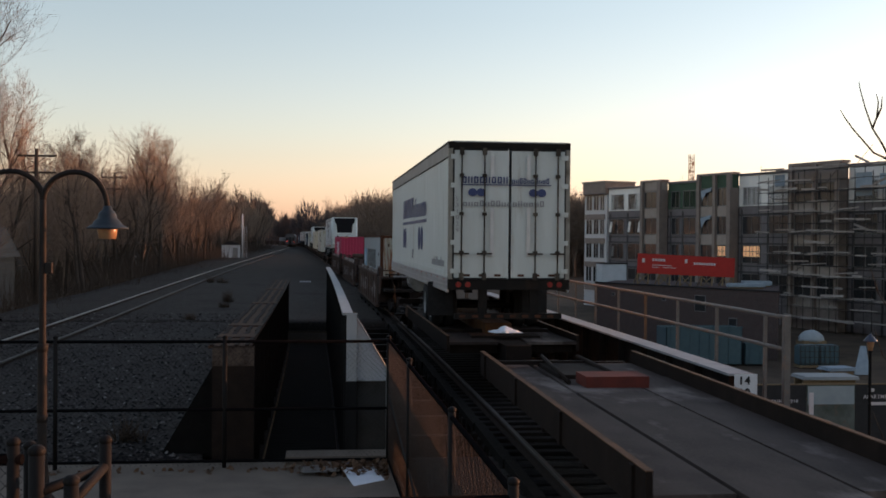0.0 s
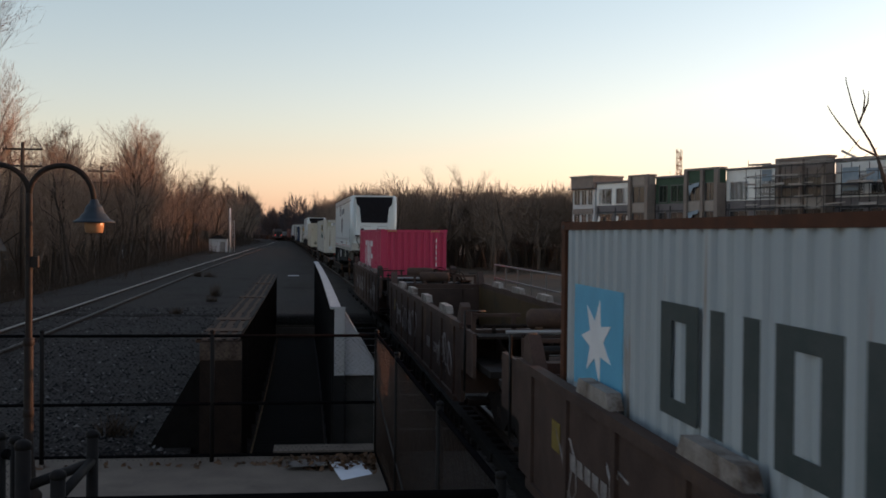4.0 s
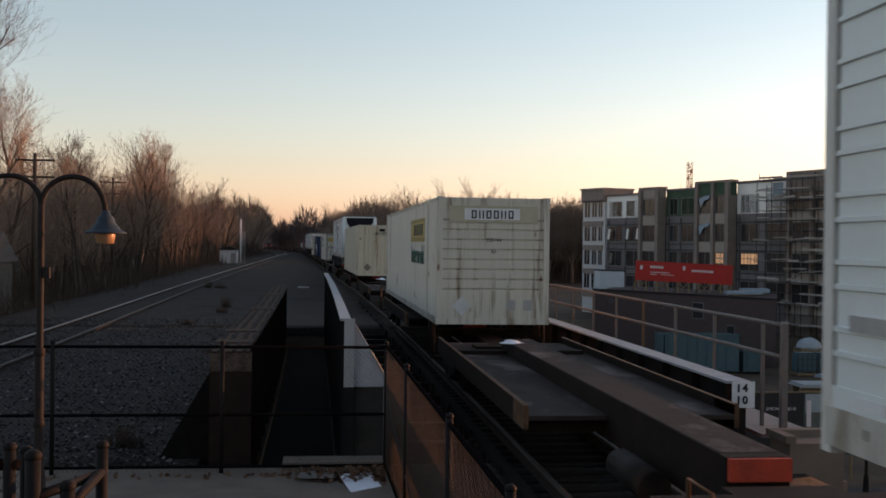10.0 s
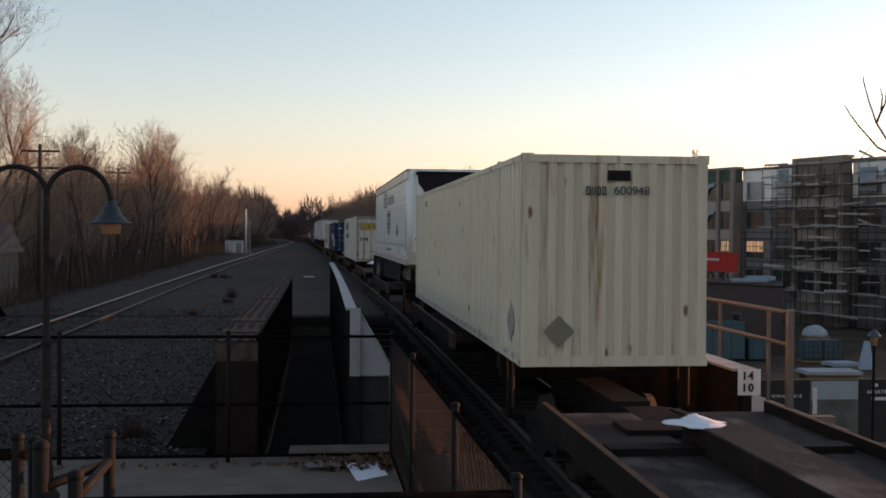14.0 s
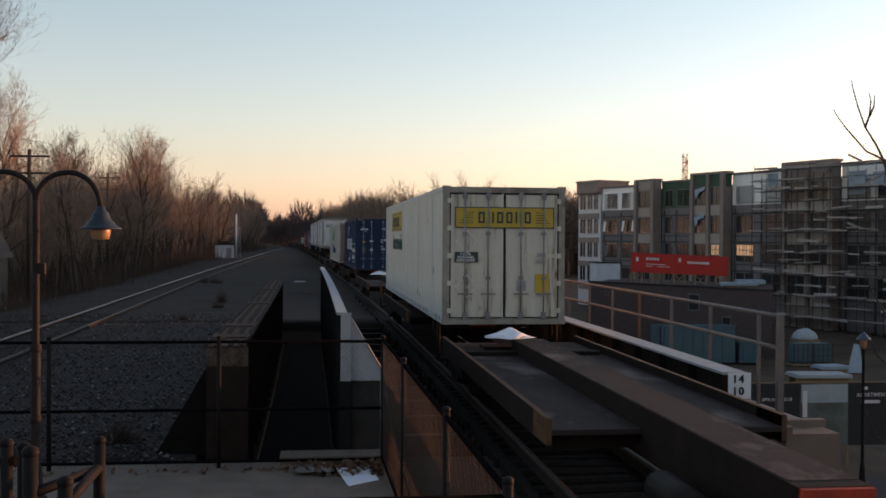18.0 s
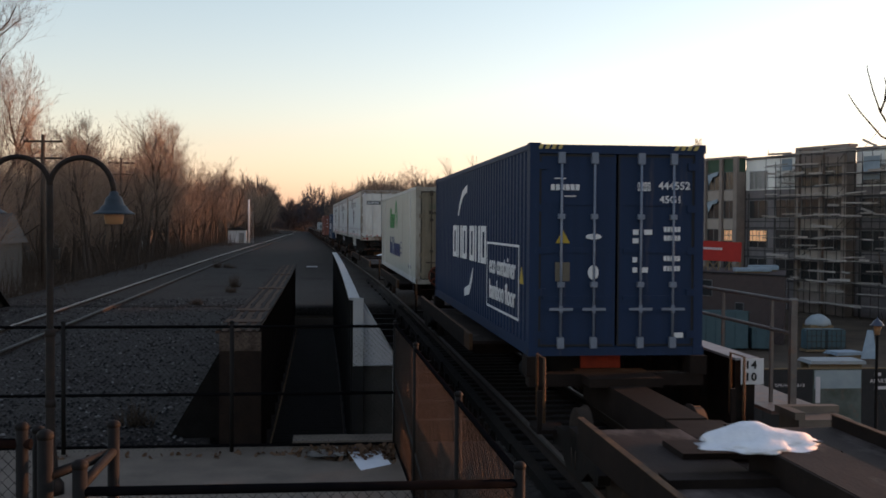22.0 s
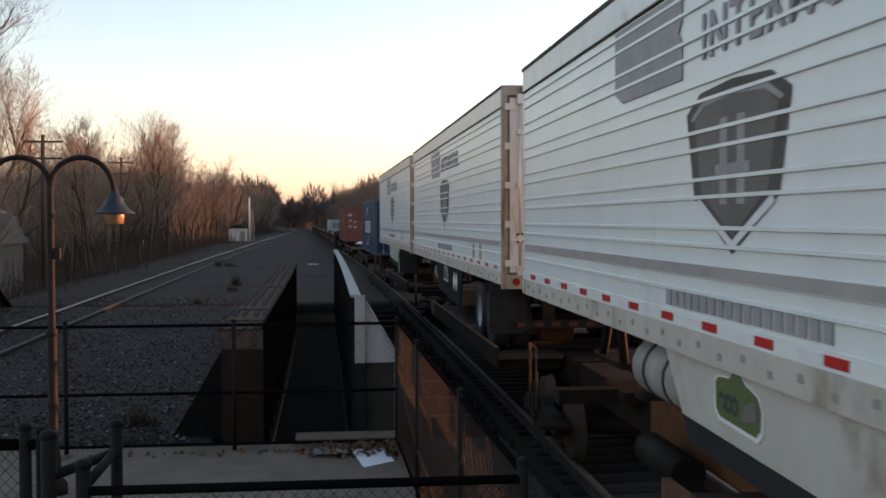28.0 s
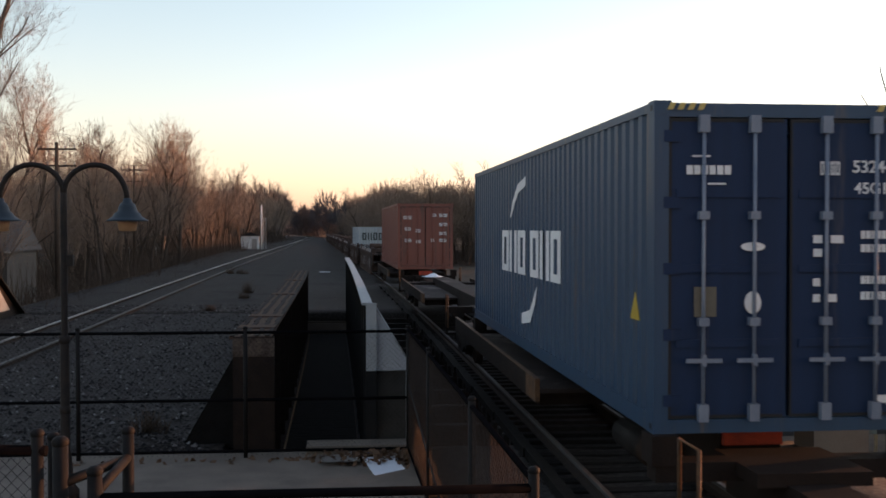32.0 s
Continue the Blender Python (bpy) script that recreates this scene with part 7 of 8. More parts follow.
def build_well():
    c = thing("well_car", "weathered brown well car with low sides", "rail car", "well cars")
    h = 7.4
    for s in (-1, 1):
        side = boxes("well_side", WELLPAINT, c, (*sorted((s * 1.36, s * 1.42)), -h, h, .34, 1.56))
        boxes("inner_sheet", WELLYELLOW, side, (*sorted((s * 1.35, s * 1.36)), -h, h, .36, 1.5))
        boxes("top_chord", WELLPAINT, side, (*sorted((s * 1.33, s * 1.46)), -h, h, 1.56, 1.66))
        boxes("bottom_chord", WELLPAINT, side, (*sorted((s * 1.28, s * 1.46)), -h + .6, h - .6, .26, .36))
        for k in range(9):
            y = -h + .8 + k * (2 * h - 1.6) / 8
            boxes("side_stake", WELLPAINT, side, (*sorted((s * 1.42, s * 1.455)), y - .06, y + .06, .36, 1.56))
        for k in (-5.4, -2.2, .8, 3.6):
            bm = bmesh.new()
            prism(bm, ((k, 1.66), (k + 1.15, 1.66), (k + 1.05, 1.80), (k + .1, 1.80)), "x", *sorted((s * 1.27, s * 1.40)))
            part("box_guide", bm, GUIDEPALE, side, "worn box guide, paled as if lit from above")
        for e in (-1, 1):
            bm = bmesh.new()
            prism(bm, ((e * (h - .1), 1.62), (e * (h - .75), 1.62), (e * (h - .35), 1.98), (e * (h - .15), 1.92)), "x", *sorted((s * 1.24, s * 1.40)))
            part("corner_guide", bm, WELLPAINT, c)
            bm = bmesh.new()
            sweep(bm, [(s * 1.44, e * (h + .5), .6), (s * 1.44, e * (h + .5), 1.9), (s * 1.1, e * (h + .5), 1.9)], .02, 6)
            part("grab_iron", bm, BLACKPAINT, c)
            boxes("end_step", CARSTEEL, c, (*sorted((s * 1.0, s * 1.4)), *sorted((e * (h + .4), e * (h + .75))), .45, .5))
            boxes("side_wing", WELLPAINT, c, (*sorted((s * 1.36, s * 1.42)), *sorted((e * h, e * (h + 1.2))), .9, 1.6))
    for y, w in ((-h + .6, .6), (h - .6, .6), (-4, .2), (-1.5, .2), (1.5, .2), (4, .2)):
        boxes("floor_plate", CARSTEEL, c, (-1.3, 1.3, y - w, y + w, .28, .34))
    for e in (-1, 1):
        boxes("bulkhead", WELLPAINT, c, (-1.36, 1.36, *sorted((e * h, e * (h + .08))), .5, 1.45))
        boxes("end_deck", DARKSTEEL, c, (-1.3, 1.3, *sorted((e * (h + .08), e * (h + 2.1))), 1.02, 1.12))
        boxes("end_beam", WELLPAINT, c, (-1.36, 1.36, *sorted((e * (h + .1), e * (h + .35))), 1.45, 1.58))
        boxes("walk_grate", CARSTEEL, c, (-1.3, 1.3, *sorted((e * (h + .5), e * (h + 1.1))), 1.50, 1.54))
        bm = bmesh.new()
        tube(bm, (-.55, e * (h + 1.6), 1.3), (.6, e * (h + 1.6), 1.3), .15, 14)
        part("air_reservoir", bm, DARKSTEEL, c)
        bm = bmesh.new()
        lathe(bm, ((.0, -.5), (.13, -.48), (.165, -.42), (.165, .36), (.13, .44), (.0, .46)), 16)
        part("brake_cylinder", bm, WELLPAINT, c, at=pose(.05, e * (h + .62), 1.78, 0, 90, 0))
        for k in (-.28, .34):
            boxes("cylinder_bracket", WELLPAINT, c, (k - .05, k + .05, *sorted((e * (h + .38), e * (h + .86))), 1.12, 1.66))
        for k in (-1.28, -.62, .62, 1.28):
            boxes("end_post", WELLPAINT, c, (k - .035, k + .035, *sorted((e * (h + .36), e * (h + .43))), 1.1, 1.86))
        boxes("end_rail", WELLPAINT, c, (-1.3, -.5, *sorted((e * (h + .37), e * (h + .43))), 1.80, 1.85), (.62, 1.3, *sorted((e * (h + .37), e * (h + .43))), 1.80, 1.85))
        valve = bevel_box("control_valve", DARKSTEEL, c, (.85, 1.25, *sorted((e * (h + .9), e * (h + 1.25))), 1.12, 1.62), .05)
        for k in range(3):
            bm = bmesh.new()
            sweep(bm, [(.9 + .12 * k, e * (h + .95), 1.6), (.75 + .1 * k, e * (h + .85), 1.82), (.5, e * (h + .75 + .08 * k), 1.9), (.42, e * (h + .66), 1.5)], .022, 6)
            part("air_pipe", bm, RUSTDARK, valve)
        for k, (yy, zz) in enumerate(((.55, 1.66), (.95, 1.60), (1.25, 1.52))):
            bm = bmesh.new()
            tube(bm, (-1.15 + .3 * k, e * (h + yy), zz), (1.2 - .2 * k, e * (h + yy + .05), zz), .028, 7)
            part("end_pipe", bm, BARGREY if k == 1 else CARSTEEL, c)
            boxes("pipe_post", CARSTEEL, c, (-1.0 + .4 * k, -.94 + .4 * k, *sorted((e * (h + yy - .03), e * (h + yy + .03))), 1.1, zz))
        bm = bmesh.new()
        sweep(bm, [(.75 + .2 * math.cos(q * math.pi / 8), e * (h + .42), 1.75 + .2 * math.sin(q * math.pi / 8)) for q in range(17)], .016, 6)
        part("brake_wheel", bm, CARSTEEL, c)
        for k in (-.85, .85):
            bm = bmesh.new()
            prism(bm, ((e * h, 1.5), (e * (h + 1.9), 1.12), (e * h, 1.12)), "x", k - .02, k + .02)
            part("end_gusset", bm, WELLPAINT, c)
        boxes("draft_sill", CARSTEEL, c, (-.3, .3, *sorted((e * (h + .1), e * (h + 2.4))), .62, 1.02))
        truck(c, e * (h + 1.5))
    word_bars(c, CHALK, -2.5, -3.3, .78, .99, 4, -1.426, name="number_mark")
    side_words(c, "723197", .27, CHALK, -4.1, .87, -1.424, bold=.004, spread=1.1)
    word_bars(c, CHALK, 4.8, 3.2, .9, 1.05, 6, -1.426, name="number_mark")
    for k, (y0, z0) in enumerate(((.8, .62), (-.3, .7), (1.9, .62), (-5.0, .62), (-5.6, .7), (-6.3, .6), (3.0, .65), (4.6, .6))):
        bm = bmesh.new()
        sweep(bm, [(-1.425, y0 + .05 * q + .22 * math.sin(q * 1.1 + k), z0 + .3 * math.cos(q * .9 + 2 * k) + .3) for q in range(14)], .012, 4)
        part("chalk_scrawl", bm, CHALK, c)
    plate(c, "notice_plate", DULLYELLOW, 5.6, 5.25, .95, 1.25, -1.426)
    return c


# ---- the train: cars in their order ----
_spines, _wells = {}, {}
for _u, _a in ((-7.2, 1), (10.5, 1), (29.6, -1), (112.2, 1), (129.4, 1), (146.6, 1), (164.8, 1), (183.0, 1), (202.3, 1), (219.3, 1), (236.3, 1), (254.2, 1), (272.1, 1), (290.2, 1), (308.2, 1), (326.2, -1), (344.2, -1), (361.6, -1), (379.8, 1), (398.0, 1), (416.0, 1)):
    if _u < 20:
        copies_of(_spines, 0, build_flush, _u)
        continue
    _full = _u in (146.6, 183.0, 236.3, 272.1, 290.2, 379.8, 416.0)
    _car = copies_of(_spines, (_a, _full), lambda a=_a, f=_full: build_spine(a, f), _u)
    if _u == 290.2:
        bm = bmesh.new()
        sweep(bm, [(.27 * math.cos(q * math.pi / 12), .27 * math.sin(q * math.pi / 12), 0) for q in range(25)], .022, 6)
        for q in range(5):
            tube(bm, (0, 0, -.03), (.26 * math.cos(q * 1.257), .26 * math.sin(q * 1.257), 0), .018, 6)
        tube(bm, (0, 0, -.06), (0, 0, .04), .06, 10)
        part("brake_wheel", bm, surface("red_brown_wheel", (.13, .035, .02), (.07, .024, .016), 4, .7, bump=.2), _car, "red-brown hand brake wheel", at=pose(-.75, -8.3, 1.66, 90, 0, 0))
        bevel_box("brake_housing", RUSTDARK, _car, (-.95, -.55, -8.24, -8.06, 1.35, 1.9), .05)
        boxes("brake_post", CARSTEEL, _car, (-.83, -.67, -8.22, -8.08, .6, 1.85))
for _u in (51.2, 70.9, 90.8, 438, 458, 478, 498, 518, 538, 558, 578, 598):
    copies_of(_wells, 0, build_well, _u)
for _u, _s in ((20.8, .75), (135.0, .5), (171.0, .65), (226.2, 1.1), (260.6, 1.2), (313.2, .85), (405.0, .85)):
    snow_lump(_u, _s, -.25)
for _u in (37.0, 105.1, 195.2, 333.1, 351.3, 368.2):
    hitch(_u)

# ---- the train: loads ----
XL = -1.288     # outer face of wide loads
XP = -1.287     # between the beads of the ribbed trailers
c = trailer(21.85, "white sheet-sided semi trailer with blue markings and closed doors", 1, "posts")
word_bars(c, FADEDBLUE, 3.36, .0, 2.72, 3.28, 8, XL, slant=.12, gap=.12, label="open blue frame")
word_bars(c, FADEDBLUE, -.08, -3.6, 2.70, 3.22, 8, XL, low=(0, 2, 3, 4, 5, 6, 7), gap=.2)
plate(c, "underline", FADEDBLUE, 3.40, -3.6, 2.53, 2.61, XL)
for y in (3.0, 2.42, -1.75, -2.45):
    side_outline(c, "blue_oval", BARBLUE, [(y + .28 * math.cos(i * math.pi / 12), 2.12 + .31 * math.sin(i * math.pi / 12)) for i in range(24)], XL)
word_bars(c, BARGREY, -4.9, -7.35, 1.50, 1.70, 14, XL, low=(0, 1, 2, 4, 7, 8, 9, 11, 12, 13))
side_words(c, "53'", .36, BARGREY, 0.0, 1.66, XL, bold=.006)
face_bars(c, BARBLUE, -1.02, -.02, 3.28, 3.42, 8, -8.10)
face_bars(c, BARBLUE, .04, .86, 3.28, 3.40, 10, -8.10, low=(0, 1, 4, 5, 7, 8))
face_plate(c, "underline", BARBLUE, -1.05, .88, 3.24, 3.26, -8.10)
face_bars(c, BARGREY, -1.0, .76, 2.80, 2.92, 15, -8.10, low=(0, 1, 2, 4, 7, 8, 9, 11, 12, 13))
face_words(c, "5\n3\n1\n0\n2\n9", .13, BARGREY, -1.12, 2.62, -8.10)
for x in (-.80, -.62, .50, .68):
    bm = bmesh.new()
    prism(bm, [(x + .095 * math.cos(i * math.pi / 10), 3.09 + .085 * math.sin(i * math.pi / 10)) for i in range(20)], "y", -8.106, -8.098)
    part("blue_oval", bm, BARBLUE, c)
for x in (-.38, .40):
    for z0, z1 in ((3.35, 3.86), (1.75, 2.78)):
        face_plate(c, "door_plate", ALU, x - .04, x + .04, z0, z1, -8.095)
face_plate(c, "seal_box", ALU, -.5, -.36, 1.30, 1.37, -8.10)

c = container(45.14, 12.19, 2.44, 2.59, .70, GREY, "pale grey shipping container with heavily rusted end, in a well car", "ribs", GREY_RUSTY, RUSTY_FRAME)
XI = -1.2125
word_bars(c, BARBLACK, 2.8, -3.3, 1.10, 1.95, 6, XI, gap=.22, label="plain dark bar")
plate(c, "logo_square", SKYBLUE, 5.5, 3.8, .95, 1.95, XI)
side_outline(c, "logo_star", BARWHITE, [(4.65 + (.55 if i % 2 == 0 else .24) * math.cos(i * math.pi / 7), 1.45 + (.40 if i % 2 == 0 else .18) * math.sin(i * math.pi / 7)) for i in range(14)], XI - .006)
side_words(c, "4510", .2, BARBLACK, -4.9, 1.75, XI)
side_outline(c, "warning_sign", YELLOW, ((-5.0, .62), (-5.34, .62), (-5.17, .88)), XI)

c = container(84.72, 12.19, 2.44, 2.59, .70, PINK, "bright magenta shipping container with white markings, in a well car", "ribs")
for y0, y1, z0, z1 in ((2.2, 1.95, .85, 2.12), (1.95, 1.3, 1.92, 2.12), (1.95, 1.3, .85, 1.05), (1.3, 1.05, .85, 2.12), (.75, .5, .85, 2.12), (-.1, -.4, .85, 2.12), (-.82, -1.14, .82, 2.12), (-1.14, -2.1, 1.9, 2.12), (-1.14, -2.05, 1.4, 1.58), (-1.14, -2.1, .82, 1.02)):
    plate(c, "marking_bar", BARWHITE, y0, y1, z0, z1, XI)
side_outline(c, "marking_bar", BARWHITE, ((.5, 2.12), (.2, 2.12), (-.1, .95), (-.1, .85), (.1, .85)), XI)
bm = bmesh.new()
for i in range(9):
    box(bm, .82, .855, -6.10, -6.092, .35 + i * .22, .35 + i * .22 + .14)
part("number_mark", bm, BARWHITE, c)
for s in (-1, 1):
    face_plate(c, "vent", BLACKPAINT, s * .8 - .13, s * .8 + .13, .02, .09, -6.10)
    bm = bmesh.new()
    for i in range(4):
        box(bm, s * .8 - .16 + i * .09, s * .8 - .11 + i * .09, -6.10, -6.092, 2.50, 2.55)
    part("hazard_stripe", bm, OLDYELLOW, c)


def prime_marks(c, sy=.8, notices=(-4.9,)):
    """Plain shapes that stand for the markings, gathered round a shield at sy along the side."""
    side_outline(c, "grey_block", BARGREY, [(sy + 2.85, 3.80), (sy + 2.85, 3.24), (sy + 2.6, 3.14), (sy + 1.0, 3.14), (sy + 1.0, 3.42), (sy + 1.08, 3.5), (sy + 1.0, 3.58), (sy + 1.0, 3.80)], XP)
    side_words(c, "INTERMODAL", .45, BARGREY, sy - .98, 3.36, XP, bold=.006, spread=1.16)
    w = 1.2
    out = ((.74, 2.86), (.5, 2.99), (0, 3.02), (-.5, 2.99), (-.74, 2.86), (-.6, 2.25), (0, 1.87), (.6, 2.25))
    side_outline(c, "shield", SHIELD, [(sy + w * y, z) for y, z in out], XP, .003, label="plain dark shield emblem")
    side_outline(c, "shield_field", SHIELDIN, [(sy + w * y * .8, 2.5 + (z - 2.5) * .82) for y, z in out], XP - .001, .003)
    side_outline(c, "shield_chevron", BARWHITE, [(sy + w * y, z) for y, z in ((.55, 2.27), (0, 1.96), (-.55, 2.27), (-.55, 2.20), (0, 1.90), (.55, 2.20))], XP - .002, .003)
    side_outline(c, "shield_rim", BARGREY, [(sy + w * y, z) for y, z in ((.66, 2.82), (.45, 2.93), (0, 2.96), (-.45, 2.93), (-.66, 2.82), (-.62, 2.80), (-.43, 2.89), (0, 2.92), (.43, 2.89), (.62, 2.80))], XP - .002, .003)
    plate(c, "shield_bar", BARGREY, sy + .3, sy - .28, 2.40, 2.47, XP - .002, .003)
    for k in (.22, -.08):
        plate(c, "shield_bar", BARGREY, sy + k, sy + k - .13, 2.2, 2.78, XP - .002, .003)
    word_bars(c, BARGREY, sy + 1.35, sy - 1.45, 1.44, 1.56, 18, XP, gap=.3)
    for y in notices:
        plate(c, "yellow_notice", OLDYELLOW, y + .1, y - .12, 1.40, 1.72, XP)


def code_column(c, digits, y):
    """An upright column of painted digits below four plain marks."""
    for k in range(4):
        plate(c, "code_mark", BARBLACK, y + .045, y - .045, 2.72 - .128 * k, 2.80 - .128 * k, -1.302, .004)
    for k, d in enumerate(digits):
        side_words(c, d, .155, BARBLACK, y, 2.25 - .128 * k, -1.302, bold=.004)


PURPLE = surface("faded_purple", (0.16, 0.13, 0.30), (0.13, 0.1, 0.24), 4, 0.6, bump=0.02)
SHIELDIN = surface("shield_grey", (0.11, 0.10, 0.095), (0.15, 0.14, 0.13), 1.5, 0.65, bump=0.02)
c = trailer(104.27, "white refrigerated semi trailer with dark shield emblem, cooling unit forward", -1, "beads", SKIRT)
prime_marks(c, .09)
code_column(c, "888389", -7.78)
def eco_badge(c, y, z, k=1.0):
    out = ((.58, .14), (.5, .2), (.2, .22), (.12, .30), (-.1, .30), (-.2, .22), (-.5, .14), (-.6, .02), (-.58, -.18), (-.48, -.26), (.45, -.22), (.56, -.14))
    side_outline(c, "badge_rim", BARWHITE, [(y + p * k, z + q * k) for p, q in out], -1.256, label="pale rim of the badge")
    side_outline(c, "green_badge", ECOGREEN, [(y + p * k * .92, z + .01 + q * k * .88) for p, q in out], -1.260, label="green badge on the skirt")
    side_outline(c, "badge_leaf", SHIELDIN, [(y + p * k, z + q * k) for p, q in ((-.12, -.14), (-.5, -.08), (-.44, .08), (-.24, .06))], -1.266)
    words("eco", .34 * k, BARBLACK, c, pose(-1.265, y + .2 * k, z, 90, 0, -90), bold=.012 * k)


eco_badge(c, -3.1, .94)
for y in (1.86, 1.4):
    diamond(c, "white_diamond", BARWHITE, y, .78, .24, -1.254)

c = container(138.78, 16.15, 2.59, 2.90, 1.36, WHITE, "white domestic container with faded yellow board and ribbed dirty end", "lying", WHITE_END, WHITE_END, period=.235, depth=.05)
XJ = -1.2875
plate(c, "faded_board", OLDYELLOW, -1.7, -5.35, 1.88, 2.48, XJ)
word_bars(c, BARBLACK, -2.6, -5.0, 2.04, 2.34, 6, XJ - .006, gap=.3)
for z in (1.92, 1.96, 2.40, 2.44):
    plate(c, "board_line", BARBLACK, -1.8, -5.25, z, z + .012, XJ - .006)
side_words(c, "Intermodal", .68, GREEN, -3.57, 1.52, XJ, bold=.012, spread=1.12)
diamond(c, "placard_holder", BARGREY, 3.0, .62, .22, XJ)
face_plate(c, "name_board", surface("faded_cream_board", (.42, .40, .30), (.36, .34, .24), 4, .6), -1.02, 1.02, 2.32, 2.70, -8.07)
face_plate(c, "pale_panel", BARWHITE, -.68, .6, 2.38, 2.64, -8.078)
face_bars(c, BARBLACK, -.52, .5, 2.41, 2.60, 6, -8.086, gap=.3)
face_words(c, "250144", .12, BARBLACK, 0, 1.92, -8.06)
face_words(c, "53", .12, BARBLACK, 0, 1.66, -8.06)
diamond(c, "white_diamond", surface("dirty_placard", (.52, .55, .55), (.44, .46, .46), 5, .6), -.72, .42, .22, -8.06, False)
for x in (.42, .80):
    face_plate(c, "vent_plate", ROOFGREY, x - .10, x + .10, .32, .56, -8.06)

c = container(174.95, 16.04, 2.59, 2.90, 1.36, CREAM, "cream domestic container with rust-streaked corrugated end", "ribs", CREAM_END, CREAM_END, period=.3, depth=.055)
face_words(c, "600948", .17, BARBLACK, .22, 2.40, -8.03)
face_bars(c, BARBLACK, -.42, -.12, 2.34, 2.46, 4, -8.03)
face_plate(c, "lock_box", DARKSTEEL, -.12, .2, 2.54, 2.68, -8.03)
diamond(c, "dark_placard", surface("olive_placard", (.16, .15, .11), (.2, .18, .14), 5, .6), -.78, .48, .22, -8.03, False)
diamond(c, "dark_placard", surface("grey_placard", (.28, .27, .25), (.22, .21, .2), 5, .6), -7.2, .55, .3, XJ)
side_words(c, "F C I", .2, BARBLACK, 5.2, 2.55, XJ)

c = trailer(194.24, "white refrigerated semi trailer with green badge, cooling unit forward", -1, "beads", SKIRT, tandem=1.25)
prime_marks(c, -.1)
code_column(c, "169199", -7.78)
side_outline(c, "green_badge", ECOGREEN, [(-4.2 + .42 * math.cos(i * math.pi / 10), 2.25 + .24 * math.sin(i * math.pi / 10)) for i in range(20)], XP)
for y in (2.0, 1.55):
    diamond(c, "white_diamond", BARWHITE, y, 1.95, .26, XP)

c = container(228.28, 16.15, 2.59, 2.90, 1.36, WHITE, "white domestic container with yellow boards and closed doors", "doors", WHITE_END, DIRTYWHITE, period=.235, depth=.05, barpaint=BANDGREY, endframe=DUSTYFRAME)
plate(c, "yellow_board", YELLOW, 5.45, 1.75, 2.02, 2.62, XJ)
word_bars(c, BARBLACK, 5.0, 2.5, 2.16, 2.46, 6, XJ - .006, gap=.3)
for z in (2.05, 2.09, 2.55):
    plate(c, "board_line", BARBLACK, 5.4, 1.8, z, z + .012, XJ - .006)
side_words(c, "Intermodal", .68, GREEN, 3.3, 1.66, XJ, bold=.012, spread=1.12)
for z in (.75, 2.05):
    diamond(c, "pale_placard", BARWHITE, .3, z, .22, XJ)
face_plate(c, "yellow_board", YELLOW, -1.05, 1.06, 2.02, 2.46, -8.08)
face_bars(c, BARBLACK, -.56, .62, 2.12, 2.36, 6, -8.09, gap=.32)
for s in (-1, 1):
    bm = bmesh.new()
    for i in range(5):
        prism(bm, ((s * (.66 + .0), 2.12 + i * .055), (s * (.98 - .05 * i), 2.12 + i * .055), (s * (.98 - .05 * i), 2.135 + i * .055), (s * .66, 2.135 + i * .055)), "y", -8.094, -8.088)
    part("board_scroll", bm, BARBLACK, c)
for x0, x1, z0, z1 in ((-1.05, 1.06, 2.02, 2.04), (-1.05, 1.06, 2.44, 2.46), (-1.05, -1.03, 2.04, 2.44), (1.04, 1.06, 2.04, 2.44)):
    face_plate(c, "board_border", BARBLACK, x0, x1, z0, z1, -8.088, .004)
face_plate(c, "black_sign", BARBLACK, -1.06, -.56, 1.30, 1.52, -8.085)
for i, t in enumerate(("LOCAL", "REGIONAL", "DEDICATED")):
    face_words(c, t, .068, BARWHITE, -.82, 1.475 - .068 * i, -8.094, bold=.002, spread=1.1)
face_words(c, "297610", .10, BARGREY, .80, 1.32, -8.085)
face_bars(c, BARGREY, .70, .90, 1.42, 1.50, 4, -8.085)
face_plate(c, "grey_panel", BARGREY, .26, .46, .70, .92, -8.085)
face_plate(c, "yellow_notice", YELLOW, .66, .95, .66, 1.06, -8.085)
bm = bmesh.new()
for i in range(4):
    box(bm, .70, .91, -8.092, -8.086, .70 + .085 * i, .73 + .085 * i)
part("notice_print", bm, BARBLACK, c)
for z in (.80, 1.74):
    diamond(c, "placard_holder", DIRTYWHITE, -.80, z, .25, -8.086, False)


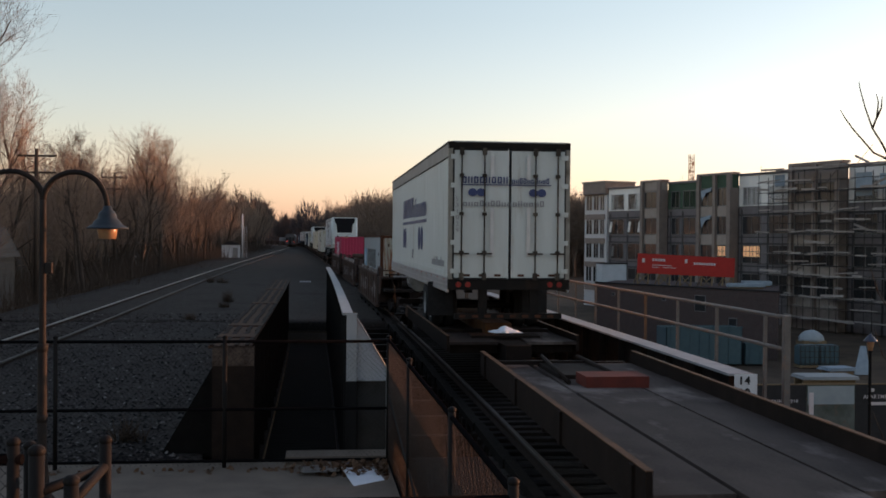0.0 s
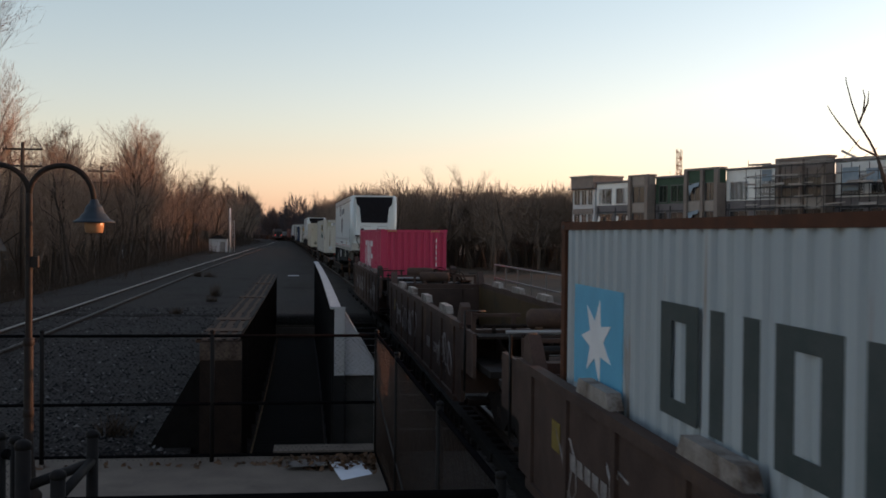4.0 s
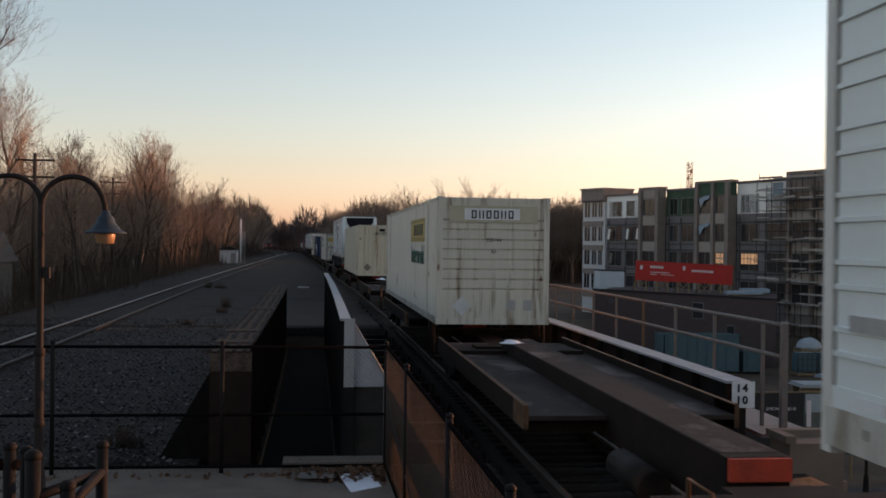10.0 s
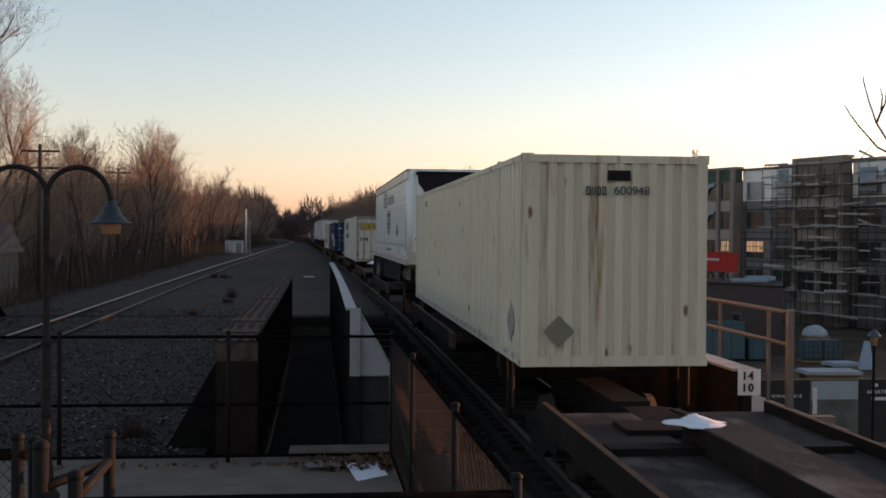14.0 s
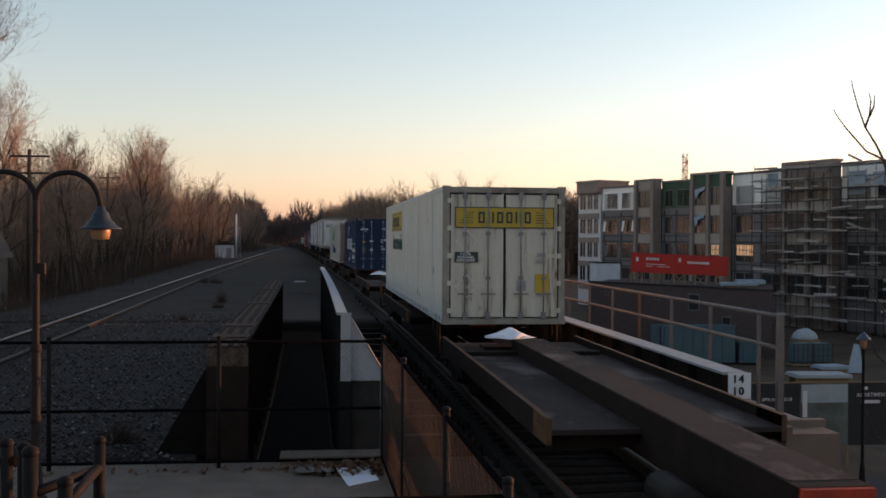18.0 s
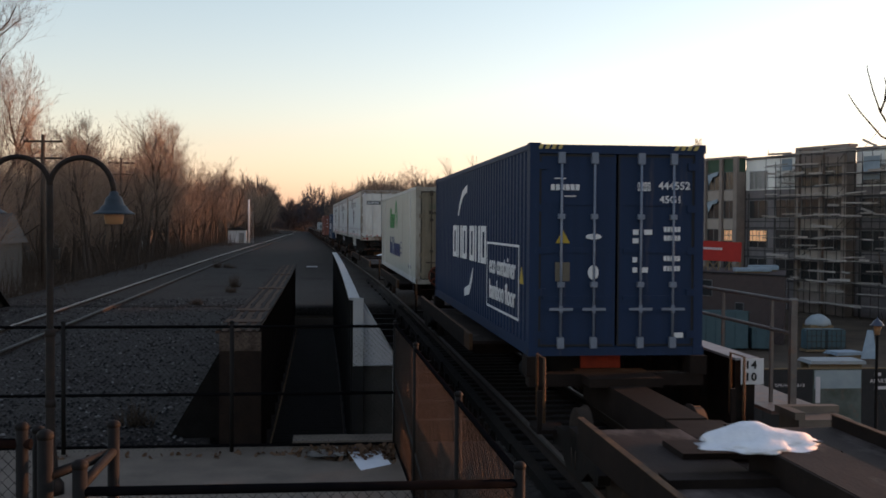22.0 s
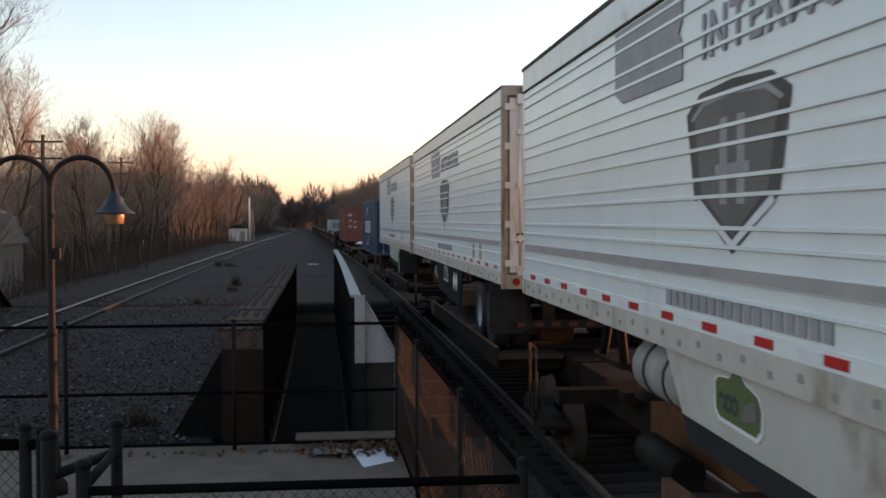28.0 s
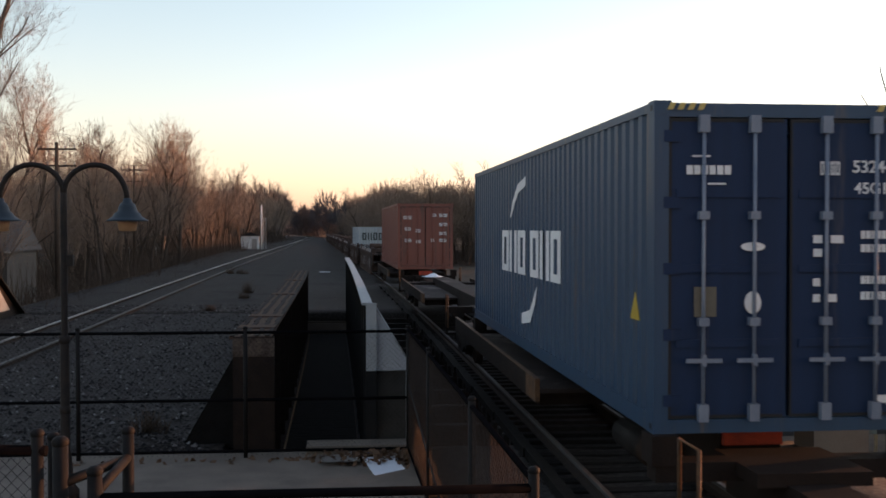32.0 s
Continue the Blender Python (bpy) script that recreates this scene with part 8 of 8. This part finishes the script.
def navy_marks(c, full):
    word_bars(c, BARWHITE, 2.5, .2, 1.10, 1.76, 3, XI, gap=.15, label="plain white bar")
    word_bars(c, BARWHITE, -.1, -2.3, 1.10, 1.76, 3, XI, gap=.15)
    side_outline(c, "white_arc", BARWHITE, ((1.7, 1.98), (1.45, 2.22), (1.0, 2.46), (.3, 2.56), (.3, 2.42), (.9, 2.34), (1.3, 2.16), (1.6, 1.96)), XI)
    side_outline(c, "white_arc", BARWHITE, ((.6, .36), (.6, .52), (-.1, .62), (-.5, .92), (-.62, .98), (-.5, .74), (-.1, .44)), XI)
    if full:
        for y0, y1, z0, z1 in ((-2.3, -5.3, 1.46, 1.495), (-2.3, -5.3, .40, .435), (-2.3, -2.335, .40, 1.46), (-5.265, -5.3, .40, 1.46)):
            plate(c, "frame_line", BARWHITE, y0, y1, z0, z1, XI)
        side_words(c, "eco container", .44, BARWHITE, -3.8, 1.12, XI, bold=.006)
        side_words(c, "bamboo floor", .44, BARWHITE, -3.8, .70, XI, bold=.006)
    side_outline(c, "warning_sign", YELLOW, ((-5.35, .95), (-5.65, .95), (-5.5, 1.2)), XI)
    y = -6.085
    face_bars(c, BARWHITE, -.93, -.52, 2.26, 2.34, 6, y, gap=.2)
    for k, (a, z) in enumerate(((-.80, 2.42), (-.66, 2.18))):
        face_plate(c, "small_arc", BARWHITE, a - .08, a + .08, z - .008, z + .008, y)
    bm = bmesh.new()
    prism(bm, ((-.86, 1.54), (-.66, 1.54), (-.76, 1.72)), "y", y - .008, y)
    part("warning_triangle", bm, YELLOW, c) if full else bm.free()
    face_plate(c, "olive_panel", surface("olive_panel", (.14, .12, .09), (.11, .1, .08), 5, .6), -.86, -.66, 1.02, 1.28, y)
    for a, z, rx, rz in ((-.33, 1.63, .11, .04), (-.33, 1.14, .075, .10)):
        bm = bmesh.new()
        prism(bm, [(a + rx * math.cos(i * math.pi / 9), z + rz * math.sin(i * math.pi / 9)) for i in range(18)], "y", y - .008, y)
        part("white_label", bm, BARWHITE, c)
    face_bars(c, BARWHITE, .28, .47, 2.26, 2.38, 4, y, gap=.25)
    face_words(c, "444552" if full else "532445", .15, BARWHITE, .80, 2.33, y, bold=.002)
    face_words(c, "45G1", .14, BARWHITE, .75, 2.14, y, bold=.002)
    for x0, x1, z, n in ((.22, .32, 1.66, 1), (.38, .52, 1.66, 1), (.22, .32, 1.54, 1), (.22, .30, 1.28, 1), (.22, .30, 1.14, 1), (.34, .46, 1.14, 1), (.66, .90, 1.70, 5), (.66, .90, 1.58, 5), (.66, .90, 1.30, 5), (.66, .90, 1.16, 5), (.82, .98, .24, 1)):
        face_bars(c, BARWHITE, x0, x1, z, z + .07, n, y, gap=.2, name="label_mark")
    bm = bmesh.new()
    for s in (-1, 1):
        for i in range(4):
            x = s * .95 - .16 + i * .09
            prism(bm, ((x, 2.82), (x + .05, 2.82), (x + .08, 2.88), (x + .03, 2.88)), "y", -6.11, -6.095)
    part("hazard_stripe", bm, OLDYELLOW, c)


c = container(266.03, 12.19, 2.44, 2.90, 1.36, BLUE, "navy blue shipping container with white markings and closed doors", "doors", barpaint=surface("blue_grey_bar", (.16, .19, .24), (.12, .15, .2), 4, .5), roof=BLUE)
navy_marks(c, True)

c = container(282.96, 16.15, 2.59, 2.90, 1.36, CREAM_DULL, "smooth cream refrigerated container with green and blue markings", "doors", surface("grimy_cream", (.20, .172, .125), (.115, .094, .066), 1.5, .7, bump=.08, stain=(.04, .03, .022), stain_scale=.5, stain_amount=.55, stretch=(4, 4, .4)), DIRTYWHITE, smooth=True, barpaint=SOOT, endframe=DUSTYFRAME)
word_bars(c, LEAFGREEN, 2.95, .55, 1.62, 2.40, 5, XJ, low=(2, 3, 4), gap=.35, label="plain green bar")
_arc = [(-.1 + .62 * math.cos(i * math.pi / 9), 2.02 + .62 * math.sin(i * math.pi / 9)) for i in range(-2, 12)]
side_outline(c, "green_crescent", LEAFGREEN, _arc + [(-.1 + .40 * math.cos(i * math.pi / 9), 1.98 + .44 * math.sin(i * math.pi / 9)) for i in range(11, -3, -1)], XJ)
for k in range(3):
    side_outline(c, "green_stripe", LEAFGREEN, ((.1 - .05 * k, 2.2 - .2 * k), (-.3 - .1 * k, 2.3 - .2 * k), (-.35 - .1 * k, 2.22 - .2 * k)), XJ)
word_bars(c, BARBLUE, 2.95, 1.4, .62, 1.28, 4, XJ, low=(1, 2), gap=.3)
word_bars(c, BARBLUE, 1.1, -2.2, .62, 1.28, 7, XJ, low=(1, 2, 3, 4, 5, 6), gap=.28, label="plain blue bar")
for k in range(3):
    side_outline(c, "speed_line", BARBLUE, ((-2.2, .74 + .18 * k), (-2.2, .80 + .18 * k), (-3.0, .76 + .18 * k)), XJ)
side_words(c, "TOP LIFT ONLY", .17, BARGREY, -5.9, .42, XJ)
face_bars(c, surface("worn_green", (.06, .10, .05), (.09, .11, .07), 3, .6), -.9, -.45, 2.24, 2.36, 5, -8.09, low=(2, 3))
face_bars(c, SOOT, -.92, -.05, 2.08, 2.18, 11, -8.09, low=(1, 2, 5, 6, 7))
face_bars(c, SOOT, .30, .9, 2.26, 2.38, 8, -8.09)
diamond(c, "dark_placard", surface("dark_placard", (.04, .035, .03), (.05, .045, .04), 5, .6), .46, 1.66, .24, -8.09, False)
diamond(c, "dark_placard", BARGREY, 6.9, .62, .24, XJ)

for _u, _sk, _mark, _tan in ((317.93, SKIRT_PALE, 0, 3.4), (335.75, SKIRT, 1, 1.15), (352.97, SKIRT_PALE, 2, 3.4)):
    c = trailer(_u, "white ribbed semi trailer with dark shield emblem and closed doors", 1, "beads", _sk, tandem=_tan)
    prime_marks(c, (.46, -.2, -.08)[_mark], ((-4.9,), (-5.7,), (-5.0,))[_mark])
    plate(c, "purple_notice", PURPLE, (-3.95, -4.8, -4.2)[_mark], (-4.1, -4.95, -4.35)[_mark], 1.38, 1.66, XP)
    if _mark == 0:
        face_plate(c, "black_board", BARBLACK, -.92, -.06, 3.28, 3.52, -8.10)
        face_bars(c, BARWHITE, -.86, -.12, 3.32, 3.47, 5, -8.108)
        face_bars(c, BARBLACK, .12, .98, 3.30, 3.44, 8, -8.10, low=(1, 2, 4, 5, 6))
        face_bars(c, BARGREY, .3, .9, 3.08, 3.16, 8, -8.10)
        diamond(c, "worn_placard", DIRTYWHITE, -.7, 1.9, .26, -8.10, False)
    else:
        face_plate(c, "black_board", BARBLACK, -.70, .70, 3.22, 3.62, -8.10)
        face_bars(c, BARWHITE, -.6, .6, 3.28, 3.54, 5, -8.108)
        face_bars(c, BARBLACK, -1.08, -.3, 1.75, 1.90, 5, -8.10)
    if _mark < 2:
        eco_badge(c, (.43, -.18)[_mark], .89, .72)
    if _mark == 1:
        for y in (-1.7, -2.08):
            diamond(c, "pale_diamond", BARWHITE, y, .79, .2, -1.254)

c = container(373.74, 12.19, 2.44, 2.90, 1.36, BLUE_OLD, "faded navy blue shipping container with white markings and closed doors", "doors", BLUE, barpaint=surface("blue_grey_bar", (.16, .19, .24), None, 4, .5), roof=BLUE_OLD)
navy_marks(c, False)

c = container(410.84, 12.19, 2.44, 2.90, 1.36, BROWN, "brown shipping container with pale labels and closed doors", "doors", roof=BROWN)
y = -6.085
for x0, x1, z in ((-.95, -.6, 2.2), (-.9, -.62, 1.7), (-.42, -.2, 1.62), (-.9, -.6, 1.2), (-.42, -.2, 1.15), (.3, .5, 2.3), (.62, .98, 2.3), (.62, .98, 1.9), (.62, .95, 1.5), (.62, .95, 1.2), (.25, .4, 1.2)):
    face_bars(c, BARWHITE, x0, x1, z, z + .14, 4, y, gap=.2, name="label_mark")

c = container(452.0, 12.19, 2.44, 2.59, .70, GREY, "pale grey shipping container with dark markings, in a well car", "ribs", GREY, GREY)
face_bars(c, BARBLACK, -.9, .9, 1.5, 2.1, 4, -6.11)


# ---- the train that leaves on the other track ----
def leaving_train():
    c = thing("departing_train", "dark rear end of a departing train with red lights", "train")
    steel = surface("coach_steel", (.10, .10, .105), (.075, .075, .08), 2, .5, .4, bump=.1)
    boxes("body", steel, c, (-1.5, 1.5, 0, 24, 1.1, 3.9))
    bm = bmesh.new()
    prism(bm, ((-1.5, 3.9), (1.5, 3.9), (1.1, 4.25), (-1.1, 4.25)), "y", 0, 24)
    part("roof", bm, steel, c)
    boxes("end_door", BLACKPAINT, c, (-.42, .42, -.04, 0, 1.2, 3.3))
    for s in (-1, 1):
        boxes("end_window", GLASS, c, (s * .95 - .3, s * .95 + .3, -.03, 0, 2.3, 3.2))
        bm = bmesh.new()
        tube(bm, (s * 1.05, -.08, 2.0), (s * 1.05, 0, 2.0), .09, 14)
        part("tail_light", bm, REDLIGHT, c, "glowing red tail light")
        for k in range(9):
            boxes("side_window", GLASS, c, (*sorted((s * 1.5, s * 1.515)), 2.0 + k * 2.4, 3.4 + k * 2.4, 2.2, 3.1))
    truck(c, 3.0)
    truck(c, 21.0)
    return c


REDLIGHT = glow("red_lamp", (1.0, .06, .03), 4)
LEAVING = leaving_train()


def motions():
    """Every car and load rolls along the line towards the camera at the train's speed."""
    for ob, u, base in TRAIN:
        rows = []
        for i in range(17):
            t = i * 2.0
            y = u - SPEED * t - 0.5 * SLOWING * t * t
            rows.append((t, pose(XC + shift(y), y, base, 0, 0, heading(y))))
        walk(ob, rows)
    walk(LEAVING, [(t, pose(left_line(y), y, 0, 0, 0, math.degrees(math.atan(left_line(y - 1) - left_line(y))))) for t, y in ((0, 330), (3, 372), (6, 420), (9, 480), (12, 540), (16, 620), (32, 620))])


motions()
